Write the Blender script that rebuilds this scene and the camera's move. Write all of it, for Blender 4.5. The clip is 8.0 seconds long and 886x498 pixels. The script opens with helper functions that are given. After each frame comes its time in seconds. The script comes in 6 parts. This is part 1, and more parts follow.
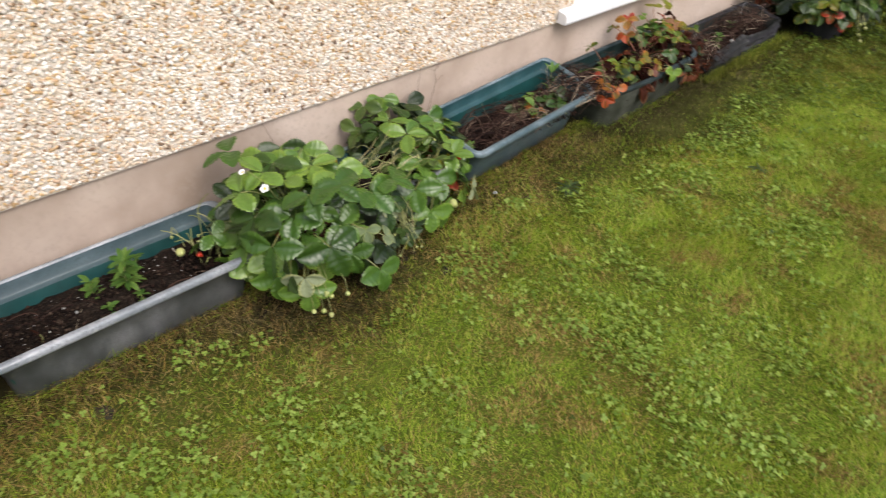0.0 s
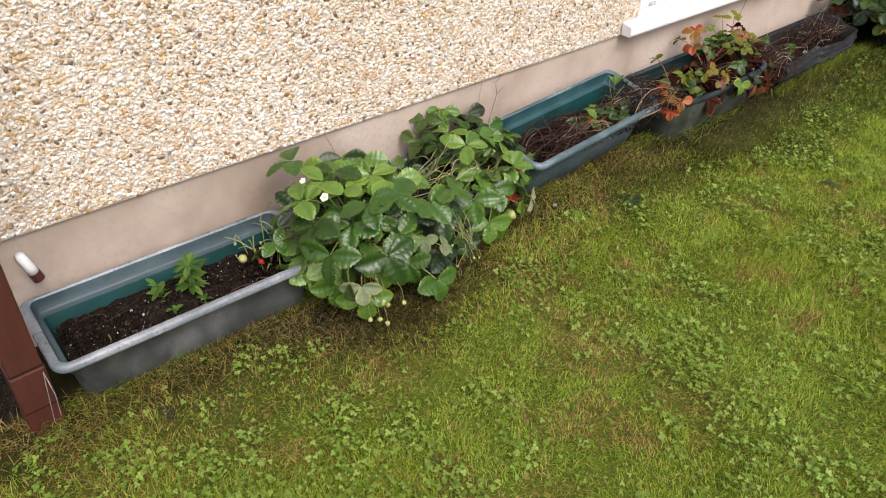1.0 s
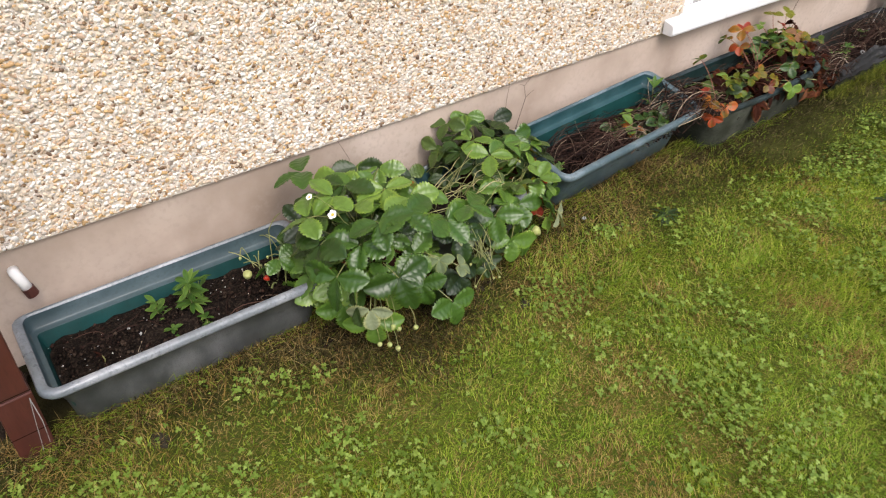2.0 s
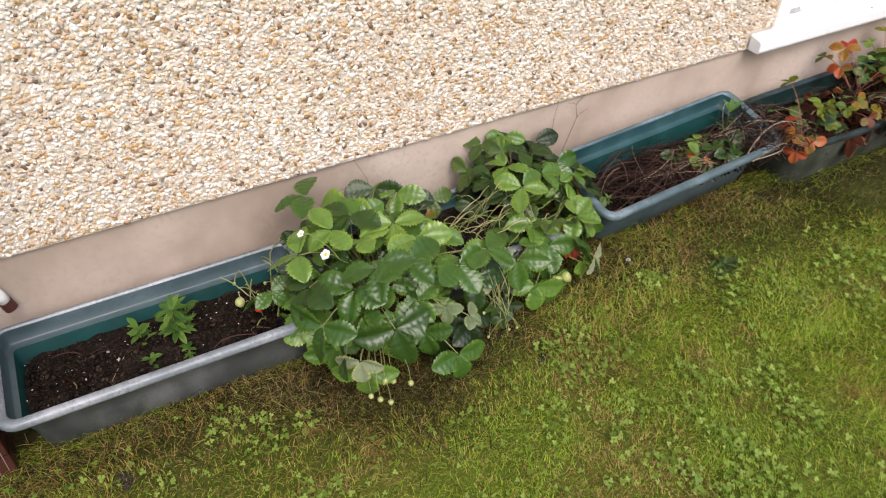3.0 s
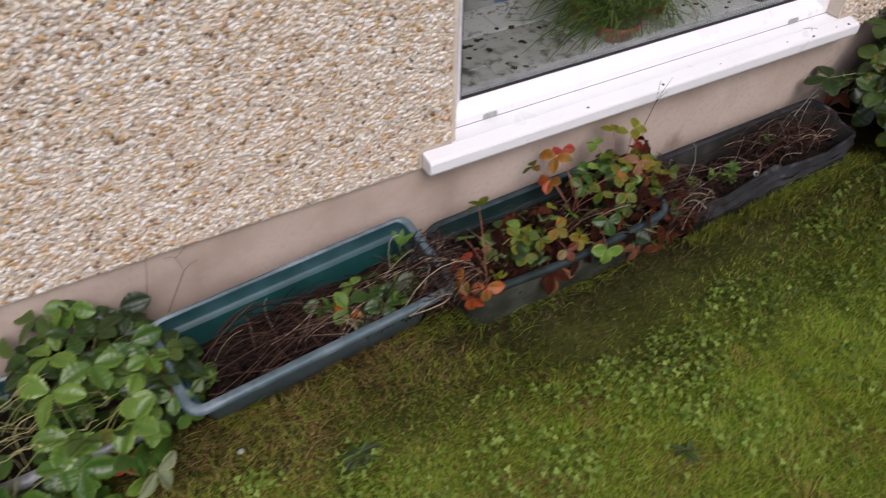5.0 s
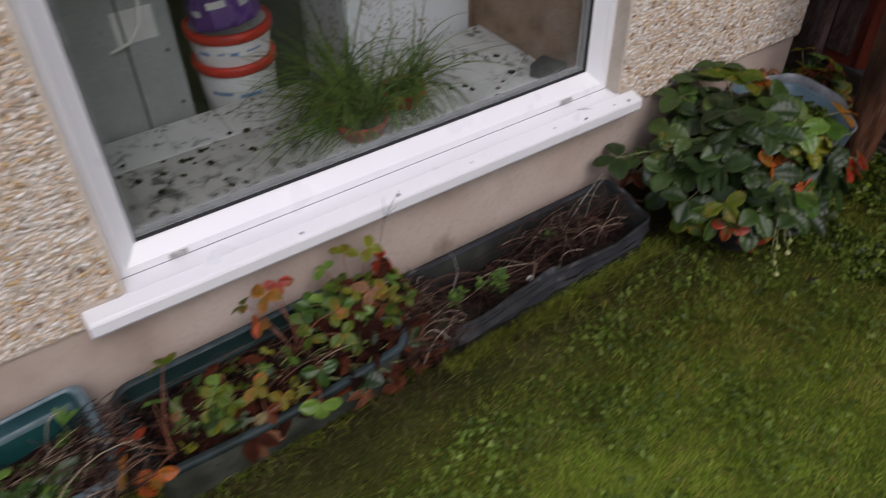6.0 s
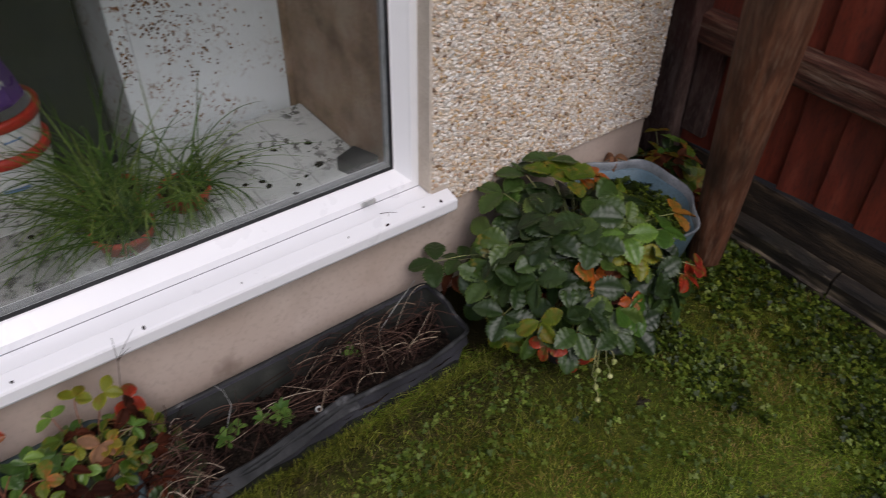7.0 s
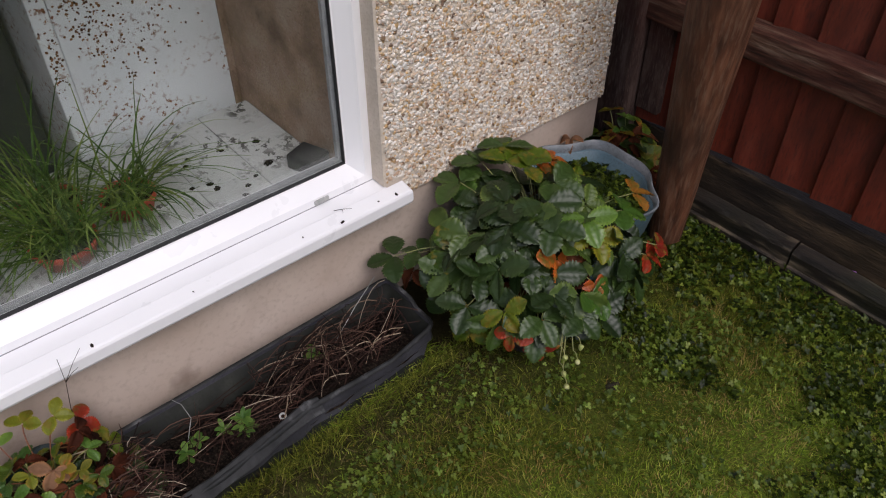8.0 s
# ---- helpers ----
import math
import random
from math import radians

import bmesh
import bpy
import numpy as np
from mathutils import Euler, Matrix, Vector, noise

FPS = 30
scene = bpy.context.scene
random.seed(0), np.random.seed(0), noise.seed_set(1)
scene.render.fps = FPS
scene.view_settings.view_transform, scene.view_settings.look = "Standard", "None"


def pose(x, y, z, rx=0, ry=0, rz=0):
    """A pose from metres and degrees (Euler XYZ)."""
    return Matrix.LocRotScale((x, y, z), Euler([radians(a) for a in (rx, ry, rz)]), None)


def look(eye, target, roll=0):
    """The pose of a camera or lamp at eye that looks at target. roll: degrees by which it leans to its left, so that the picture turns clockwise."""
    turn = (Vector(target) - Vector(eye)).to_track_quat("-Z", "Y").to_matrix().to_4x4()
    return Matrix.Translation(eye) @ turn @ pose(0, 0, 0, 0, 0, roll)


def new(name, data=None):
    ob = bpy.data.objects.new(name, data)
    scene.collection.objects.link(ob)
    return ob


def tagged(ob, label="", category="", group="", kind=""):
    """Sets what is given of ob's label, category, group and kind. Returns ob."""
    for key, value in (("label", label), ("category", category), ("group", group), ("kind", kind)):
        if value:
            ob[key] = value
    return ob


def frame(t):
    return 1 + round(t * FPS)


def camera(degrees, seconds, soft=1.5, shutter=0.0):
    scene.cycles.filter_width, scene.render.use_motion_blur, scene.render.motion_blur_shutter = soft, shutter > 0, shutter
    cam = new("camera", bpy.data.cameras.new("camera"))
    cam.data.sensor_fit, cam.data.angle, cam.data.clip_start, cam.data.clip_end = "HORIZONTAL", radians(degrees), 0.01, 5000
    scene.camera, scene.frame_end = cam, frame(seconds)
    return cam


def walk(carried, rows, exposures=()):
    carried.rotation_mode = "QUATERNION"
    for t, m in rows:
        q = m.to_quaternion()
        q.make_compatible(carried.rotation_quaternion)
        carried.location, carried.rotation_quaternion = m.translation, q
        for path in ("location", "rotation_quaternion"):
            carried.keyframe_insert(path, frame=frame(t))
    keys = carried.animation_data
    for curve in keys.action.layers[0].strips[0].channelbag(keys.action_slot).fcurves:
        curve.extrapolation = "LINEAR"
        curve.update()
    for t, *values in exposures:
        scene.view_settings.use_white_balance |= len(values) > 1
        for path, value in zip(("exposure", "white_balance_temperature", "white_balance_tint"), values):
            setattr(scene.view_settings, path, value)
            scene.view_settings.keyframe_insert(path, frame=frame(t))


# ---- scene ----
cam = camera(60.1, 8.0, soft=1.1, shutter=0.4)
PATH = [
    (0, (-0.018, 0.032, 1.599), (-1.131, 1.163, 0.382), 3.8),
    (0.2, (-0.018, 0.03, 1.603), (-1.19, 1.108, 0.395), 3.2),
    (0.5, (-0.018, 0.029, 1.606), (-1.229, 1.072, 0.403), 2.8),
    (1, (0.0, 0.043, 1.592), (-1.239, 1.063, 0.398), 1.2),
    (1.2, (-0.004, 0.055, 1.601), (-1.254, 1.065, 0.411), 1.3),
    (2.3, (-0.205, 0.328, 1.59), (-1.477, 1.185, 0.308), 0.5),
    (2.5, (-0.264, 0.421, 1.617), (-1.53, 1.229, 0.297), 1.1),
    (3, (-0.297, 0.556, 1.628), (-1.621, 1.254, 0.301), 0.5),
    (3.5, (-0.262, 0.747, 1.627), (-1.635, 1.334, 0.297), -0.4),
    (4, (-0.304, 1.099, 1.611), (-1.653, 1.791, 0.307), -1.2),
    (4.2, (-0.354, 1.264, 1.624), (-1.65, 1.998, 0.289), -0.3),
    (5.3, (-0.43, 1.99, 1.744), (-1.695, 2.726, 0.38), 0.9),
    (5.5, (-0.439, 2.144, 1.757), (-1.697, 2.876, 0.385), -0.1),
    (6, (-0.443, 2.66, 1.746), (-1.698, 3.482, 0.423), -1.2),
    (6.5, (-0.473, 3.069, 1.775), (-1.762, 3.869, 0.472), -0.4),
    (7, (-0.491, 3.313, 1.794), (-1.711, 4.223, 0.497), 1.0),
    (7.5, (-0.524, 3.36, 1.79), (-1.691, 4.321, 0.48), 0.4),
    (8, (-0.523, 3.357, 1.777), (-1.666, 4.326, 0.452), 0.0),
]
walk(cam, [(t, look(eye, target, roll)) for t, eye, target, roll in PATH],
     [(0.0, 0.42, 6080, 11), (3.6, 0.3, 6020, 13), (4.2, 0.06, 6020, 15), (5.3, -0.46, 5850, 17), (6.0, -0.7, 5800, 16), (6.5, -0.76, 5800, 16), (7.0, -0.66, 5820, 16), (8.0, -0.5, 5850, 15)])

# ---- sky, sun and exposure ----
world = bpy.data.worlds.new("overcast_sky")
scene.world = world
world.use_nodes = True
SUN_ELEVATION, SUN_AZIMUTH = radians(52), radians(100)
sky = world.node_tree.nodes.new("ShaderNodeTexSky")
sky.sky_type, sky.sun_disc = "NISHITA", False
sky.sun_elevation, sky.sun_rotation = SUN_ELEVATION, SUN_AZIMUTH
sky.air_density, sky.dust_density, sky.ozone_density = 1.0, 6.0, 0.6
background = world.node_tree.nodes["Background"]
background.inputs["Strength"].default_value = 0.15
world.node_tree.links.new(sky.outputs["Color"], background.inputs["Color"])

sun = new("sun", bpy.data.lights.new("sun", "SUN"))
sun.data.energy, sun.data.angle, sun.data.color = 1.25, radians(35), (1.0, 0.96, 0.9)
sun.matrix_world = look((4 * math.sin(SUN_AZIMUTH), 4 * math.cos(SUN_AZIMUTH), 4 * math.tan(SUN_ELEVATION)), (0, 0, 0))


# ---- materials ----
def node(tree, kind, **values):
    made = tree.nodes.new("ShaderNode" + kind)
    for key, value in values.items():
        made.inputs[key].default_value = value
    return made


def ramp_of(tree, source, stops):
    """A colour ramp over a value, with evenly or freely placed colours."""
    made = tree.nodes.new("ShaderNodeValToRGB")
    while len(made.color_ramp.elements) < len(stops):
        made.color_ramp.elements.new(0.5)
    for element, (place, colour) in zip(made.color_ramp.elements, stops):
        element.position, element.color = place, (*colour, 1)
    tree.links.new(source, made.inputs["Fac"])
    return made.outputs["Color"]


def mixed(tree, a, b, factor, mode="MIX"):
    made = tree.nodes.new("ShaderNodeMix")
    made.data_type, made.blend_type = "RGBA", mode
    for socket, value in ((made.inputs[6], a), (made.inputs[7], b), (made.inputs[0], factor)):
        if isinstance(value, bpy.types.NodeSocket):
            tree.links.new(value, socket)
        else:
            socket.default_value = (*value, 1) if isinstance(value, tuple) else value
    return made.outputs[2]


def maths(tree, operation, a, b=None):
    made = tree.nodes.new("ShaderNodeMath")
    made.operation = operation
    for socket, value in zip(made.inputs, (a, b)):
        if isinstance(value, bpy.types.NodeSocket):
            tree.links.new(value, socket)
        elif value is not None:
            socket.default_value = value
    return made.outputs[0]


def place_of(tree, world_space=True):
    if world_space:
        return tree.nodes.new("ShaderNodeNewGeometry").outputs["Position"]
    return tree.nodes.new("ShaderNodeTexCoord").outputs["Object"]


def noise_of(tree, scale, detail=4.0, stretch=None, world_space=True, roughness=0.55):
    made = node(tree, "TexNoise", Scale=scale, Detail=detail, Roughness=roughness)
    place = place_of(tree, world_space)
    if stretch:
        mapping = tree.nodes.new("ShaderNodeMapping")
        mapping.inputs["Scale"].default_value = stretch
        tree.links.new(place, mapping.inputs["Vector"])
        place = mapping.outputs["Vector"]
    tree.links.new(place, made.inputs["Vector"])
    return made.outputs["Fac"]


def blank(name):
    made = bpy.data.materials.new(name)
    made.use_nodes = True
    tree = made.node_tree
    return made, tree, tree.nodes["Principled BSDF"]


def bumped(tree, bsdf, height, strength, distance):
    made = node(tree, "Bump", Strength=strength, Distance=distance)
    tree.links.new(height, made.inputs["Height"])
    tree.links.new(made.outputs["Normal"], bsdf.inputs["Normal"])


def surface(name, stops, scale, rough=0.7, grain=None, bump=0.3, depth=0.002, stain=None, stretch=None, metal=0.0, world_space=True, fine=120.0, spec=0.5):
    """A surface whose colour wanders along the stops, with fine grain, a stain of its own and relief."""
    made, tree, bsdf = blank(name)
    colour = ramp_of(tree, noise_of(tree, scale, 6, stretch, world_space), stops)
    small = noise_of(tree, fine, 3, stretch, world_space)
    if grain:
        colour = mixed(tree, colour, grain, ramp_of(tree, small, [(0.5, (0, 0, 0)), (0.75, (0.7, 0.7, 0.7))]))
    if stain:
        where = ramp_of(tree, noise_of(tree, scale * 0.37, 5, None, world_space), [(0.52, (0, 0, 0)), (0.72, (0.75, 0.75, 0.75))])
        colour = mixed(tree, colour, stain, where)
    tree.links.new(colour, bsdf.inputs["Base Color"])
    bsdf.inputs["Metallic"].default_value = metal
    bsdf.inputs["Specular IOR Level"].default_value = spec
    tree.links.new(ramp_of(tree, noise_of(tree, scale * 2.3, 4, None, world_space),
                           [(0.3, (rough - 0.1,) * 3), (0.7, (min(1, rough + 0.1),) * 3)]), bsdf.inputs["Roughness"])
    bumped(tree, bsdf, small, bump, depth)
    return made


def leafy(name, stops, rough=0.45, shine=0.25, patch=None, spec=0.5):
    """A leaf: its colour from the leaf at random, mottled, with light that shines through."""
    made, tree, bsdf = blank(name)
    pick = tree.nodes.new("ShaderNodeObjectInfo").outputs["Random"]
    colour = ramp_of(tree, pick, stops)
    mottle = noise_of(tree, 60, 4)
    colour = mixed(tree, colour, mixed(tree, colour, (0.55, 0.6, 0.4), 1.0, "MULTIPLY"), mottle)
    if patch:
        colour = mixed(tree, colour, patch, ramp_of(tree, noise_of(tree, 34, 3), [(0.5, (0, 0, 0)), (0.64, (0.9, 0.9, 0.9))]))
    bsdf.inputs["Roughness"].default_value = rough
    bsdf.inputs["Specular IOR Level"].default_value = spec
    # a paler margin, and side veins that run out from the midrib
    across = tree.nodes.new("ShaderNodeSeparateXYZ")
    tree.links.new(tree.nodes.new("ShaderNodeUVMap").outputs["UV"], across.inputs[0])
    off = maths(tree, "ABSOLUTE", maths(tree, "SUBTRACT", across.outputs["X"], 0.5))
    margin = ramp_of(tree, off, [(0.3, (0, 0, 0)), (0.5, (0.6, 0.6, 0.6))])
    colour = mixed(tree, colour, mixed(tree, colour, (1.9, 1.6, 1.0), 1.0, "MULTIPLY"), margin)
    tree.links.new(colour, bsdf.inputs["Base Color"])
    phase = maths(tree, "MULTIPLY", maths(tree, "SUBTRACT", across.outputs["Y"], maths(tree, "MULTIPLY", off, 0.6)), 17.0)
    vein = maths(tree, "ABSOLUTE", maths(tree, "SINE", phase))
    rib = maths(tree, "MINIMUM", vein, maths(tree, "MULTIPLY", off, 14.0))
    height = maths(tree, "ADD", maths(tree, "MULTIPLY", rib, 0.7), maths(tree, "MULTIPLY", noise_of(tree, 110, 2), 1.1))
    bumped(tree, bsdf, height, 0.3, 0.0016)
    through_light = node(tree, "BsdfTranslucent")
    tree.links.new(mixed(tree, colour, (1.3, 1.25, 0.5), 1.0, "MULTIPLY"), through_light.inputs["Color"])
    both = node(tree, "MixShader", Fac=shine)
    tree.links.new(bsdf.outputs[0], both.inputs[1])
    tree.links.new(through_light.outputs[0], both.inputs[2])
    tree.links.new(both.outputs[0], tree.nodes["Material Output"].inputs["Surface"])
    return made


def speckled(name, stops, rough=0.6, wander=6.0, shine=0.0, dull=(0.6, 0.6, 0.6), spec=0.25):
    """Many small pieces in one mesh, each with a colour of its own."""
    made, tree, bsdf = blank(name)
    pick = tree.nodes.new("ShaderNodeNewGeometry").outputs["Random Per Island"]
    colour = ramp_of(tree, pick, stops)
    colour = mixed(tree, colour, mixed(tree, colour, dull, 1.0, "MULTIPLY"),
                   ramp_of(tree, noise_of(tree, wander, 4), [(0.4, (0, 0, 0)), (0.65, (0.8, 0.8, 0.8))]))
    tree.links.new(colour, bsdf.inputs["Base Color"])
    bsdf.inputs["Roughness"].default_value = rough
    bsdf.inputs["Specular IOR Level"].default_value = spec
    if shine:
        glow_through = node(tree, "BsdfTranslucent")
        tree.links.new(colour, glow_through.inputs["Color"])
        both = node(tree, "MixShader", Fac=shine)
        tree.links.new(bsdf.outputs[0], both.inputs[1])
        tree.links.new(glow_through.outputs[0], both.inputs[2])
        tree.links.new(both.outputs[0], tree.nodes["Material Output"].inputs["Surface"])
    return made


def glassy(name):
    """Clear glass with a film of dried dirt low on the pane."""
    made, tree, bsdf = blank(name)
    bsdf.inputs["Base Color"].default_value = (0.93, 0.96, 0.95, 1)
    bsdf.inputs["Roughness"].default_value = 0.02
    bsdf.inputs["IOR"].default_value = 1.45
    bsdf.inputs["Transmission Weight"].default_value = 1.0
    parts_of = tree.nodes.new("ShaderNodeSeparateXYZ")
    tree.links.new(place_of(tree), parts_of.inputs[0])
    low = maths(tree, "MULTIPLY", maths(tree, "SUBTRACT", 0.62, parts_of.outputs["Z"]), 7.0)
    low = maths(tree, "MINIMUM", maths(tree, "MAXIMUM", low, 0.03), 1.0)
    film = maths(tree, "MULTIPLY", maths(tree, "MULTIPLY", low, noise_of(tree, 14, 5)), 0.34)
    dirt = node(tree, "BsdfDiffuse", Color=(0.3, 0.31, 0.28, 1))
    both = tree.nodes.new("ShaderNodeMixShader")
    tree.links.new(film, both.inputs[0])
    tree.links.new(bsdf.outputs[0], both.inputs[1])
    tree.links.new(dirt.outputs[0], both.inputs[2])
    tree.links.new(both.outputs[0], tree.nodes["Material Output"].inputs["Surface"])
    return made


SOIL = surface("soil", [(0.3, (0.004, 0.003, 0.0025)), (0.55, (0.011, 0.008, 0.006)), (0.75, (0.03, 0.021, 0.016))], 40, 0.9, (0.06, 0.042, 0.03), 0.9, 0.006, fine=160, spec=0.08)


def lawn_ground(name):
    """Brown thatch beside the planters, its colour darkened for their shade; green lawn everywhere else."""
    made, tree, bsdf = blank(name)
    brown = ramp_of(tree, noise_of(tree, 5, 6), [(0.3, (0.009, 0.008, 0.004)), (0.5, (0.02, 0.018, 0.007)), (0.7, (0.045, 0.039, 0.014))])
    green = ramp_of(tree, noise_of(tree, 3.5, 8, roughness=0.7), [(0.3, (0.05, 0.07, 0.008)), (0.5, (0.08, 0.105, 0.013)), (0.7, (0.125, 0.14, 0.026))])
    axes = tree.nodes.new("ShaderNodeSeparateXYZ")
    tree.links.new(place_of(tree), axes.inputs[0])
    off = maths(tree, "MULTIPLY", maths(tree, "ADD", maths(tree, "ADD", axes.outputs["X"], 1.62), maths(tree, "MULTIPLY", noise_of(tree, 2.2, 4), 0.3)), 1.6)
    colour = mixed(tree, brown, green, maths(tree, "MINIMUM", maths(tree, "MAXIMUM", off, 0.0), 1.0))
    small = noise_of(tree, 90, 3)
    colour = mixed(tree, colour, (0.025, 0.024, 0.009), ramp_of(tree, small, [(0.5, (0, 0, 0)), (0.75, (0.7, 0.7, 0.7))]))
    tree.links.new(colour, bsdf.inputs["Base Color"])
    bsdf.inputs["Roughness"].default_value = 0.95
    bsdf.inputs["Specular IOR Level"].default_value = 0.08
    bumped(tree, bsdf, small, 0.8, 0.01)
    return made


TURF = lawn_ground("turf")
GRASS = speckled("grass", [(0.0, (0.132, 0.235, 0.013)), (0.35, (0.22, 0.355, 0.024)), (0.7, (0.345, 0.475, 0.042)), (1.0, (0.54, 0.56, 0.12))], 0.6, 2.6, 0.36, (0.88, 0.78, 0.52), 0.16)
# moss green, also put where the lawn only gets less light
MOSSY_SHADE = speckled("mossy_grass", [(0.0, (0.045, 0.062, 0.006)), (0.4, (0.1, 0.125, 0.012)), (0.8, (0.19, 0.21, 0.022)), (1.0, (0.32, 0.3, 0.055))], 0.65, 2.2, 0.2, (0.74, 0.68, 0.48), 0.15)
STRAW = speckled("dead_grass", [(0.0, (0.12, 0.07, 0.018)), (0.5, (0.3, 0.2, 0.055)), (1.0, (0.52, 0.4, 0.15))], 0.8, 3.0, 0.25, (0.8, 0.7, 0.55))
# dead blades beside the planters, their colour darkened for the shade there
ROTTED_SHADE = speckled("rotted_grass", [(0.0, (0.014, 0.012, 0.005)), (0.5, (0.04, 0.032, 0.012)), (0.85, (0.1, 0.08, 0.032)), (1.0, (0.24, 0.2, 0.085))], 0.85, 3.0, 0.1, (0.65, 0.65, 0.55), 0.08)
CLOVER = speckled("clover", [(0.0, (0.13, 0.215, 0.025)), (0.5, (0.215, 0.32, 0.045)), (1.0, (0.32, 0.425, 0.09))], 0.5, 3.0, 0.3, (0.8, 0.76, 0.6), 0.25)
# a darker copy of the clover for the less lit part of the lawn
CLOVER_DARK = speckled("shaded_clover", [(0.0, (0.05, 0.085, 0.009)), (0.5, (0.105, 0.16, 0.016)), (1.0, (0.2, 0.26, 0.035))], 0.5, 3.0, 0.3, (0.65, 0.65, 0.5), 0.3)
CREEPER = speckled("creeper", [(0.0, (0.01, 0.02, 0.002)), (0.45, (0.04, 0.068, 0.006)), (0.8, (0.1, 0.14, 0.012)), (1.0, (0.24, 0.29, 0.032))], 0.42, 6.0, 0.25, (0.34, 0.36, 0.25))
PEBBLES = speckled("stone_chips", [(0.0, (0.84, 0.82, 0.78)), (0.22, (0.8, 0.75, 0.68)), (0.24, (0.7, 0.6, 0.47)), (0.42, (0.66, 0.54, 0.4)), (0.44, (0.58, 0.44, 0.32)), (0.54, (0.5, 0.36, 0.25)), (0.56, (0.82, 0.79, 0.74)), (0.7, (0.74, 0.68, 0.59)), (0.72, (0.58, 0.4, 0.19)), (0.84, (0.47, 0.31, 0.16)), (0.86, (0.64, 0.6, 0.55)), (0.94, (0.46, 0.39, 0.33)), (0.95, (0.28, 0.18, 0.1)), (1.0, (0.16, 0.11, 0.08))], 0.55, 2.5, 0.0, (0.95, 0.91, 0.87))
MORTAR = surface("mortar", [(0.3, (0.56, 0.49, 0.4)), (0.7, (0.7, 0.62, 0.53))], 14, 0.9, (0.46, 0.38, 0.3), 0.6, 0.003, spec=0.2)
PLINTH = surface("smooth_render", [(0.3, (0.36, 0.28, 0.22)), (0.5, (0.5, 0.405, 0.335)), (0.75, (0.6, 0.51, 0.44))], 2.6, 0.85, (0.43, 0.355, 0.29), 0.2, 0.002, (0.19, 0.14, 0.1), fine=60, spec=0.2)


def damp_blots(material, spots, colour):
    """Dark damp blots with ragged edges on a rendered wall: y, z and radius of each."""
    tree = material.node_tree
    bsdf = tree.nodes["Principled BSDF"]
    before = bsdf.inputs["Base Color"].links[0].from_socket
    for y, z, radius in spots:
        way = tree.nodes.new("ShaderNodeVectorMath")
        way.operation = "DISTANCE"
        tree.links.new(place_of(tree), way.inputs[0])
        way.inputs[1].default_value = (-2.004, y, z)
        ragged = maths(tree, "ADD", maths(tree, "MULTIPLY", way.outputs["Value"], 1.0 / radius), maths(tree, "MULTIPLY", noise_of(tree, 16, 5), 1.2))
        before = mixed(tree, before, colour, ramp_of(tree, ragged, [(0.6, (0.5, 0.5, 0.5)), (1.5, (0, 0, 0))]))
    tree.links.new(before, bsdf.inputs["Base Color"])


damp_blots(PLINTH, ((3.69, 0.12, 0.13), (4.36, 0.16, 0.13), (3.25, 0.2, 0.13)), (0.17, 0.12, 0.09))
UPVC = surface("white_plastic", [(0.3, (0.83, 0.83, 0.845)), (0.7, (0.86, 0.86, 0.875))], 3, 0.35, None, 0.03, 0.0003, fine=40)
GASKET = surface("black_rubber", [(0.3, (0.012, 0.012, 0.013)), (0.7, (0.025, 0.025, 0.026))], 30, 0.6)
BEAD = surface("grey_bead", [(0.3, (0.2, 0.2, 0.21)), (0.7, (0.3, 0.3, 0.31))], 30, 0.5)
GLASS = glassy("glass")
RIM = surface("weathered_plastic_rim", [(0.3, (0.11, 0.13, 0.145)), (0.5, (0.21, 0.23, 0.25)), (0.75, (0.42, 0.43, 0.46))], 9, 0.33, (0.1, 0.11, 0.115), 0.2, 0.001, (0.085, 0.11, 0.115))
RIM_GREEN = surface("faded_green_rim", [(0.3, (0.05, 0.085, 0.1)), (0.5, (0.095, 0.14, 0.16)), (0.75, (0.24, 0.3, 0.34))], 9, 0.42, (0.06, 0.08, 0.085), 0.15, 0.001, (0.03, 0.055, 0.06))
SHELL = surface("grey_plastic", [(0.32, (0.04, 0.044, 0.044)), (0.5, (0.085, 0.09, 0.092)), (0.7, (0.18, 0.183, 0.19))], 3.2, 0.45, (0.045, 0.047, 0.042), 0.2, 0.001, (0.028, 0.033, 0.024), (3, 3, 1.6), spec=0.45)
SHELL_BLUE = surface("blue_grey_plastic", [(0.3, (0.045, 0.075, 0.087)), (0.5, (0.075, 0.115, 0.132)), (0.75, (0.13, 0.175, 0.2))], 6, 0.5, (0.04, 0.05, 0.05), 0.2, 0.001, (0.035, 0.05, 0.045))
SHELL_MOSS = surface("mossy_plastic", [(0.3, (0.024, 0.027, 0.02)), (0.5, (0.048, 0.052, 0.04)), (0.75, (0.1, 0.105, 0.086))], 8, 0.7, (0.02, 0.023, 0.012), 0.4, 0.002, (0.02, 0.024, 0.011), spec=0.12)
RIM_MOSS = surface("mossy_green_rim", [(0.3, (0.012, 0.02, 0.022)), (0.5, (0.026, 0.042, 0.047)), (0.75, (0.075, 0.1, 0.11))], 9, 0.55, (0.014, 0.018, 0.016), 0.3, 0.001, (0.012, 0.015, 0.009), spec=0.25)
LINER = surface("green_plastic", [(0.3, (0.006, 0.034, 0.032)), (0.55, (0.011, 0.055, 0.053)), (0.75, (0.024, 0.085, 0.083))], 7, 0.4, (0.012, 0.035, 0.033), 0.1, 0.001, spec=0.35)
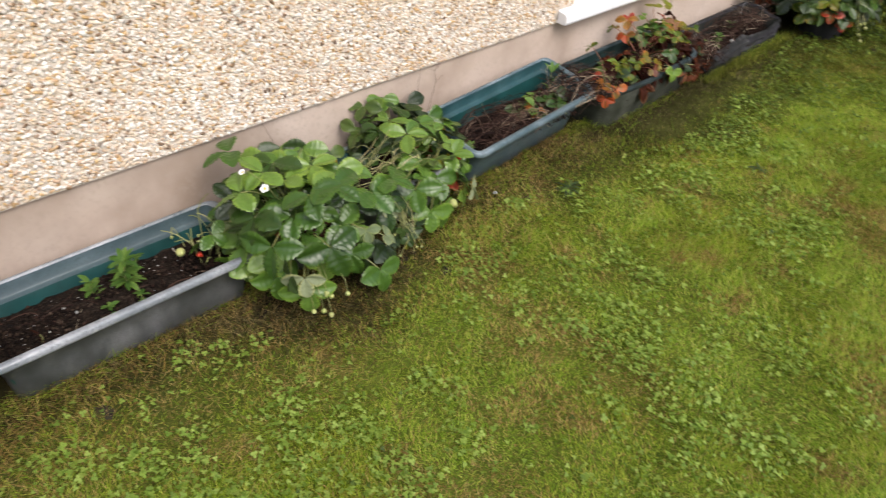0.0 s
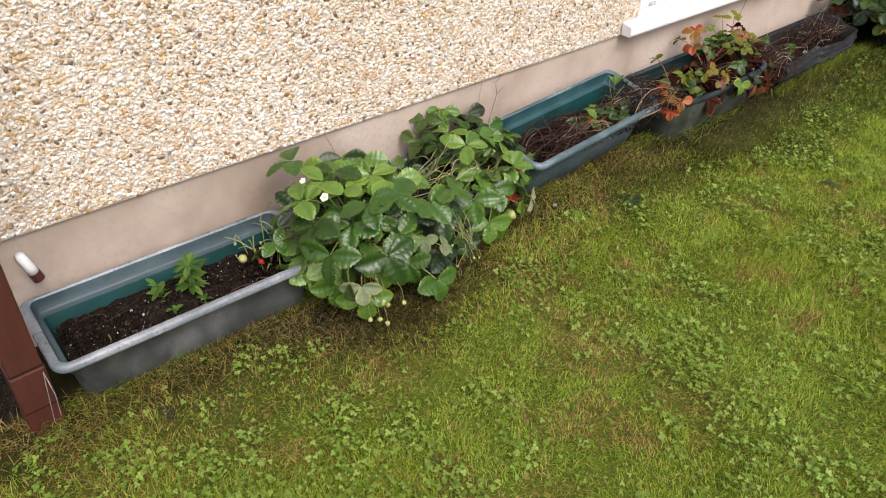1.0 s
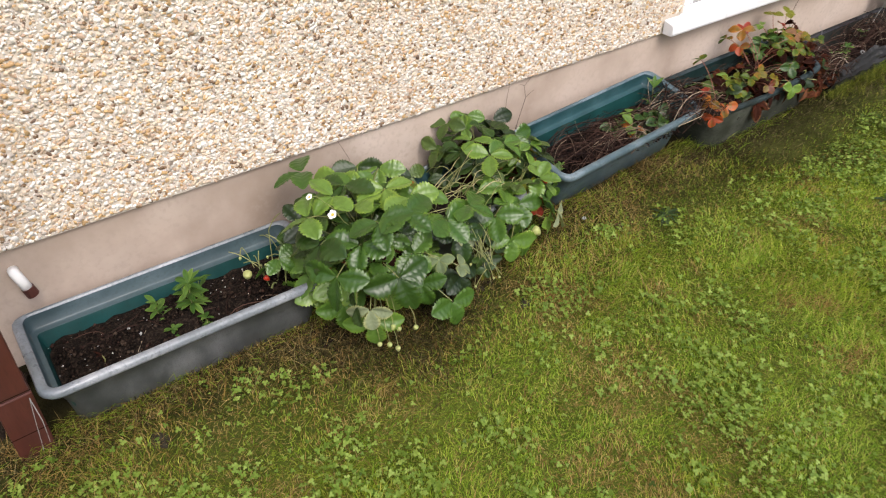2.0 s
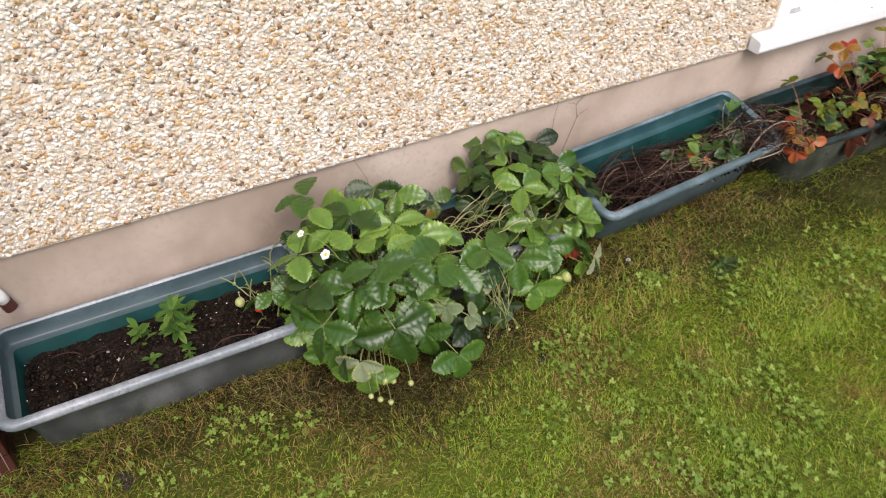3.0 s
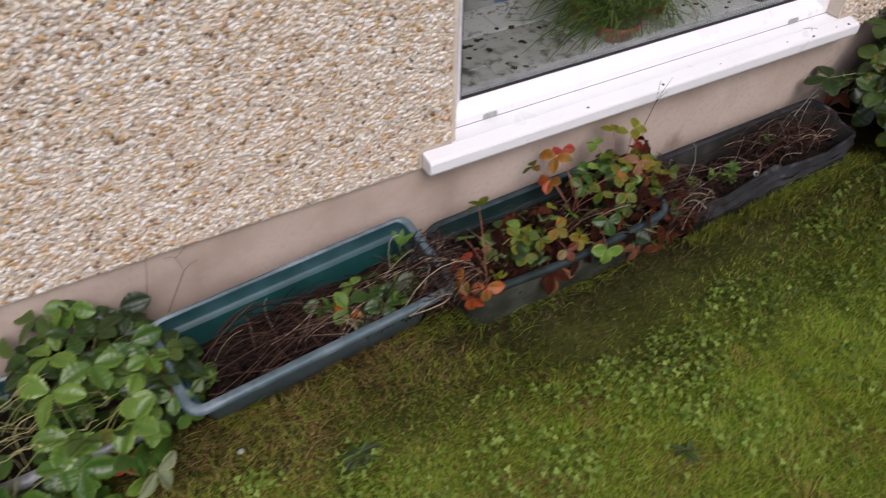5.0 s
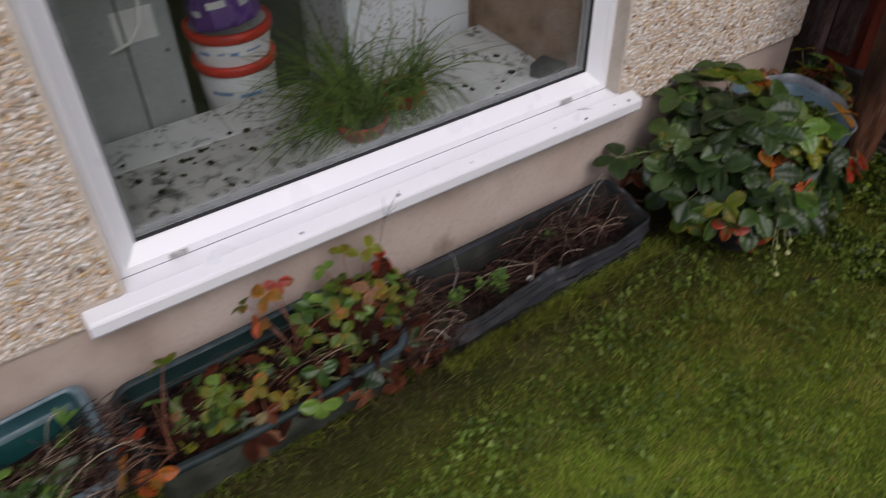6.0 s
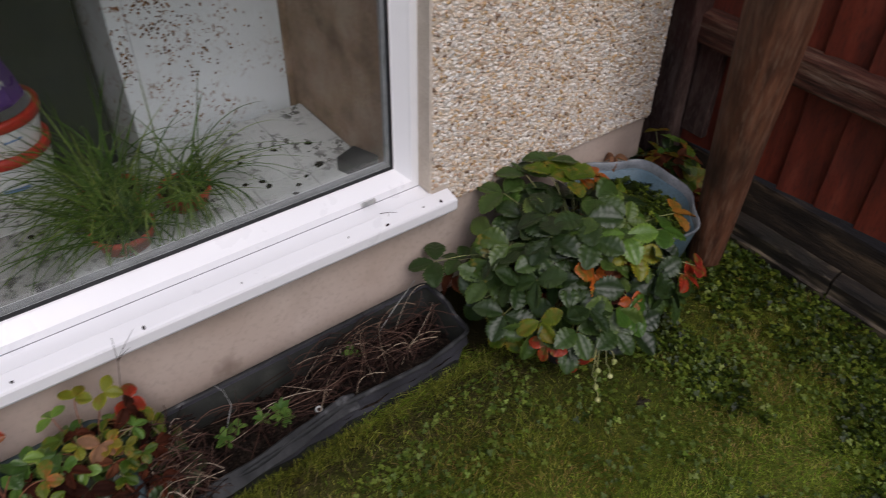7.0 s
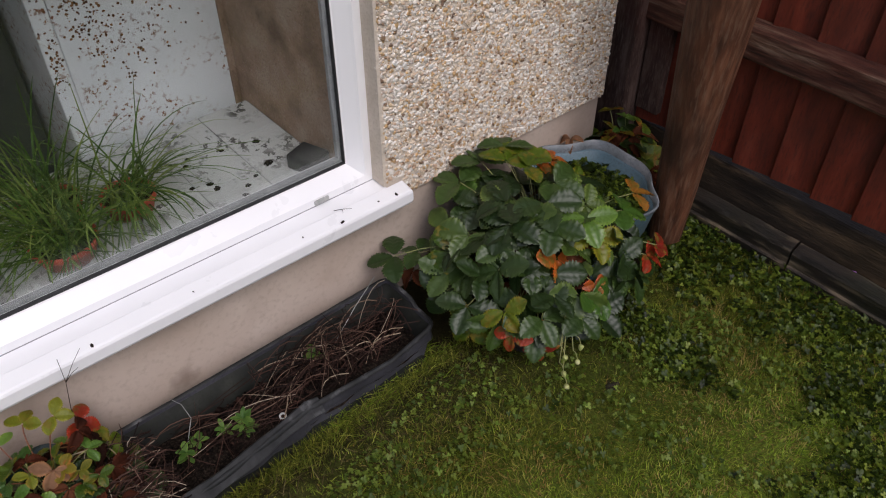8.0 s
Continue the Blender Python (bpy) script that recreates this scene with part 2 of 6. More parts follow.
BLACK_TUB = surface("black_plastic", [(0.3, (0.026, 0.026, 0.031)), (0.55, (0.046, 0.046, 0.055)), (0.75, (0.075, 0.075, 0.088))], 7, 0.5, (0.024, 0.024, 0.024), 0.3, 0.001, (0.03, 0.03, 0.027), spec=0.25)
# the black plastic with a mossy tint, darkened for its shaded outer side
BLACK_SHELL = surface("shaded_mossy_black_plastic", [(0.3, (0.008, 0.009, 0.008)), (0.55, (0.016, 0.017, 0.015)), (0.75, (0.034, 0.036, 0.03))], 7, 0.65, (0.014, 0.016, 0.009), 0.4, 0.002, (0.014, 0.017, 0.008), spec=0.15)
BLACK_RIM = surface("scuffed_black_rim", [(0.35, (0.012, 0.013, 0.013)), (0.58, (0.03, 0.031, 0.032)), (0.75, (0.15, 0.15, 0.155))], 16, 0.55, (0.016, 0.016, 0.016), 0.3, 0.001, spec=0.25)
FENCE = surface("red_stained_boards", [(0.3, (0.085, 0.017, 0.009)), (0.55, (0.17, 0.03, 0.015)), (0.75, (0.24, 0.055, 0.03))], 4, 0.6, (0.05, 0.016, 0.011), 0.5, 0.003, (0.06, 0.02, 0.014), (5, 5, 1.0), fine=28, spec=0.35)
RAIL = surface("weathered_rail", [(0.34, (0.022, 0.01, 0.007)), (0.5, (0.085, 0.032, 0.02)), (0.6, (0.14, 0.075, 0.05)), (0.72, (0.27, 0.19, 0.14))], 4, 0.75, (0.016, 0.009, 0.007), 0.8, 0.005, (0.07, 0.015, 0.009), (0.9, 7, 9), fine=22, spec=0.3)
OLD_WOOD = surface("old_dark_wood", [(0.3, (0.024, 0.015, 0.013)), (0.5, (0.055, 0.032, 0.027)), (0.75, (0.13, 0.09, 0.075))], 5, 0.85, (0.15, 0.11, 0.095), 0.8, 0.004, (0.06, 0.015, 0.01), (6, 6, 1.0), fine=30, spec=0.2)
LOG = surface("stained_log", [(0.3, (0.038, 0.015, 0.008)), (0.48, (0.085, 0.033, 0.016)), (0.6, (0.14, 0.058, 0.03)), (0.76, (0.24, 0.125, 0.075))], 5, 0.6, (0.19, 0.12, 0.08), 0.8, 0.004, (0.03, 0.018, 0.012), (8, 8, 0.9), fine=13, spec=0.3)
SLEEPER = surface("wet_sleeper", [(0.35, (0.012, 0.01, 0.008)), (0.52, (0.03, 0.023, 0.017)), (0.68, (0.22, 0.17, 0.11))], 5, 0.6, (0.014, 0.012, 0.01), 0.9, 0.006, (0.02, 0.022, 0.01), (1.1, 6, 6), fine=20, spec=0.35)
PAINTED = surface("red_brown_paint", [(0.3, (0.055, 0.015, 0.011)), (0.7, (0.08, 0.024, 0.017))], 5, 0.45, (0.04, 0.013, 0.01), 0.25, 0.001, None, (6, 6, 1.0), fine=40)
WHITE_PIPE = surface("white_pipe", [(0.3, (0.7, 0.69, 0.66)), (0.7, (0.8, 0.79, 0.77))], 20, 0.4)
STEM = surface("green_stem", [(0.3, (0.14, 0.17, 0.045)), (0.7, (0.26, 0.25, 0.09))], 20, 0.6)
PALE_STEM = surface("pale_stem", [(0.3, (0.3, 0.27, 0.12)), (0.7, (0.42, 0.36, 0.18))], 20, 0.6)
RED_STEM = surface("red_stem", [(0.3, (0.16, 0.05, 0.03)), (0.7, (0.28, 0.12, 0.06))], 20, 0.6)
DRY_STEM = speckled("dry_stems", [(0.0, (0.007, 0.004, 0.003)), (0.4, (0.03, 0.015, 0.011)), (0.66, (0.08, 0.042, 0.03)), (0.85, (0.15, 0.095, 0.066)), (0.94, (0.32, 0.25, 0.17)), (1.0, (0.48, 0.4, 0.31))], 0.75, 8.0, spec=0.12)
LEAF = leafy("strawberry_leaf", [(0.0, (0.03, 0.066, 0.011)), (0.35, (0.056, 0.122, 0.019)), (0.7, (0.1, 0.192, 0.032)), (1.0, (0.185, 0.295, 0.055))], 0.3, 0.14)
LEAF_DARK = leafy("dark_strawberry_leaf", [(0.0, (0.012, 0.027, 0.006)), (0.4, (0.024, 0.049, 0.01)), (0.8, (0.044, 0.082, 0.016)), (1.0, (0.09, 0.138, 0.027))], 0.42, 0.08)
LEAF_LIME = leafy("lime_leaf", [(0.0, (0.035, 0.07, 0.006)), (0.5, (0.085, 0.13, 0.01)), (1.0, (0.19, 0.2, 0.018))], 0.36, 0.16, (0.15, 0.12, 0.014), spec=0.25)
LEAF_RED = leafy("autumn_leaf", [(0.0, (0.22, 0.016, 0.01)), (0.3, (0.36, 0.035, 0.012)), (0.65, (0.44, 0.11, 0.014)), (0.85, (0.4, 0.18, 0.02)), (1.0, (0.12, 0.02, 0.012))], 0.42, 0.18, (0.12, 0.1, 0.015))
LEAF_TURNING = leafy("turning_leaf", [(0.0, (0.1, 0.15, 0.015)), (0.5, (0.22, 0.17, 0.018)), (1.0, (0.075, 0.125, 0.016))], 0.45, 0.25, (0.3, 0.09, 0.02), spec=0.25)
LEAF_DEAD = leafy("dead_leaf", [(0.0, (0.009, 0.003, 0.002)), (0.45, (0.028, 0.008, 0.005)), (0.75, (0.075, 0.02, 0.01)), (0.92, (0.12, 0.042, 0.022)), (1.0, (0.26, 0.14, 0.09))], 0.8, 0.06, spec=0.1)
LEAF_PALE = leafy("pale_leaf_back", [(0.0, (0.17, 0.22, 0.12)), (0.5, (0.3, 0.34, 0.22)), (1.0, (0.44, 0.45, 0.33))], 0.7, 0.2, spec=0.2)
WEED = leafy("weed_leaf", [(0.0, (0.05, 0.115, 0.02)), (0.5, (0.095, 0.185, 0.034)), (1.0, (0.15, 0.245, 0.055))], 0.5, 0.22, spec=0.25)
PETAL = surface("white_petal", [(0.3, (0.8, 0.8, 0.77)), (0.7, (0.86, 0.86, 0.84))], 60, 0.6)
POLLEN = surface("yellow_centre", [(0.3, (0.6, 0.42, 0.04)), (0.7, (0.75, 0.55, 0.08))], 90, 0.7)
UNRIPE = surface("unripe_berry", [(0.3, (0.24, 0.3, 0.07)), (0.6, (0.4, 0.42, 0.16)), (0.8, (0.55, 0.5, 0.28))], 40, 0.45, (0.36, 0.34, 0.1), 0.5, 0.001, fine=400)
RIPE = surface("red_berry", [(0.3, (0.5, 0.02, 0.012)), (0.7, (0.65, 0.04, 0.02))], 60, 0.3, (0.5, 0.3, 0.1), 0.5, 0.001, fine=400)
GRAVEL_BOARD = surface("damp_board", [(0.32, (0.012, 0.009, 0.007)), (0.52, (0.03, 0.022, 0.015)), (0.72, (0.12, 0.08, 0.045))], 4, 0.65, (0.012, 0.01, 0.008), 0.8, 0.005, (0.04, 0.027, 0.012), (1.0, 7, 7), fine=30, spec=0.2)
TUB_BLUE = surface("pale_blue_plastic", [(0.3, (0.06, 0.115, 0.15)), (0.55, (0.11, 0.18, 0.225)), (0.75, (0.22, 0.29, 0.335))], 6, 0.45, (0.07, 0.1, 0.11), 0.2, 0.001, (0.05, 0.075, 0.085))
CAST = surface("worm_cast", [(0.3, (0.02, 0.016, 0.012)), (0.6, (0.045, 0.037, 0.027)), (0.8, (0.07, 0.06, 0.04))], 60, 0.9, (0.03, 0.03, 0.014), 0.9, 0.004, fine=220, spec=0.1)
CAP = surface("pale_cap", [(0.3, (0.26, 0.27, 0.26)), (0.7, (0.44, 0.44, 0.42))], 60, 0.4)
BAND = surface("weathered_inner_band", [(0.3, (0.035, 0.058, 0.066)), (0.5, (0.055, 0.084, 0.095)), (0.75, (0.11, 0.15, 0.168))], 7, 0.42, (0.04, 0.06, 0.062), 0.15, 0.001, (0.03, 0.055, 0.055))
BAND_TEAL = surface("teal_inner_band", [(0.3, (0.013, 0.044, 0.05)), (0.5, (0.022, 0.066, 0.075)), (0.75, (0.05, 0.108, 0.122))], 7, 0.4, (0.02, 0.05, 0.05), 0.15, 0.001, (0.015, 0.045, 0.045))
CRUMBS = speckled("soil_crumbs", [(0.0, (0.004, 0.003, 0.0025)), (0.5, (0.014, 0.009, 0.007)), (0.85, (0.035, 0.022, 0.016)), (1.0, (0.07, 0.05, 0.036))], 0.9, 9.0, spec=0.08)
PERLITE = speckled("perlite", [(0.0, (0.5, 0.48, 0.44)), (1.0, (0.75, 0.73, 0.7))], 0.8, 9.0)
LITTER = speckled("leaf_mould", [(0.0, (0.004, 0.003, 0.0025)), (0.5, (0.014, 0.008, 0.006)), (0.85, (0.034, 0.017, 0.013)), (1.0, (0.08, 0.042, 0.03))], 0.85, 9.0, spec=0.1)
LINER_DARK = surface("dirty_green_plastic", [(0.3, (0.006, 0.018, 0.017)), (0.55, (0.012, 0.03, 0.029)), (0.75, (0.03, 0.055, 0.055))], 7, 0.5, (0.01, 0.016, 0.013), 0.2, 0.001, (0.008, 0.01, 0.006), spec=0.25)


# ---- building helpers ----
def link_mesh(name, bm, material, parent=None, label="", smooth=False):
    mesh = bpy.data.meshes.new(name)
    if smooth:
        for face in bm.faces:
            face.smooth = True
    bm.to_mesh(mesh)
    bm.free()
    mesh.materials.append(material)
    ob = new(name, mesh)
    ob.parent = parent
    if label:
        tagged(ob, label)
    return ob


def part(name, bm, material, parent, label="", smooth=False):
    return link_mesh(name, bm, material, parent, label, smooth)


def shared(name, mesh, parent, m, label=""):
    """An object of its own on a mesh that several share."""
    ob = new(name, mesh)
    ob.parent = parent
    ob.matrix_basis = m
    if label:
        tagged(ob, label)
    return ob


def thing(name, label, category, m=None, group="", kind=""):
    ob = new(name)
    ob.empty_display_size = 0.05
    if m is not None:
        ob.matrix_basis = m
    return tagged(ob, label, category, group, kind)


def box(bm, x0, x1, y0, y1, z0, z1, bevel=0.0, segments=2):
    made = bmesh.ops.create_cube(bm, size=1)["verts"]
    for v in made:
        v.co = Vector((x0 + (v.co.x + 0.5) * (x1 - x0), y0 + (v.co.y + 0.5) * (y1 - y0), z0 + (v.co.z + 0.5) * (z1 - z0)))
    if bevel:
        edges = list({e for v in made for e in v.link_edges})
        bmesh.ops.bevel(bm, geom=edges, offset=bevel, segments=segments, affect="EDGES", profile=0.5)
    return bm


def boxed(*args, **more):
    return box(bmesh.new(), *args, **more)


def loft(bm, rings, close_start=False, close_end=False):
    """Skins rings of equal count, each a list of points."""
    rows = [[bm.verts.new(p) for p in ring] for ring in rings]
    for a, b in zip(rows, rows[1:]):
        for i in range(len(a)):
            k = (i + 1) % len(a)
            bm.faces.new((a[i], a[k], b[k], b[i]))
    if close_start:
        bm.faces.new(rows[0][::-1])
    if close_end:
        bm.faces.new(rows[-1])
    return bm


def rounded(a, b, r, z, corner=5, straight=6):
    """A rounded rectangle of half sizes a, b at the height z, anticlockwise from above, with points along its sides."""
    r = min(r, a * 0.98, b * 0.98)
    points = []
    centres = [(a - r, b - r, 0), (-(a - r), b - r, 90), (-(a - r), -(b - r), 180), (a - r, -(b - r), 270)]
    for i, (cx, cy, start) in enumerate(centres):
        arc = [Vector((cx + r * math.cos(radians(start + 90 * k / corner)), cy + r * math.sin(radians(start + 90 * k / corner)), z)) for k in range(corner + 1)]
        points += arc
        nx, ny, s = centres[(i + 1) % 4]
        last = Vector((nx + r * math.cos(radians(s)), ny + r * math.sin(radians(s)), z))
        points += [arc[-1].lerp(last, k / straight) for k in range(1, straight)]
    return points


def circle(r, z, count=24, cx=0.0, cy=0.0):
    return [Vector((cx + r * math.cos(2 * math.pi * i / count), cy + r * math.sin(2 * math.pi * i / count), z)) for i in range(count)]


def tube(bm, points, radius, sides=5, taper=1.0):
    rings = []
    for i, p in enumerate(points):
        ahead = (points[min(i + 1, len(points) - 1)] - points[max(i - 1, 0)]).normalized()
        side = ahead.cross(Vector((0.3, 0.2, 0.93))).normalized()
        up = side.cross(ahead)
        r = radius * (1 + (taper - 1) * i / max(1, len(points) - 1))
        rings.append([p + r * (math.cos(2 * math.pi * k / sides) * side + math.sin(2 * math.pi * k / sides) * up) for k in range(sides)])
    return loft(bm, rings, True, True)


def curve_points(a, b, c, count=7):
    return [(1 - t) ** 2 * a + 2 * t * (1 - t) * b + t * t * c for t in [i / (count - 1) for i in range(count)]]


def quick(name, verts, tris, material, parent=None):
    """One mesh of very many triangles."""
    mesh = bpy.data.meshes.new(name)
    verts, tris = np.asarray(verts, np.float32), np.asarray(tris, np.int32)
    mesh.vertices.add(len(verts))
    mesh.vertices.foreach_set("co", verts.ravel())
    mesh.loops.add(3 * len(tris))
    mesh.loops.foreach_set("vertex_index", tris.ravel())
    mesh.polygons.add(len(tris))
    mesh.polygons.foreach_set("loop_start", np.arange(0, 3 * len(tris), 3, dtype=np.int32))
    mesh.update(calc_edges=True)
    mesh.validate()
    mesh.materials.append(material)
    ob = new(name, mesh)
    ob.parent = parent
    return ob


def wander(x, y, cell, seed):
    """Smooth random values from 0 to 1 over the plane."""
    table = np.random.RandomState(seed).rand(64, 64)
    u, v = np.asarray(x) / cell + 100.3, np.asarray(y) / cell + 100.7
    i, j = np.floor(u).astype(int), np.floor(v).astype(int)
    f, g = u - i, v - j
    f, g = f * f * (3 - 2 * f), g * g * (3 - 2 * g)
    i, j, i1, j1 = i % 64, j % 64, (i + 1) % 64, (j + 1) % 64
    return (table[i, j] * (1 - f) + table[i1, j] * f) * (1 - g) + (table[i, j1] * (1 - f) + table[i1, j1] * f) * g


def ribbons(name, base, heading, lean, length, width, droop, segments, material, parent=None, limit=None):
    """Grass blades: bent, tapering strips that rise from base points."""
    n = len(base)
    ahead = np.stack([np.cos(heading), np.sin(heading), np.zeros(n)], 1)
    side = np.stack([-np.sin(heading), np.cos(heading), np.zeros(n)], 1)
    spine, at = [base], base
    for k in range(segments):
        angle = (lean + droop * (k + 0.5) / segments)[:, None]
        at = at + (length / segments)[:, None] * (np.sin(angle) * ahead + np.cos(angle) * np.array([0, 0, 1.0]))
        spine.append(at)
    verts = []
    for k in range(segments):
        w = (width * (1 - 0.75 * (k / segments) ** 1.6))[:, None]
        verts += [spine[k] - w / 2 * side, spine[k] + w / 2 * side]
    verts = np.stack(verts + [spine[-1]], 1)
    if limit is not None:
        over = np.maximum(0, verts[:, :, 0] - limit)
        verts[:, :, 0] -= over * 0.97
        verts[:, :, 2] = np.maximum(verts[:, :, 2], 0.004)
    count = 2 * segments + 1
    tris = []
    for k in range(segments - 1):
        tris += [(2 * k, 2 * k + 1, 2 * k + 3), (2 * k, 2 * k + 3, 2 * k + 2)]
    tris.append((2 * segments - 2, 2 * segments - 1, 2 * segments))
    tris = (np.array(tris)[None] + (np.arange(n) * count)[:, None, None]).reshape(-1, 3)
    return quick(name, verts.reshape(-1, 3), tris, material, parent)


def trefoils(name, centre, size, tilt, heading, material, parent=None, lobes=3):
    """Small three-lobed leaves, as of clover."""
    n = len(centre)
    ring = [(0.0, 0.0, 0.0)]
    tris = []
    for lobe in range(lobes):
        turn = 2 * math.pi * lobe / lobes
        start = len(ring)
        for along, across, rise in ((0.3, -0.4, 0.1), (0.75, -0.5, 0.16), (1.05, -0.16, 0.08), (1.05, 0.16, 0.08), (0.75, 0.5, 0.16), (0.3, 0.4, 0.1)):
            ring.append((along * math.cos(turn) - across * math.sin(turn), along * math.sin(turn) + across * math.cos(turn), rise))
        tris += [(0, start + k, start + k + 1) for k in range(5)]
    local = np.array(ring)
    c, s = np.cos(heading)[:, None], np.sin(heading)[:, None]
    x = local[None, :, 0] * c - local[None, :, 1] * s
    y = local[None, :, 0] * s + local[None, :, 1] * c
    verts = np.stack([x, y, local[None, :, 2] + x * tilt[:, :1] + y * tilt[:, 1:]], 2) * size[:, None, None] + centre[:, None, :]
    tris = (np.array(tris)[None] + (np.arange(n) * len(local))[:, None, None]).reshape(-1, 3)
    return quick(name, verts.reshape(-1, 3), tris, material, parent)


# ---- the large structure ----
WALL_X, PLINTH_X, DASH_Z, HOUSE_END = -1.993, -2.004, 0.381, 5.352
WIN_Y0, WIN_Y1, WIN_Z0, WIN_Z1 = 2.735, 4.384, 0.44, 1.62
LAWN_Y = 5.49

# ground: one sheet to the horizon
ground_bm = bmesh.new()
bmesh.ops.create_grid(ground_bm, x_segments=40, y_segments=40, size=60)
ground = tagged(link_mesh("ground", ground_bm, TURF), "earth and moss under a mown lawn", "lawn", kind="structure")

# house wall: smooth plinth below, dashed wall above, with the window's opening through it
plinth = bmesh.new()
box(plinth, -2.25, PLINTH_X, -6.0, HOUSE_END - 0.012, -0.1, 0.385)
tagged(link_mesh("wall_plinth", plinth, PLINTH), "smooth beige rendered plinth with damp stains", "wall", kind="structure")
dash = bmesh.new()
box(dash, -2.25, WALL_X, -6.0, WIN_Y0, DASH_Z, 2.6)
box(dash, -2.25, WALL_X, WIN_Y1, HOUSE_END, DASH_Z, 2.6)
box(dash, -2.25, WALL_X, WIN_Y0, WIN_Y1, WIN_Z1, 2.6)
wall_front = tagged(link_mesh("wall_front", dash, MORTAR), "cream pebble-dashed house wall", "wall", kind="structure")
tagged(link_mesh("wall_side", boxed(-7.0, -2.25, HOUSE_END - 0.25, HOUSE_END, -0.1, 2.6), MORTAR), "plain rendered side wall of the house", "wall", kind="structure")
tagged(link_mesh("roof_eaves", boxed(-7.0, -1.7, -6.0, 5.5, 2.6, 2.75), UPVC), "white boarded eaves above the wall", "eaves", kind="structure")

# stone chips of the dash
rng = np.random.RandomState(5)
STEP = 0.0092
rows_z, rows_y = np.arange(DASH_Z + 0.005, 1.26, STEP * 0.87), np.arange(-0.6, HOUSE_END - 0.004, STEP)
gy, gz = np.meshgrid(rows_y, rows_z)
gy = gy + (np.arange(len(rows_z)) % 2)[:, None] * STEP / 2
chip_y, chip_z = gy.ravel(), gz.ravel()
chip_y = chip_y + rng.uniform(-0.5, 0.5, len(chip_y)) * STEP
chip_z = chip_z + rng.uniform(-0.5, 0.5, len(chip_z)) * STEP
chip_z = np.maximum(chip_z, DASH_Z + 0.004 + 0.003 * rng.rand(len(chip_z)))
open_part = (chip_y > WIN_Y0 + 0.001) & (chip_y < WIN_Y1 - 0.001)
horn = (chip_y > 2.63) & (chip_y < 4.446) & (chip_z < 0.452)
keep = ~(open_part | horn) & (chip_y < HOUSE_END - 0.004)
chip_y, chip_z = chip_y[keep], chip_z[keep]
n = len(chip_y)
sides = 6
turn = rng.uniform(0, 2 * math.pi, (n, 1)) + np.arange(sides)[None] * 2 * math.pi / sides + rng.uniform(-0.4, 0.4, (n, sides))
grade = rng.gamma(6.0, 1 / 6.0, (n, 1)).clip(0.5, 1.6)
long_axis, short_axis, spin = 0.0064 * grade * rng.uniform(0.9, 1.3, (n, 1)), 0.0046 * grade * rng.uniform(0.8, 1.15, (n, 1)), rng.normal(0, 0.9, (n, 1))
u, v = np.cos(turn) * long_axis * rng.uniform(0.8, 1.1, (n, sides)), np.sin(turn) * short_axis * rng.uniform(0.8, 1.1, (n, sides))
py, pz = u * np.cos(spin) - v * np.sin(spin), u * np.sin(spin) + v * np.cos(spin)
lift = rng.uniform(0.0008, 0.0034, (n, 1))
slope_y, slope_z = rng.normal(0, 0.26, (n, 1)), rng.normal(0, 0.3, (n, 1))
outer = np.stack([np.full((n, sides), WALL_X - 0.002), chip_y[:, None] + py * 1.04, chip_z[:, None] + pz * 1.04], 2)
inner = np.stack([WALL_X + lift + slope_y * py + slope_z * pz, chip_y[:, None] + py * 0.82, chip_z[:, None] + pz * 0.82], 2)
chip_verts = np.concatenate([outer, inner], 1)
chip_tris = []
for k in range(sides):
    k1 = (k + 1) % sides
    chip_tris += [(k, k1, sides + k1), (k, sides + k1, sides + k)]
chip_tris += [(sides, sides + k, sides + k + 1) for k in range(1, sides - 1)]
chip_tris = (np.array(chip_tris)[None] + (np.arange(n) * 2 * sides)[:, None, None]).reshape(-1, 3)
tagged(quick("stone_chips", chip_verts.reshape(-1, 3), chip_tris, PEBBLES, wall_front), "cream, white and ochre stone chips", kind="stuff")


# ---- the window ----
window = tagged(new("window_1"), "white plastic window with a clear pane and dirty lower glass", "window", kind="structure")
FX = -2.045
# frame: lower rail with a sloped inner bead, two stiles, top rail
lower = [(FX, 0.0), (FX, 0.026), (FX - 0.006, 0.031), (FX - 0.034, 0.062), (FX - 0.036, 0.068), (FX - 0.085, 0.068), (FX - 0.085, 0.0)]


def frame_member(a, b, inward):
    """A frame bar from a to b, mitred at its ends, its section turned inwards."""
    bm = bmesh.new()
    way = (b - a).normalized()
    rings = []
    for point, sign in ((a, 1), (b, -1)):
        rings.append([point + Vector((x - FX, 0, 0)) + inward * h + way * sign * h for x, h in lower])
    loft(bm, rings, True, True)
    bmesh.ops.recalc_face_normals(bm, faces=bm.faces)
    return bm


corners = [Vector((FX, WIN_Y0 + 0.012, WIN_Z0)), Vector((FX, WIN_Y1 - 0.006, WIN_Z0)), Vector((FX, WIN_Y1 - 0.006, WIN_Z1)), Vector((FX, WIN_Y0 + 0.012, WIN_Z1))]
inwards = [Vector((0, 0, 1)), Vector((0, -1, 0)), Vector((0, 0, -1)), Vector((0, 1, 0))]
for i in range(4):
    part("window_frame", frame_member(corners[i], corners[(i + 1) % 4], inwards[i]), UPVC, window)
PY0, PY1, PZ0, PZ1 = WIN_Y0 + 0.012 + 0.066, WIN_Y1 - 0.006 - 0.066, WIN_Z0 + 0.066, WIN_Z1 - 0.066
GX = FX - 0.046
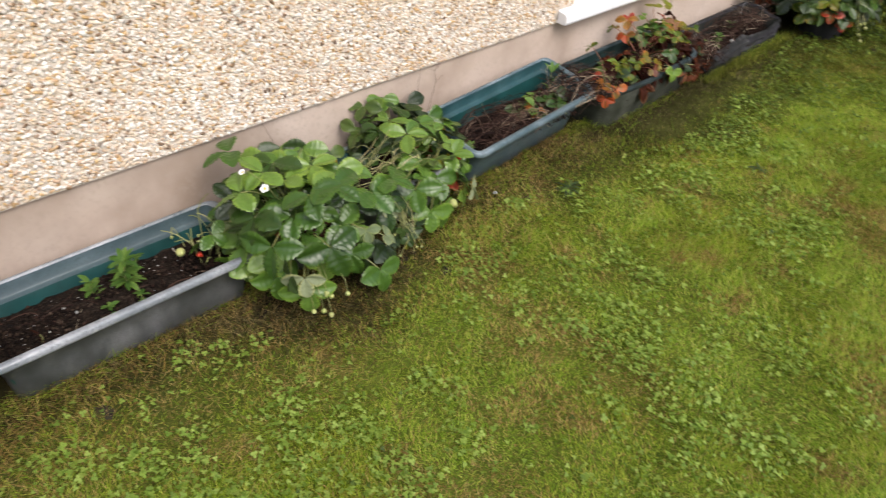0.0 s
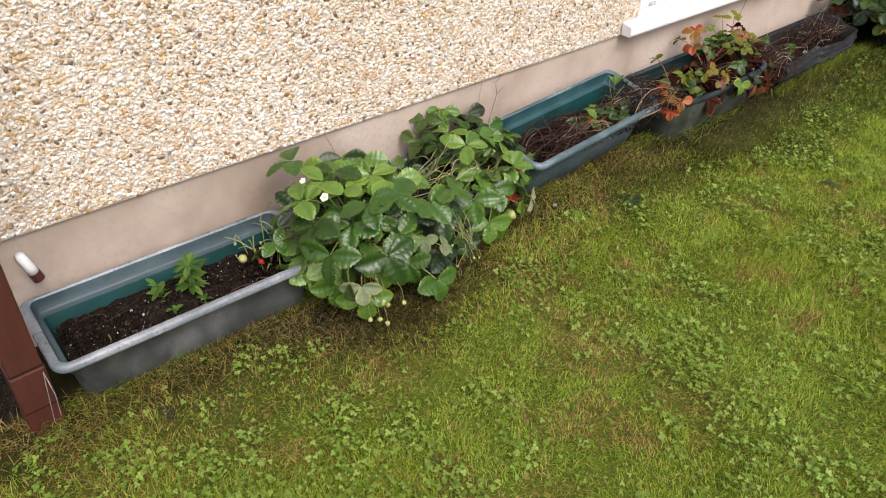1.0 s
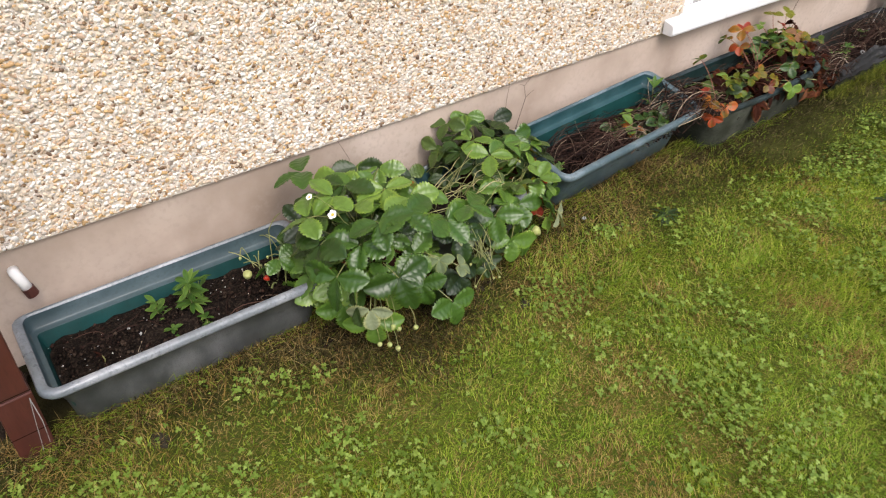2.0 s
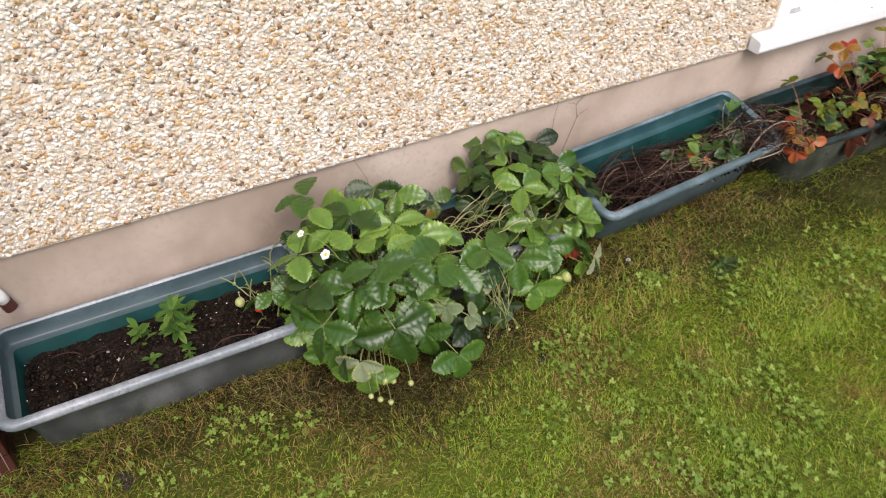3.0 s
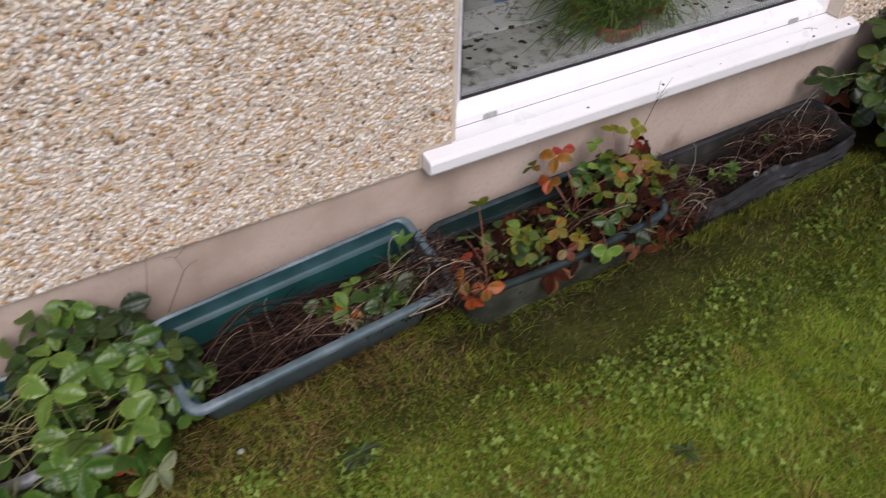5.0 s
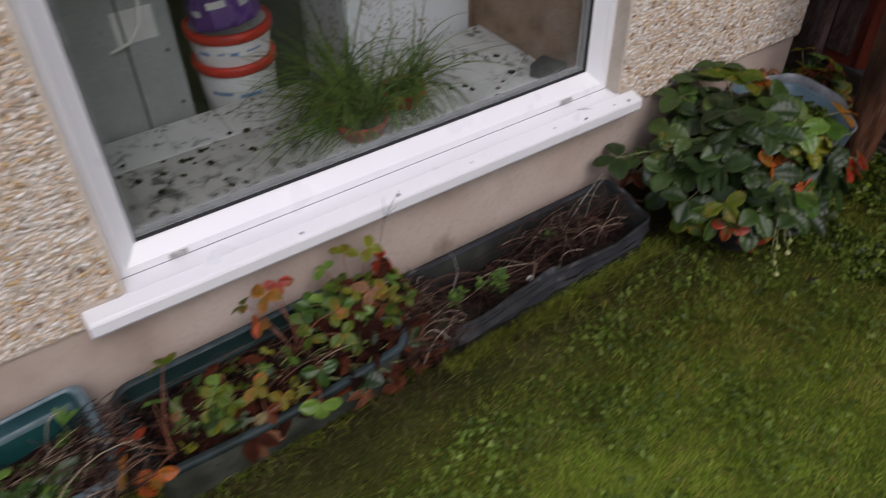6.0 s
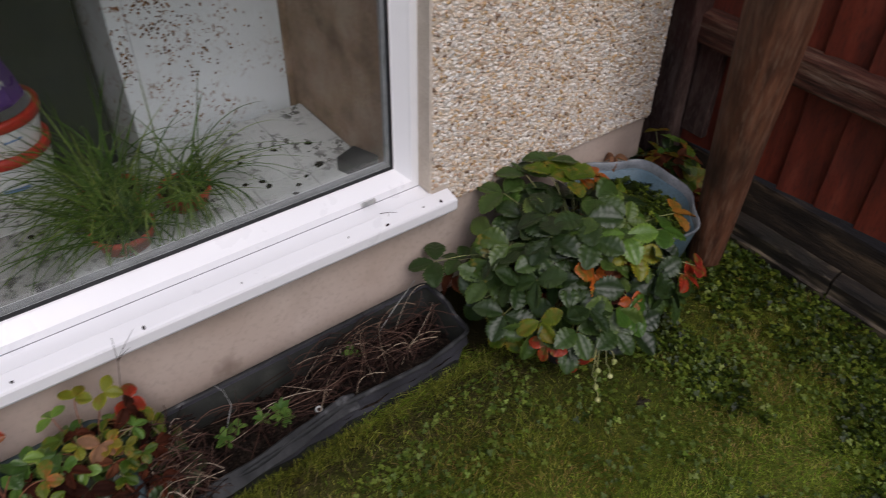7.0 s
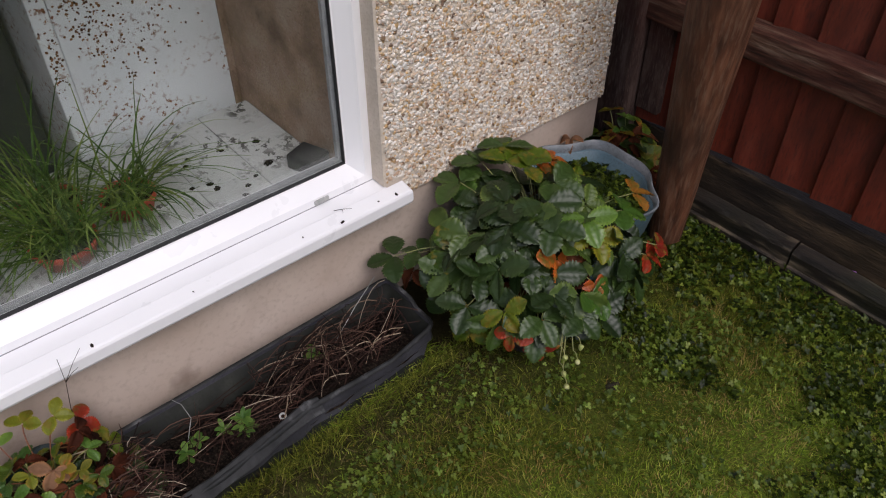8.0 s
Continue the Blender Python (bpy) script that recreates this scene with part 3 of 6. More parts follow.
for y0, y1, z0, z1 in ((PY0, PY1, PZ0, PZ0 + 0.005), (PY0, PY1, PZ1 - 0.005, PZ1), (PY0, PY0 + 0.005, PZ0 + 0.005, PZ1 - 0.005), (PY1 - 0.005, PY1, PZ0 + 0.005, PZ1 - 0.005)):
    part("gasket", boxed(GX - 0.004, FX - 0.035, y0, y1, z0, z1, bevel=0.002), GASKET, window)
for y0, y1, z0, z1 in ((PY0, PY1, PZ0, PZ0 + 0.014), (PY0, PY0 + 0.014, PZ0 + 0.014, PZ1), (PY1 - 0.014, PY1, PZ0 + 0.014, PZ1)):
    part("spacer_bar", boxed(GX - 0.022, GX - 0.008, y0, y1, z0, z1), BEAD, window)
pane = part("pane", boxed(GX - 0.004, GX, PY0 + 0.004, PY1 - 0.004, PZ0 + 0.004, PZ1), GLASS, window)
pane.visible_shadow = False

# outer sill with horns over the dash
sill = bmesh.new()
nose = [(FX, 0.002), (-1.944, -0.006), (-1.938, -0.009), (-1.935, -0.015), (-1.935, -0.045), (-1.939, -0.053), (-1.947, -0.056), (-1.985, -0.056), (FX, -0.05)]
rings = []
for y in (2.637, 2.641, 4.437, 4.441):
    inset = 0.0 if 2.64 < y < 4.44 else 0.003
    rings.append([Vector((max(x, -1.984) if (y < WIN_Y0 or y > WIN_Y1) else x, y, WIN_Z0 + z + (inset if z < -0.04 else -inset))) for x, z in nose])
loft(sill, rings, True, True)
box(sill, FX - 0.02, -1.986, WIN_Y0 + 0.001, WIN_Y1 - 0.001, WIN_Z0 - 0.05, WIN_Z0 + 0.001)
bmesh.ops.recalc_face_normals(sill, faces=sill.faces)
part("window_sill", sill, UPVC, window, "white plastic outer sill")
part("seal_line", boxed(FX - 0.006, FX + 0.0012, WIN_Y0 + 0.014, WIN_Y1 - 0.008, WIN_Z0 + 0.0005, WIN_Z0 + 0.0032), BEAD, window, "thin grey joint above the sill")
for y in (WIN_Y0 + 0.165, WIN_Y1 - 0.185):
    cap = boxed(FX - 0.004, FX + 0.006, y - 0.024, y + 0.024, WIN_Z0 + 0.004, WIN_Z0 + 0.02, bevel=0.004)
    part("drain_cap", cap, CAP, window, "small grey drainage cap")
# smooth reveal beside the frame
for y0, y1 in ((WIN_Y0, WIN_Y0 + 0.012), (WIN_Y1 - 0.006, WIN_Y1 + 0.002)):
    part("reveal_strip", boxed(FX - 0.06, WALL_X + 0.004, y0 - 0.002, y1, WIN_Z0 + 0.004, WIN_Z1), MORTAR, window, "narrow beige reveal strip")


# ---- planters ----
def trough_part(rings, m, bend, parent, name, material, label, closed=False):
    bm = bmesh.new()
    if bend:
        rings = [[bend(p) for p in ring] for ring in rings]
    loft(bm, rings, closed, False)
    bmesh.ops.recalc_face_normals(bm, faces=bm.faces)
    return part(name, bm, material, parent, label, smooth=True)


def soil_patch(parent, a, b, r, level, seed, mound=0.02, name="soil", bend=None):
    bm = bmesh.new()
    rings = []
    for k, f in enumerate((1.0, 0.93, 0.85, 0.76, 0.66, 0.55, 0.43, 0.3, 0.16, 0.05)):
        ring = rounded(a * f, b * f, r * f, 0, 8, 22)
        rings.append([Vector((p.x, p.y, level + mound * (1 - f) + 0.014 * (noise.noise(Vector((p.x * 16, p.y * 16, seed))) + 0.6 * noise.noise(Vector((p.x * 45, p.y * 45, seed)))))) for p in ring])
    if bend:
        rings = [[Vector((bend(p).x, bend(p).y, p.z)) for p in ring] for ring in rings]
    loft(bm, rings, False, True)
    bmesh.ops.recalc_face_normals(bm, faces=bm.faces)
    return part(name, bm, SOIL, parent, "dark crumbly potting soil", smooth=False)


def trough(label, m, length=0.78, width=0.32, height=0.2, rim=RIM, shell=SHELL, liner=LINER, band=BAND_TEAL, soil=0.06, seed=1, bend=None, group="troughs along the wall", lip=1.0, corner=0.06, taper=1.0, shell_bend=None):
    """A tapered plastic trough: shell, rolled rim, green inside with a ledge, and soil."""
    base = thing("planter_trough", label, "planter", m, group)
    a, b, h = width / 2, length / 2, height

    def ring(inset, z, r):
        return rounded(a - inset, b - inset, max(0.012, r + corner - 0.06 - inset * 0.4), z)

    q = lip
    trough_part([ring(0.066 * taper, 0.0, 0.07), ring(0.06 * taper, 0.006, 0.07), ring(0.05 * taper, h * 0.45, 0.07), ring((0.006 + 0.024 * q) * taper, h - 0.034 * q, 0.065), ring(0.024 * q, h - 0.028 * q, 0.06)],
                m, shell_bend or bend, base, "shell", shell, "", True)
    trough_part([ring(0.024 * q, h - 0.028 * q, 0.06), ring(0.003 * q, h - 0.026 * q, 0.06), ring(0.0, h - 0.02 * q, 0.06), ring(0.001, h - 0.006 * q, 0.06), ring(0.005 * q, h - 0.001, 0.06),
                 ring(0.012 * q, h, 0.055), ring(0.024 * q, h - 0.001, 0.05), ring(0.03 * q, h - 0.007 * q, 0.048)], m, bend, base, "rim", rim, "rolled rim, faded and scuffed")
    trough_part([ring(0.03 * q, h - 0.007 * q, 0.048), ring(0.006 + 0.03 * q, h - 0.046, 0.046), ring(0.009 + 0.03 * q, h - 0.049, 0.045), ring(0.02 + 0.03 * q, h - 0.052, 0.042)],
                m, bend, base, "inner_band", band, "weathered band above a moulded ledge")
    trough_part([ring(0.02 + 0.03 * q, h - 0.052, 0.042), ring(0.022 + 0.03 * q, h - 0.058, 0.042), ring(0.07, 0.015, 0.05)],
                m, bend, base, "inner_wall", liner, "dark inner wall")
    inset = 0.07 - 0.02 * (h - soil) / h - 0.004 if soil < h * 0.5 else 0.05
    soil_patch(base, a - inset, b - inset, 0.05, h - soil, seed, bend=bend)
    return base


def t4_bend(p):
    """The warped black trough: its outer side leans in along its length, and from the break on the lip is gone."""
    q = p.copy()
    s = min(1.0, max(0.0, (p.y + 0.4) / 0.56))
    s = s * s * (3 - 2 * s)
    q.x -= 0.068 * s * max(0.0, (p.x + 0.1) / 0.25)
    if p.x > 0.03:
        q.z *= 1 - 0.16 * min(1.0, max(0.0, (p.y + 0.37) / 0.4))
        q.x += (0.03 + 0.055 * s) * (1 - p.z / 0.14)
        f = min(1.0, max(0.0, (p.y - 0.03) / 0.02)) * min(1.0, max(0.0, (0.44 - p.y) / 0.12))
        q.z -= f * (0.02 + 0.01 * math.sin(p.y * 25)) * (p.z / 0.14)
        q.x += f * (0.024 - 0.016 * math.sin((p.y - 0.03) * 9)) * (p.z / 0.14)
    return q


def narrow_back(half):
    """Two bends, for the inside and the shell, that give a trough of that half width a narrow lip along the wall, above a broad dusty band."""
    def inside(p):
        q, far = p.copy(), p.x + half
        if -0.005 < far < 0.075 and p.z > 0.1:
            q.x = -half + (far * 0.5 if far < 0.03 else 0.015 + (far - 0.03) * 60 / 45)
        return q

    def outside_of(p):
        q, far = p.copy(), p.x + half
        if -0.005 < far < 0.06 and p.z > 0.05:
            q.x = -half + far * 0.3
        return q
    return {"bend": inside, "shell_bend": outside_of}


def t3_bend(p):
    """A soft outward belly in the old trough's long side."""
    q = p.copy()
    if p.x > 0.03:
        q.x += 0.012 * math.cos(p.y * 4.0) * min(1, p.z / 0.1)
        q.z -= 0.008 * math.cos(p.y * 6.0) * min(1, p.z / 0.1)
    return q


trough("weathered grey plastic trough, green inside, with bare soil and weeds", pose(-1.797, 0.545, 0.0, 0, 1.0, 0), 0.80, 0.33, 0.2, RIM, SHELL, LINER, BAND, 0.085, 3, **narrow_back(0.165), lip=0.85, corner=0.048)
trough("grey plastic trough hidden under strawberry plants", pose(-1.797, 1.365, 0.0, 0, 2.0, 0), 0.79, 0.33, 0.2, RIM, SHELL, LINER, BAND_TEAL, 0.04, 4, **narrow_back(0.165))
trough("blue-grey plastic trough, teal inside, strewn with dead stems", pose(-1.833, 2.19, 0.016, 1.0, 11.5, 4.2), 0.785, 0.3, 0.215, RIM_GREEN, SHELL_BLUE, LINER, BAND_TEAL, 0.115, 5, **narrow_back(0.15), lip=0.85, corner=0.05)
trough("mossy dark green trough with strawberry leaves turning red", pose(-1.812, 2.983, 0.0, 0, 3.0, 2.0), 0.745, 0.32, 0.195, RIM_MOSS, SHELL_MOSS, LINER_DARK, LINER_DARK, 0.045, 6, t3_bend, lip=0.75, taper=0.35)
black_trough = trough("black plastic trough with a broken lip and dead stems", pose(-1.80, 3.89, 0.0, 0, 2.0, 1.0), 0.91, 0.30, 0.14, BLACK_RIM, BLACK_SHELL, BLACK_TUB, BLACK_TUB, 0.085, 7, t4_bend, lip=0.45, corner=0.035)

lip_bm = bmesh.new()
lip_rings = []
for k in range(13):
    y = -0.41 + 0.445 * k / 12
    edge = t4_bend(Vector((0.146, y, 0.136)))
    w = 0.003 * math.sin(k * 1.3)
    lip_rings.append([edge + Vector(d) for d in ((0.017 + w, 0, -0.022), (0.019 + w, 0, -0.017), (-0.014, 0, 0.01 + w), (-0.019, 0, 0.008 + w))])
loft(lip_bm, lip_rings, True, True)
bmesh.ops.recalc_face_normals(lip_bm, faces=lip_bm.faces)
part("broken_lip", lip_bm, BLACK_RIM, black_trough, "scuffed grey lip that ends in a break")

# wide round tub in the corner: thin, wavy, with moulded bands
wide_tub = thing("round_tub", "wide faded blue plastic tub full of creeping weeds", "planter", pose(-1.775, 5.03, 0, 0, 3, 0))


def tub_ring(r, z, wave=0.0):
    """A seven-sided, softly cornered ring that waves where the wall has sagged."""
    r = r * 0.92
    return [Vector((r * (1 - 0.035 * math.cos(7 * a + 0.6)) * math.cos(a) + wave * math.sin(5 * a + 1), r * (1 - 0.035 * math.cos(7 * a + 0.6)) * math.sin(a) + wave * math.sin(4 * a), z + wave * 0.8 * math.sin(3 * a + 2))) for a in [2 * math.pi * k / 56 for k in range(56)]]


part("tub_wall", loft(bmesh.new(), [tub_ring(0.19, 0.0), tub_ring(0.2, 0.01), tub_ring(0.225, 0.16), tub_ring(0.229, 0.165), tub_ring(0.24, 0.27, 0.006)], True, False), TUB_BLUE, wide_tub, smooth=True)
part("rim", loft(bmesh.new(), [tub_ring(0.24, 0.27, 0.006), tub_ring(0.244, 0.271, 0.006), tub_ring(0.246, 0.28, 0.006), tub_ring(0.243, 0.284, 0.006), tub_ring(0.239, 0.283, 0.006), tub_ring(0.234, 0.25, 0.004)]), RIM, wide_tub, "pale weathered rim", smooth=True)
part("inner_wall", loft(bmesh.new(), [tub_ring(0.234, 0.25, 0.004), tub_ring(0.228, 0.248, 0.004), tub_ring(0.225, 0.246, 0.003), tub_ring(0.222, 0.232, 0.003), tub_ring(0.217, 0.229, 0.002), tub_ring(0.21, 0.15)]), TUB_BLUE, wide_tub, "blue inner wall with moulded bands", smooth=True)
part("soil", loft(bmesh.new(), [[Vector((p.x, p.y, p.z + 0.012 * noise.noise(p * 25))) for p in tub_ring(r, 0.185)] for r in (0.214, 0.16, 0.1, 0.04)], False, True), SOIL, wide_tub)

# round pot under the strawberry bush
round_pot = thing("flower_pot", "round dark grey plastic pot on the lawn", "plant pot", pose(-1.60, 4.62, 0))
bm = loft(bmesh.new(), [circle(r, z, 32) for r, z in ((0.105, 0.0), (0.11, 0.004), (0.135, 0.15), (0.15, 0.152), (0.153, 0.16), (0.153, 0.185), (0.148, 0.19), (0.138, 0.188), (0.134, 0.17), (0.125, 0.1))], True, False)
part("pot_wall", bm, BLACK_TUB, round_pot, smooth=True)
bm = loft(bmesh.new(), [[Vector((p.x, p.y, p.z + 0.01 * noise.noise(p * 30))) for p in circle(r, 0.16, 32)] for r in (0.134, 0.1, 0.06, 0.02)], False, True)
part("soil", bm, SOIL, round_pot, "dark potting soil")


# ---- fence, posts and edging at the end of the lawn ----
fence = thing("fence", "red-brown stained board fence, weathered and damp", "fence", pose(0, 0, 0), kind="structure")
BOARD_Y = 5.545
rnd = random.Random(8)
for i in range(34):
    x = -3.1 + 0.142 * i
    bm = bmesh.new()
    low, high = 0.256 + rnd.uniform(-0.014, 0.014), 1.95
    tip, back = rnd.uniform(-0.004, 0.004), rnd.uniform(-0.003, 0.003)
    rings = []
    for z in (low, low + 0.5, low + 1.0, high):
        w = tip * (z - low)
        rings.append([Vector((x + w, BOARD_Y - 0.024 + back, z)), Vector((x + 0.003 + w, BOARD_Y - 0.026 + back, z)), Vector((x + 0.15 + w, BOARD_Y - 0.004, z)), Vector((x + 0.15 + w, BOARD_Y + 0.004, z)), Vector((x + w, BOARD_Y + 0.0, z))])
    loft(bm, rings, True, True)
    part("board", bm, FENCE, fence)
for z in (0.635, 1.45):
    bm = bmesh.new()
    rings = []
    for k in range(25):
        x = -3.1 + k * 0.2
        j = 0.004 * math.sin(k * 1.7) + 0.003 * math.sin(k * 0.63)
        rings.append([Vector((x, y, z + h + j)) for y, h in ((BOARD_Y - 0.02, 0.0), (BOARD_Y - 0.07, 0.012), (BOARD_Y - 0.074, 0.02), (BOARD_Y - 0.072, 0.105), (BOARD_Y - 0.066, 0.112), (BOARD_Y - 0.02, 0.125))])
    loft(bm, rings, True, True)
    bmesh.ops.recalc_face_normals(bm, faces=bm.faces)
    part("rail", bm, RAIL, fence, "grey weathered rail with flaking stain")
x = -3.1
for k in range(2):
    bm = bmesh.new()
    loft(bm, [[Vector((px, y, z)) for y, z in ((BOARD_Y - 0.05, 0.0), (BOARD_Y - 0.048, 0.09), (BOARD_Y - 0.014, 0.226), (BOARD_Y - 0.008, 0.232), (BOARD_Y + 0.075, 0.236), (BOARD_Y + 0.075, 0.0))] for px in (x, x + 2.59)], True, True)
    bmesh.ops.recalc_face_normals(bm, faces=bm.faces)
    part("gravel_board", bm, GRAVEL_BOARD, fence, "smooth damp gravel board that leans back under the boards")
    x += 2.60
part("corner_post", boxed(-2.09, -1.955, BOARD_Y - 0.115, BOARD_Y - 0.02, 0.0, 1.85, bevel=0.008), OLD_WOOD, fence, "bleached grey-brown square post")
part("cover_board", boxed(-1.95, -1.855, BOARD_Y - 0.05, BOARD_Y - 0.018, 0.3, 0.64, bevel=0.004), OLD_WOOD, fence, "dark worn board")

x = -2.0
for k, size in enumerate((0.79, 0.86, 0.8, 0.84)):
    edging = tagged(new("timber_edging"), "black wet timber edging at the foot of the fence", "edging", "edging along the fence")
    edging.matrix_basis = pose(x, 5.44, -0.012, rnd.uniform(-2, 2), 0, rnd.uniform(-0.8, 0.8))
    bm = bmesh.new()
    rings = []
    steps = 26
    for j in range(steps + 1):
        px = (size - 0.008) * j / steps
        rag = 0.007 * noise.noise(Vector((px * 21, k * 3.1, 0))) + 0.005 * noise.noise(Vector((px * 60, k * 3.1, 4)))
        dip = 0.006 * noise.noise(Vector((px * 12, k * 5.7, 9)))
        rings.append([Vector((px, y, z)) for y, z in ((0.0, 0.0), (-0.004, 0.055 + dip * 0.5), (0.004, 0.062 + dip * 0.5), (0.002 + rag * 0.3, 0.112 + dip), (0.01 + rag, 0.126 + dip), (0.026 + rag, 0.13 + dip + rag * 0.6), (0.046, 0.136 + dip), (0.052, 0.13), (0.052, 0.0))])
    loft(bm, rings, True, True)
    bmesh.ops.recalc_face_normals(bm, faces=bm.faces)
    part("baulk", bm, SLEEPER, edging)
    x += size

log_post = thing("log_post", "round stained log post with flaking red-brown stain", "post", pose(-1.59, 5.285, 0))
bm = bmesh.new()
rings = []
for k in range(22):
    z = -0.05 + 1.9 * k / 21
    r = 0.056 + 0.04 * min(1, max(0, z) / 0.95)
    rings.append([Vector((0.03 * z + (r + 0.004 * noise.noise(Vector((math.cos(a) * 2, math.sin(a) * 2, z * 3)))) * math.cos(a),
                          -0.05 * z + (r + 0.004 * noise.noise(Vector((math.cos(a) * 2 + 5, math.sin(a) * 2, z * 3)))) * math.sin(a), z)) for a in [2 * math.pi * i / 20 for i in range(20)]])
loft(bm, rings, True, True)
part("trunk", bm, LOG, log_post, smooth=True)

# painted square post at the near end
near_post = thing("square_post", "red-brown painted square timber post beside the wall", "post", pose(-1.705, 0.092, 0, 0, 0, 3))
part("shaft", boxed(-0.046, 0.046, -0.042, 0.042, -0.05, 0.205, bevel=0.004), PAINTED, near_post)
part("shaft", boxed(-0.043, 0.043, -0.039, 0.039, 0.205, 1.9, bevel=0.004), PAINTED, near_post)

for z in (0.075, 0.207):
    twine = bmesh.new()
    loft(twine, [[Vector((a * 0.0472 + 0.0, b * 0.0432, z + h + 0.006 * a)) for a, b in ((1, 1), (-1, 1), (-1, -1), (1, -1))] for h in (0.0, 0.0016, 0.0032)])
    part("twine", twine, DRY_STEM, near_post, "brown twine tied round the post")

# white overflow pipe low on the plinth
pipe = thing("overflow_pipe", "short white plastic pipe in a brown clip on the plinth", "pipe", pose(-1.978, 0.205, 0.0, 0, 0, 0))
part("tube", tube(bmesh.new(), [Vector((0.002, 0.012, 0.262)), Vector((0, 0.006, 0.285)), Vector((-0.003, 0.0, 0.306)), Vector((-0.01, -0.003, 0.312)), Vector((-0.026, -0.004, 0.314))], 0.014, 14), WHITE_PIPE, pipe, smooth=True)
part("collar", tube(bmesh.new(), [Vector((0.004, 0.018, 0.24)), Vector((0.002, 0.011, 0.266))], 0.0165, 14), PAINTED, pipe, "dark brown clip")


# ---- leaves and plants ----
def leaflet(bm, m, length, width, rnd, curl=0.3, fold=0.35, rows=20, teeth=True):
    """One toothed leaflet along +y, widest beyond its middle, its halves domed on either side of the midrib."""
    grid = []
    uv = bm.loops.layers.uv.verify()
    seat = {}
    twist, bow = rnd.uniform(-0.22, 0.22), rnd.uniform(-0.1, 0.1)
    lobes = [rnd.uniform(0.6, 1.3) for _ in range(2)]
    for i in range(rows + 1):
        t = i / rows
        half = width / 2 * max(0.03, math.sin(math.pi * (0.02 + 0.968 * t) ** 1.12)) ** 0.68
        tooth = (1.0 + (0.11 if i % 2 else -0.1)) if teeth else 1.0
        drop = -curl * length * t * t
        line = []
        for s in (-1.0, -0.7, -0.35, 0.0, 0.35, 0.7, 1.0):
            far = abs(s)
            reach = tooth if far == 1 else 1
            ripple = 0.017 * width * math.sin(math.pi * t) * far * (1 if (i // 2) % 2 else -1) if teeth else 0.0
            z = drop + half * far * fold * (1.0 - 0.62 * far * far * lobes[0 if s < 0 else 1]) + twist * s * half * t + ripple + rnd.uniform(-0.015, 0.015) * width * far
            line.append(bm.verts.new(m @ Vector((s * half * reach + bow * length * t * t, length * t - 0.1 * half * far + 0.05 * length * far * math.sin(math.pi * t), z))))
            seat[line[-1]] = (0.5 + 0.5 * s, t)
        grid.append(line)
    for a, b in zip(grid, grid[1:]):
        for k in range(6):
            face = bm.faces.new((a[k], a[k + 1], b[k + 1], b[k]))
            for loop in face.loops:
                loop[uv].uv = seat[loop.vert]


LEAF_MESHES = {}


def leaf_mesh(material, variant):
    """A strawberry leaf of three leaflets, about 0.13 m across at size 1; a few shapes for each colour."""
    key = (material.name, variant)
    if key not in LEAF_MESHES:
        rnd = random.Random(variant * 17 + 3)
        bm = bmesh.new()
        dead = material in (LEAF_DEAD,)
        for turn in (-rnd.uniform(74, 98), 0, rnd.uniform(74, 98)):
            size = rnd.uniform(0.92, 1.06)
            leaflet(bm, pose(0, 0, 0, rnd.uniform(-10, 14), rnd.uniform(-16, 16), turn) @ Matrix.Translation((0, 0.005, 0)), 0.078 * size, 0.058 * size, rnd,
                    rnd.uniform(-0.02, 0.3) if not dead else rnd.uniform(0.5, 1.0), rnd.uniform(0.25, 0.8) if not dead else 1.5)
        mesh = bpy.data.meshes.new("leaf")
        for face in bm.faces:
            face.smooth = True
        bm.to_mesh(mesh)
        bm.free()
        mesh.materials.append(material)
        LEAF_MESHES[key] = mesh
    return LEAF_MESHES[key]


def put_leaf(plant, root, at, heading, droop, roll, size, material, rnd, stem=STEM, thick=0.0016):
    """A leaf and its stalk, in the plant's own space."""
    m = Matrix.Translation(at) @ pose(0, 0, 0, 0, 0, heading - 90) @ pose(0, 0, 0, -droop, roll, 0) @ Matrix.Diagonal((size, size, size, 1))
    shared("leaf", leaf_mesh(material, rnd.randrange(7)), plant, m)
    middle = root.lerp(at, 0.5) + Vector((rnd.uniform(-0.02, 0.02), rnd.uniform(-0.02, 0.02), 0.25 * (at - root).length))
    part("stalk", tube(bmesh.new(), curve_points(root, middle, at - Vector((0, 0, 0.001)), 7), thick, 4), stem, plant)


def pick(rnd, choices):
    total = rnd.random() * sum(w for _, w in choices)
    for item, w in choices:
        total -= w
        if total <= 0:
            return item
    return choices[-1][0]


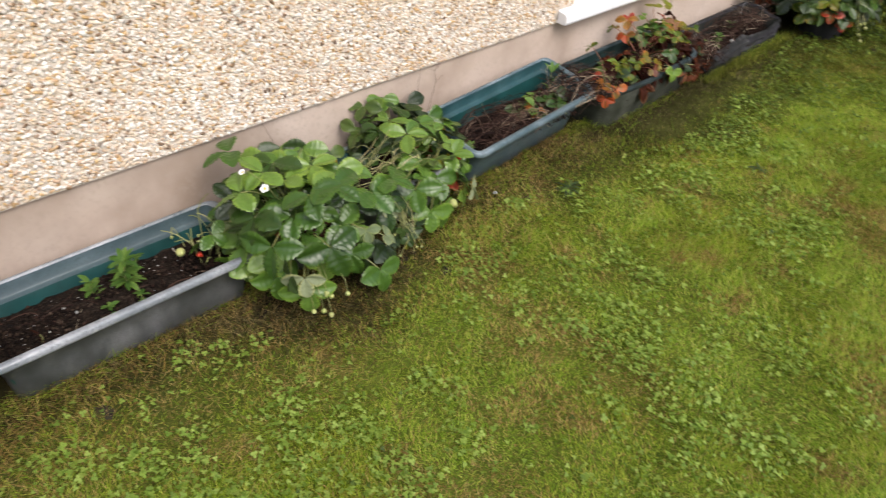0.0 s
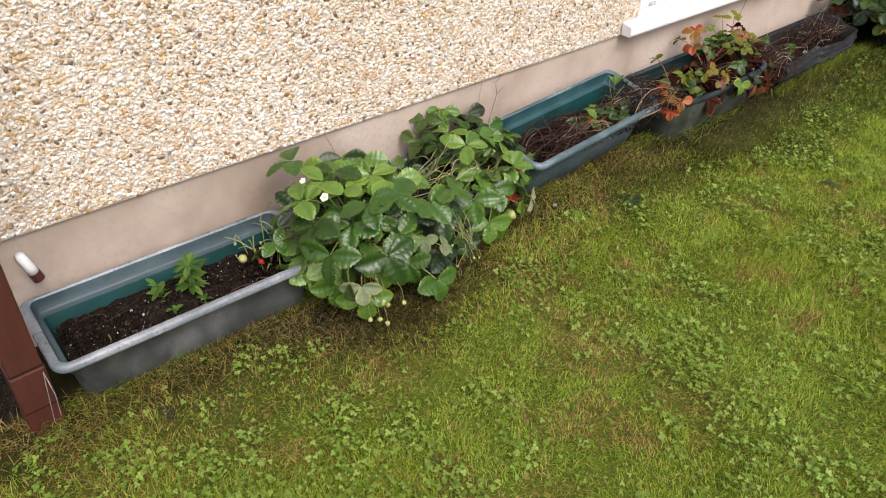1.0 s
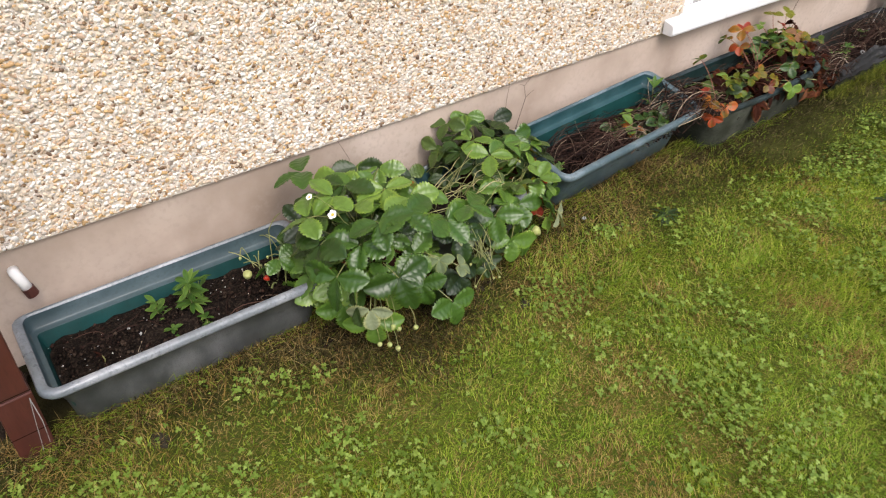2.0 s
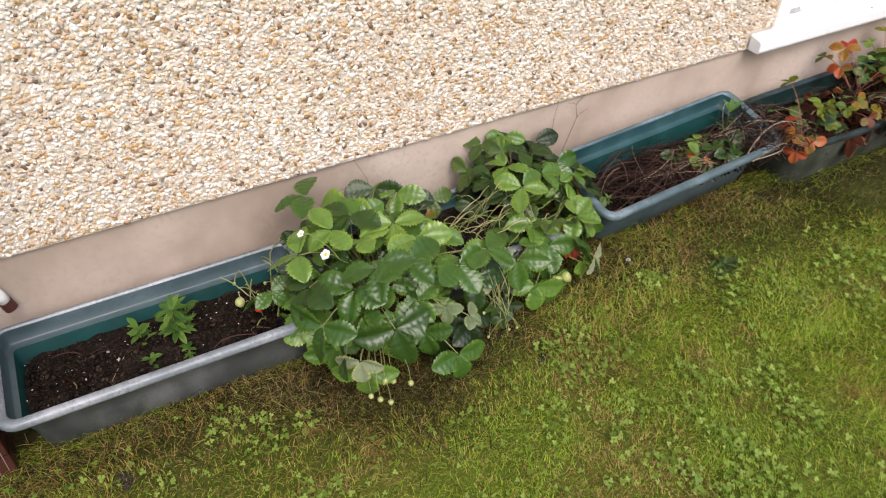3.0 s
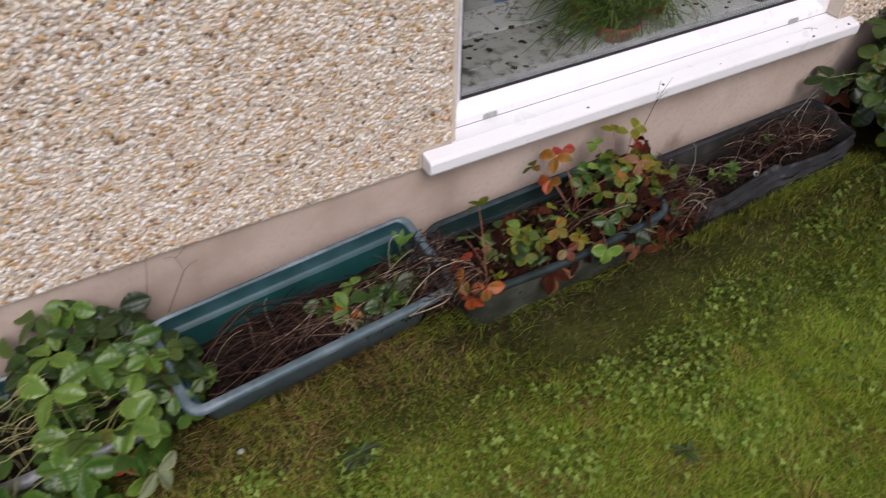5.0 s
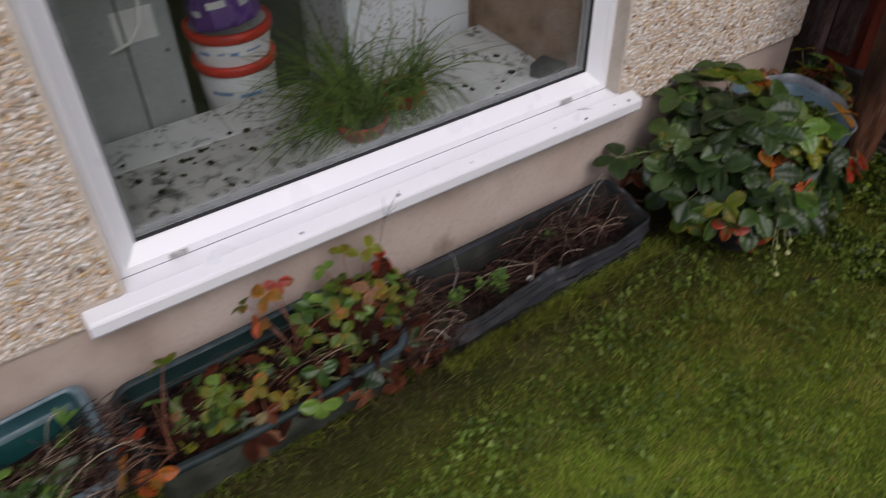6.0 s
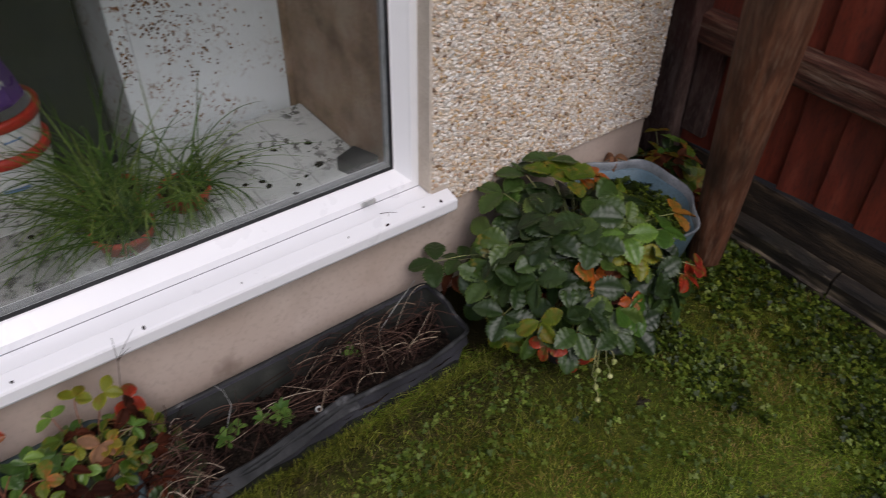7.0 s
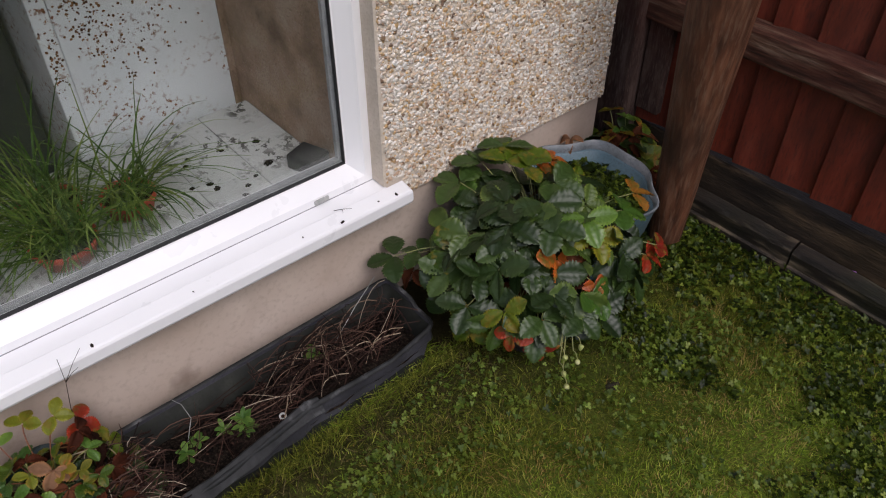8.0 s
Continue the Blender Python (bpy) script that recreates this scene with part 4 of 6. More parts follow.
def strawberry(label, foot, count, reach, low, choices, seed, size=(0.9, 1.2), lean=(0, 0), group="strawberry plants", inner=0.45, lit=0.7):
    """A strawberry plant: leaves on stalks that arch out of the crown and turn to the open side; reach is how far it goes along x, y and up from its foot."""
    rnd = random.Random(seed)
    plant = thing("strawberry_plant", label, "plant", pose(*foot), group)
    for i in range(count):
        turn = 360 * (i * 0.618034 % 1) + rnd.uniform(-18, 18)
        share = (i + 0.5) / count
        tall = low + (1 - low) * (1 - share)
        rise = math.asin(max(-0.9, min(1, tall)))
        out = math.cos(rise) * rnd.uniform(0.85, 1.05)
        at = Vector((out * math.cos(radians(turn)) * reach[0] + lean[0] * tall, out * math.sin(radians(turn)) * reach[1] + lean[1] * tall,
                     max(0.03 - foot[2], math.sin(rise) * reach[2] * rnd.uniform(0.88, 1.06))))
        root = Vector((rnd.uniform(-0.04, 0.04), rnd.uniform(-0.05, 0.05), 0.0))
        way = math.degrees(math.atan2(math.sin(radians(turn)), math.cos(radians(turn)) + lit))
        put_leaf(plant, root, at, way + rnd.uniform(-40, 40), 16 * lit + 50 * (1 - tall) ** 0.95 + rnd.uniform(-28, 22) - 6, rnd.uniform(-34, 34), rnd.uniform(*size), pick(rnd, choices), rnd)
    # inner leaves take the dark colour, to paint the shade within the plant
    for i in range(int(count * inner)):
        turn, far = rnd.uniform(0, 360), rnd.uniform(0.2, 0.7)
        at = Vector((far * reach[0] * math.cos(radians(turn)), far * reach[1] * math.sin(radians(turn)), reach[2] * rnd.uniform(0.15, 0.6)))
        put_leaf(plant, Vector((0, 0, 0)), at, turn, rnd.uniform(0, 50), rnd.uniform(-30, 30), rnd.uniform(0.6, 0.9), pick(rnd, [(LEAF_DARK, 6), (LEAF_DEAD, 1)]), rnd)
    return plant


def berry(parent, at, size, material, m=None):
    """A strawberry, seeded and pointed, with its green cap."""
    rnd = random.Random(int(1000 * abs(at[0] + at[1])))
    holder = pose(*at, rnd.uniform(-40, 40), rnd.uniform(-40, 40), 0)
    bm = loft(bmesh.new(), [circle(r * size, z * size, 12) for r, z in ((0.05, -0.62), (0.22, -0.52), (0.4, -0.2), (0.5, 0.15), (0.46, 0.38), (0.28, 0.5), (0.06, 0.52))], True, True)
    ob = part("berry", bm, material, parent, smooth=True)
    ob.matrix_basis = holder
    cap = bmesh.new()
    for k in range(6):
        leaflet(cap, pose(0, 0, 0.5 * size, -20, 0, 60 * k), 0.5 * size, 0.24 * size, rnd, 0.2, 0.2, 4, False)
    part("cap", cap, STEM, ob, smooth=True)
    return ob


def runner(parent, points, radius=0.0011, material=STEM):
    line = []
    for a, b in zip(points, points[1:]):
        line += [a.lerp(b, k / 4) + Vector((0, 0, 0.01 * math.sin(math.pi * k / 4))) for k in range(4)]
    return part("runner", tube(bmesh.new(), line + [points[-1]], radius, 4), material, parent)


def flower(parent, at, tilt, size=0.013):
    """A white strawberry blossom with five round petals."""
    head = part("blossom", loft(bmesh.new(), [circle(size * 0.42, 0.0, 10), circle(size * 0.36, size * 0.2, 10), circle(size * 0.1, size * 0.32, 10)], True, True), POLLEN, parent, "yellow-centred white blossom", smooth=True)
    head.matrix_basis = pose(*at, *tilt)
    rnd = random.Random(4)
    for k in range(5):
        bm = bmesh.new()
        leaflet(bm, pose(0, 0, 0.001, 8, 0, 72 * k) @ Matrix.Translation((0, size * 0.25, 0)), size * 0.9, size * 1.0, rnd, -0.1, 0.2, 6, False)
        part("petal", bm, PETAL, head, smooth=True)


SPRIG_MESHES = {}


def sprig(label, foot, count, length, width, material, seed, rise=40, category="weed", name="weed", layers=2, group="weeds in the planters"):
    """A small weed: narrow leaves in whorls up a short stem."""
    rnd = random.Random(seed)
    plant = thing(name, label, category, pose(*foot, 0, 0, rnd.uniform(0, 360)), group)
    key = (round(length, 4), round(width, 4), material.name)
    if key not in SPRIG_MESHES:
        bm = bmesh.new()
        leaflet(bm, Matrix.Identity(4), length, width, rnd, 0.35, 0.3, 7, False)
        mesh = bpy.data.meshes.new("blade")
        for face in bm.faces:
            face.smooth = True
        bm.to_mesh(mesh)
        bm.free()
        mesh.materials.append(material)
        SPRIG_MESHES[key] = mesh
    top = length * 0.75 * (layers - 1)
    if layers > 1:
        part("stem", tube(bmesh.new(), [Vector((0, 0, -0.005)), Vector((0.004, 0, top * 0.5)), Vector((0, 0.004, top))], 0.0016, 5), STEM, plant)
    for i in range(count):
        level = i % layers
        z = top * level / max(1, layers - 1)
        up = rise + 30 * level / layers + rnd.uniform(-14, 14)
        m = Matrix.Translation((0, 0, z)) @ pose(0, 0, 0, 0, 0, 137.5 * i + rnd.uniform(-15, 15)) @ pose(0, 0, 0, up, rnd.uniform(-12, 12), 0) @ Matrix.Diagonal([rnd.uniform(0.75, 1.1)] * 3 + [1])
        shared("leaf", SPRIG_MESHES[key], plant, m)
    return plant


# strawberry bushes in the hidden trough
GREENS = [(LEAF, 9), (LEAF_DARK, 1.6)]


def place_leaves(plant, foot, leaves, seed):
    """Single leaves at places in the garden: x, y, z, heading, droop, size, colour."""
    rnd = random.Random(seed)
    for x, y, z, heading, droop, size, material in leaves:
        at = Vector((x - foot[0], y - foot[1], z - foot[2]))
        put_leaf(plant, Vector((rnd.uniform(-0.03, 0.03), rnd.uniform(-0.03, 0.03), 0)), at, heading, droop, rnd.uniform(-12, 12), size, material, rnd)


foot = (-1.70, 1.07, 0.16)
bush = strawberry("large strawberry plant with bright green leaves, spilling over its trough", foot, 54, (0.2, 0.2, 0.195), -0.15, GREENS, 11, (0.8, 1.08), (-0.02, -0.02), inner=0.8)
place_leaves(bush, foot, ((-1.868, 0.977, 0.4, 250, 14, 1.1, LEAF), (-1.86, 1.09, 0.345, 300, 35, 1.1, LEAF), (-1.945, 1.2, 0.3, 330, 40, 1.05, LEAF_DARK), (-1.79, 1.185, 0.3, 330, 20, 1.1, LEAF), (-1.66, 0.885, 0.4, 250, 20, 1.05, LEAF),
                          (-1.585, 0.88, 0.36, 285, 42, 1.15, LEAF), (-1.5, 0.875, 0.31, 300, 60, 1.1, LEAF), (-1.555, 0.98, 0.335, 320, 40, 1.1, LEAF), (-1.545, 1.034, 0.39, 340, 22, 1.1, LEAF), (-1.53, 1.11, 0.4, 20, 15, 1.15, LEAF),
                          (-1.54, 1.255, 0.31, 20, 30, 1.1, LEAF), (-1.563, 1.35, 0.31, 40, 15, 1.05, LEAF), (-1.47, 1.045, 0.245, 350, 58, 1.2, LEAF)), 5)
place_leaves(bush, foot, ((-1.44, 1.205, 0.1, 10, 72, 1.05, LEAF), (-1.53, 1.19, 0.13, 340, 66, 1.1, LEAF_DARK), (-1.49, 1.27, 0.13, 20, 66, 1.0, LEAF_DARK), (-1.46, 0.945, 0.19, 320, 82, 0.8, LEAF_PALE), (-1.48, 0.915, 0.2, 250, 70, 0.75, LEAF_DARK),
                          (-1.47, 0.96, 0.13, 330, 78, 1.0, LEAF), (-1.48, 1.258, 0.18, 60, 40, 0.6, LEAF_PALE), (-1.5, 1.2, 0.215, 330, 60, 0.55, LEAF_PALE), (-1.6, 1.15, 0.2, 0, 60, 0.7, LEAF_DEAD), (-1.8, 1.29, 0.27, 20, 40, 0.5, LEAF_TURNING)), 6)
place_leaves(bush, foot, ((-1.93, 1.3, 0.25, 330, 40, 0.95, LEAF_DARK), (-1.92, 1.37, 0.22, 0, 50, 0.8, LEAF_DARK), (-1.9, 1.25, 0.3, 320, 35, 1.0, LEAF), (-1.6, 1.29, 0.275, 350, 25, 1.0, LEAF), (-1.61, 1.39, 0.265, 20, 25, 0.95, LEAF), (-1.55, 1.31, 0.23, 340, 50, 1.0, LEAF), (-1.56, 1.41, 0.22, 10, 50, 0.95, LEAF_DARK), (-1.66, 1.24, 0.33, 320, 20, 1.05, LEAF), (-1.7, 1.15, 0.37, 340, 15, 1.05, LEAF), (-1.77, 1.06, 0.38, 300, 18, 1.05, LEAF),
                          (-1.62, 1.18, 0.37, 350, 22, 1.05, LEAF), (-1.71, 0.99, 0.4, 290, 15, 1.0, LEAF)), 9)
flower(bush, (0.08, -0.13, 0.25), (35, 20, 0), 0.012)
flower(bush, (0.04, -0.172, 0.3), (30, 10, 0), 0.0085)
runner(bush, [Vector((0, 0, 0.05)), Vector((0.06, -0.09, 0.2)), Vector((0.08, -0.13, 0.248))])
runner(bush, [Vector((0.06, -0.09, 0.2)), Vector((0.05, -0.14, 0.28)), Vector((0.04, -0.172, 0.298))])
for k, (x, y, z) in enumerate(((0.28, -0.08, -0.03), (0.285, -0.07, -0.115), (0.3, -0.02, -0.05), (0.255, -0.11, -0.1), (0.26, -0.05, -0.07), (0.29, -0.1, -0.08))):
    runner(bush, [Vector((0.05, 0, 0.02)), Vector((0.17, 0.6 * y, 0.02)), Vector((x - 0.015, y, z + 0.05)), Vector((x, y, z + 0.012))])
    berry(bush, (x, y, z), 0.015, UNRIPE)
bush = strawberry("dense strawberry plant with dark leaves against the wall", (-1.86, 1.63, 0.17), 34, (0.12, 0.17, 0.16), 0.0, [(LEAF, 5), (LEAF_DARK, 6)], 23, (0.62, 0.85), (-0.03, 0.0), inner=0.5)
place_leaves(bush, (-1.86, 1.63, 0.17), ((-1.975, 1.57, 0.325, 300, 28, 0.85, LEAF_DARK), (-1.97, 1.65, 0.33, 330, 30, 0.75, LEAF), (-1.95, 1.75, 0.29, 0, 30, 0.95, LEAF_DARK), (-1.83, 1.75, 0.285, 10, 35, 0.9, LEAF), (-1.84, 1.525, 0.295, 280, 20, 0.8, LEAF), (-1.735, 1.565, 0.32, 320, 20, 0.95, LEAF),
                                       (-1.78, 1.66, 0.31, 10, 20, 0.9, LEAF), (-1.93, 1.5, 0.27, 290, 45, 0.8, LEAF_DARK)), 7)
foot = (-1.66, 1.61, 0.15)
bush = strawberry("strawberry plant with yellowing leaves and pale berries over the trough's lip", foot, 17, (0.11, 0.15, 0.11), -0.6, [(LEAF, 8), (LEAF_DARK, 2), (LEAF_TURNING, 0.4), (LEAF_LIME, 1.6)], 31, (0.65, 0.9))
place_leaves(bush, foot, ((-1.66, 1.567, 0.235, 330, 15, 0.95, LEAF), (-1.59, 1.57, 0.21, 350, 40, 1.0, LEAF), (-1.555, 1.447, 0.235, 330, 35, 1.05, LEAF), (-1.52, 1.49, 0.15, 340, 70, 1.0, LEAF), (-1.53, 1.55, 0.13, 10, 75, 0.9, LEAF), (-1.55, 1.71, 0.15, 40, 75, 0.8, LEAF_PALE), (-1.6, 1.66, 0.165, 20, 60, 0.55, LEAF_RED),
                          (-1.65, 1.66, 0.215, 10, 60, 0.6, LEAF_TURNING), (-1.7, 1.71, 0.25, 60, 20, 0.75, LEAF), (-1.64, 1.73, 0.2, 70, 45, 0.75, LEAF), (-1.78, 1.78, 0.24, 80, 30, 0.6, LEAF_TURNING)), 8)
for x, y, z in ((0.13, -0.04, -0.025), (0.135, -0.01, -0.02)):
    berry(bush, (x, y, z), 0.03, UNRIPE)
berry(bush, (0.03, 0.11, 0.07), 0.018, RIPE)
# bare arching stalks in the gap between the plants, and spent fruit stalks over the lip
for k in range(48):
    rnd = random.Random(60 + k)
    if k < 34:
        a = Vector((rnd.uniform(-0.16, 0.02), rnd.uniform(-0.28, -0.02), rnd.uniform(0.02, 0.06)))
        b = a + Vector((rnd.uniform(-0.08, 0.1), rnd.choice((-1, 1)) * rnd.uniform(0.06, 0.2), rnd.uniform(-0.01, 0.1)))
    else:
        a = Vector((rnd.uniform(0.0, 0.08), rnd.uniform(-0.34, -0.14), 0.06))
        b = Vector((rnd.uniform(0.13, 0.21), rnd.uniform(-0.32, -0.2), rnd.uniform(-0.12, 0.02)))
    bend = Vector((rnd.uniform(-0.02, 0.05), rnd.uniform(-0.04, 0.04), rnd.uniform(0.02, 0.08)))
    runner(bush, [a, a.lerp(b, 0.4) + bend, a.lerp(b, 0.75) + bend * 0.8, b], 0.0012, rnd.choice((STEM, STEM, PALE_STEM)))
    if k % 6 == 0 or k > 43:
        berry(bush, tuple(b), 0.008, UNRIPE)
for k in range(9):
    rnd = random.Random(160 + k)
    at = Vector((rnd.uniform(0.12, 0.2), rnd.uniform(-0.33, -0.18), rnd.uniform(-0.08, 0.06)))
    put_leaf(bush, Vector((0.05, -0.2, 0.05)), at, rnd.uniform(-60, 60), rnd.uniform(45, 85), rnd.uniform(-30, 30), rnd.uniform(0.32, 0.5), rnd.choice((LEAF_PALE, LEAF_DARK, LEAF_LIME)), rnd)
strawberry("small strawberry plant at the end of the teal trough", (-1.80, 1.775, 0.14), 30, (0.12, 0.1, 0.13), -0.3, [(LEAF, 4), (LEAF_DARK, 8), (LEAF_TURNING, 0.8)], 37, (0.5, 0.75))

# the first trough: seedlings, a tangle of stalks, two berries
sprig("light green seedling in bare soil", (-1.835, 0.487, 0.122), 16, 0.034, 0.016, WEED, 5, 15, layers=3)
sprig("light green leafy weed in bare soil", (-1.80, 0.575, 0.122), 60, 0.046, 0.015, WEED, 6, 2, layers=4)
sprig("light green leafy weed in bare soil", (-1.83, 0.61, 0.122), 26, 0.034, 0.011, WEED, 26, 10, layers=4)
sprig("low green seedling in bare soil", (-1.745, 0.495, 0.122), 12, 0.026, 0.012, WEED, 7, 14, layers=2)
sprig("low green seedling in bare soil", (-1.735, 0.585, 0.122), 9, 0.028, 0.014, WEED, 9, 14, layers=2)
sprig("dry brown twig with a few leaves in the soil", (-1.75, 0.31, 0.12), 5, 0.03, 0.007, LEAF_DEAD, 8, 50, layers=2)
tangle = thing("strawberry_plant", "thin straggling strawberry stalks with two berries", "plant", pose(-1.83, 0.80, 0.125), "strawberry plants")
rnd = random.Random(77)
for k in range(17):
    a = Vector((rnd.uniform(-0.05, 0.07), rnd.uniform(-0.02, 0.1), 0))
    b = a + Vector((rnd.gauss(0, 0.05), rnd.gauss(-0.03, 0.06), rnd.uniform(0.03, 0.13)))
    runner(tangle, [a, a.lerp(b, 0.5) + Vector((rnd.gauss(0, 0.02), rnd.gauss(0, 0.02), 0.03)), b], 0.0016)
    if k % 4 == 0:
        berry(tangle, tuple(b), 0.009, UNRIPE)
for k in range(9):
    at = Vector((rnd.uniform(-0.06, 0.1), rnd.uniform(-0.02, 0.12), rnd.uniform(0.04, 0.12)))
    put_leaf(tangle, Vector((0, 0.03, 0)), at, rnd.uniform(180, 420), 40, rnd.uniform(-30, 30), rnd.uniform(0.5, 0.8), pick(rnd, [(LEAF_DARK, 2), (LEAF_PALE, 1), (LEAF, 1)]), rnd)
berry(tangle, (0.02, -0.055, 0.04), 0.027, UNRIPE)
berry(tangle, (0.075, -0.02, 0.05), 0.017, RIPE)

# the teal trough
plant = strawberry("small strawberry plant with one red leaf among dead stems", (-1.80, 2.36, 0.13), 10, (0.07, 0.14, 0.07), 0.1, [(LEAF, 3), (WEED, 2)], 41, (0.5, 0.75))
put_leaf(plant, Vector((0, 0, 0)), Vector((0.035, -0.075, 0.045)), 300, 20, 0, 0.55, LEAF_RED, random.Random(3), RED_STEM)
put_leaf(plant, Vector((0, 0, 0)), Vector((0.07, 0.02, 0.055)), 0, 20, 0, 0.7, LEAF, random.Random(4))
sprig("small green weed in the teal trough", (-1.80, 2.245, 0.15), 7, 0.04, 0.02, WEED, 12, 45, layers=2)
sprig("small green weed in the teal trough", (-1.87, 2.5, 0.16), 9, 0.05, 0.016, WEED, 13, 45, layers=3)
sprig("pale weed among dead stems", (-1.74, 1.90, 0.145), 9, 0.02, 0.009, WEED, 14, 30, layers=2)

# the mossy trough: leaves turning red, orange and lime
def sparse(label, foot, leaves, seed, stem=RED_STEM):
    rnd = random.Random(seed)
    plant = thing("strawberry_plant", label, "plant", pose(*foot), "strawberry plants")
    for x, y, z, heading, droop, size, material in leaves:
        put_leaf(plant, Vector((rnd.uniform(-0.02, 0.02), rnd.uniform(-0.02, 0.02), 0)), Vector((x - foot[0], y - foot[1], z - foot[2])), heading, droop, rnd.uniform(-25, 25), size * (0.95 if material is LEAF_RED else 0.72), material, rnd, stem)
    return plant


sparse("strawberry plant with scarlet and orange leaves over the trough's end", (-1.70, 2.68, 0.16),
       ((-1.66, 2.585, 0.24, 250, 50, 0.6, LEAF_RED), (-1.63, 2.64, 0.215, 330, 65, 0.62, LEAF_RED), (-1.65, 2.61, 0.17, 300, 80, 0.55, LEAF_RED), (-1.72, 2.62, 0.24, 200, 20, 0.6, LEAF_RED), (-1.86, 2.755, 0.29, 190, 15, 0.75, LEAF_LIME), (-1.84, 2.70, 0.2, 160, 20, 0.5, LEAF)), 3)
sparse("strawberry plant with small lime green leaves", (-1.76, 2.93, 0.17),
       ((-1.69, 2.86, 0.25, 320, 25, 0.65, LEAF_LIME), (-1.70, 2.92, 0.255, 20, 20, 0.7, LEAF_TURNING), (-1.65, 2.97, 0.235, 350, 45, 0.6, LEAF_TURNING), (-1.74, 2.85, 0.23, 230, 25, 0.6, LEAF_LIME), (-1.64, 2.92, 0.22, 0, 50, 0.5, LEAF_RED), (-1.78, 2.9, 0.22, 120, 30, 0.7, LEAF_DEAD), (-1.72, 2.98, 0.2, 60, 40, 0.7, LEAF_DEAD)), 4)
sparse("tall strawberry plant with orange upper leaves", (-1.80, 3.08, 0.17),
       ((-1.905, 3.06, 0.33, 300, 30, 0.68, LEAF_RED), (-1.87, 3.02, 0.28, 290, 45, 0.6, LEAF_RED), (-1.93, 3.1, 0.33, 350, 35, 0.55, LEAF_RED), (-1.93, 3.0, 0.3, 250, 20, 0.7, LEAF_TURNING), (-1.73, 3.10, 0.30, 300, 20, 0.7, LEAF_LIME), (-1.70, 3.17, 0.29, 20, 20, 0.7, LEAF_LIME), (-1.66, 3.08, 0.25, 340, 50, 0.8, LEAF), (-1.61, 3.05, 0.19, 350, 78, 0.95, LEAF), (-1.76, 3.18, 0.31, 60, 10, 0.75, LEAF_TURNING), (-1.84, 3.12, 0.28, 110, 20, 0.7, LEAF)), 5)
sparse("leggy strawberry plant with green and withered leaves under the sill", (-1.86, 3.28, 0.16),
       ((-1.925, 3.30, 0.335, 140, 0, 0.75, LEAF_LIME), (-1.90, 3.36, 0.34, 60, 10, 0.8, LEAF_LIME), (-1.93, 3.24, 0.30, 200, 10, 0.7, LEAF), (-1.83, 3.22, 0.29, 280, 20, 0.75, LEAF), (-1.80, 3.31, 0.29, 330, 30, 0.75, LEAF_DEAD), (-1.87, 3.39, 0.29, 60, 40, 0.7, LEAF_DEAD), (-1.74, 3.385, 0.27, 0, 20, 0.6, LEAF_LIME), (-1.85, 3.41, 0.24, 90, 50, 0.75, LEAF_DEAD), (-1.78, 3.26, 0.26, 330, 30, 0.7, LEAF), (-1.7, 3.33, 0.2, 10, 60, 0.7, LEAF_DEAD), (-1.92, 3.4, 0.26, 60, 30, 0.7, LEAF_RED)), 6)

strawberry("low strawberry plant with lime and withered leaves", (-1.77, 2.90, 0.14), 46, (0.11, 0.22, 0.09), 0.0, [(LEAF_LIME, 6), (LEAF, 3), (LEAF_TURNING, 1.0), (LEAF_DEAD, 12), (LEAF_RED, 1.0)], 71, (0.35, 0.6))
strawberry("crowded strawberry plant with yellowing and withered leaves", (-1.83, 3.27, 0.14), 52, (0.12, 0.19, 0.16), 0.0, [(LEAF_LIME, 7), (LEAF, 4), (LEAF_TURNING, 1.0), (LEAF_DEAD, 11), (LEAF_RED, 0.6)], 73, (0.38, 0.62))
strawberry("withered brown strawberry leaves heaped in the mossy trough", (-1.75, 2.98, 0.13), 44, (0.12, 0.33, 0.07), 0.0, [(LEAF_DEAD, 9), (LEAF_RED, 0.5)], 75, (0.4, 0.7), inner=0.2)
strawberry("withered brown leaves hanging over the end of the mossy trough", (-1.74, 3.40, 0.12), 18, (0.11, 0.09, 0.08), -0.6, [(LEAF_DEAD, 9), (LEAF_PALE, 0.4)], 76, (0.4, 0.65), inner=0.2)
strawberry("withered brown leaves drooping over the mossy trough's lip", (-1.69, 3.22, 0.13), 16, (0.09, 0.13, 0.07), -0.7, [(LEAF_DEAD, 9), (LEAF_RED, 0.6), (LEAF_LIME, 1.5)], 78, (0.3, 0.5), inner=0.1)

# the black trough
sprig("fresh green weed among dead stems", (-1.77, 3.735, 0.085), 20, 0.032, 0.014, WEED, 15, 25, layers=3)
sprig("fresh green weed among dead stems", (-1.80, 3.69, 0.085), 8, 0.025, 0.012, WEED, 35, 25, layers=2)
sprig("small green seedling in the black trough", (-1.85, 4.005, 0.09), 6, 0.036, 0.024, WEED, 16, 25, layers=2)
sprig("small green seedling in the black trough", (-1.79, 3.58, 0.085), 8, 0.03, 0.018, WEED, 17, 25, layers=2)
sprig("small green seedling in the black trough", (-1.82, 3.62, 0.085), 7, 0.03, 0.018, WEED, 18, 25, layers=1)

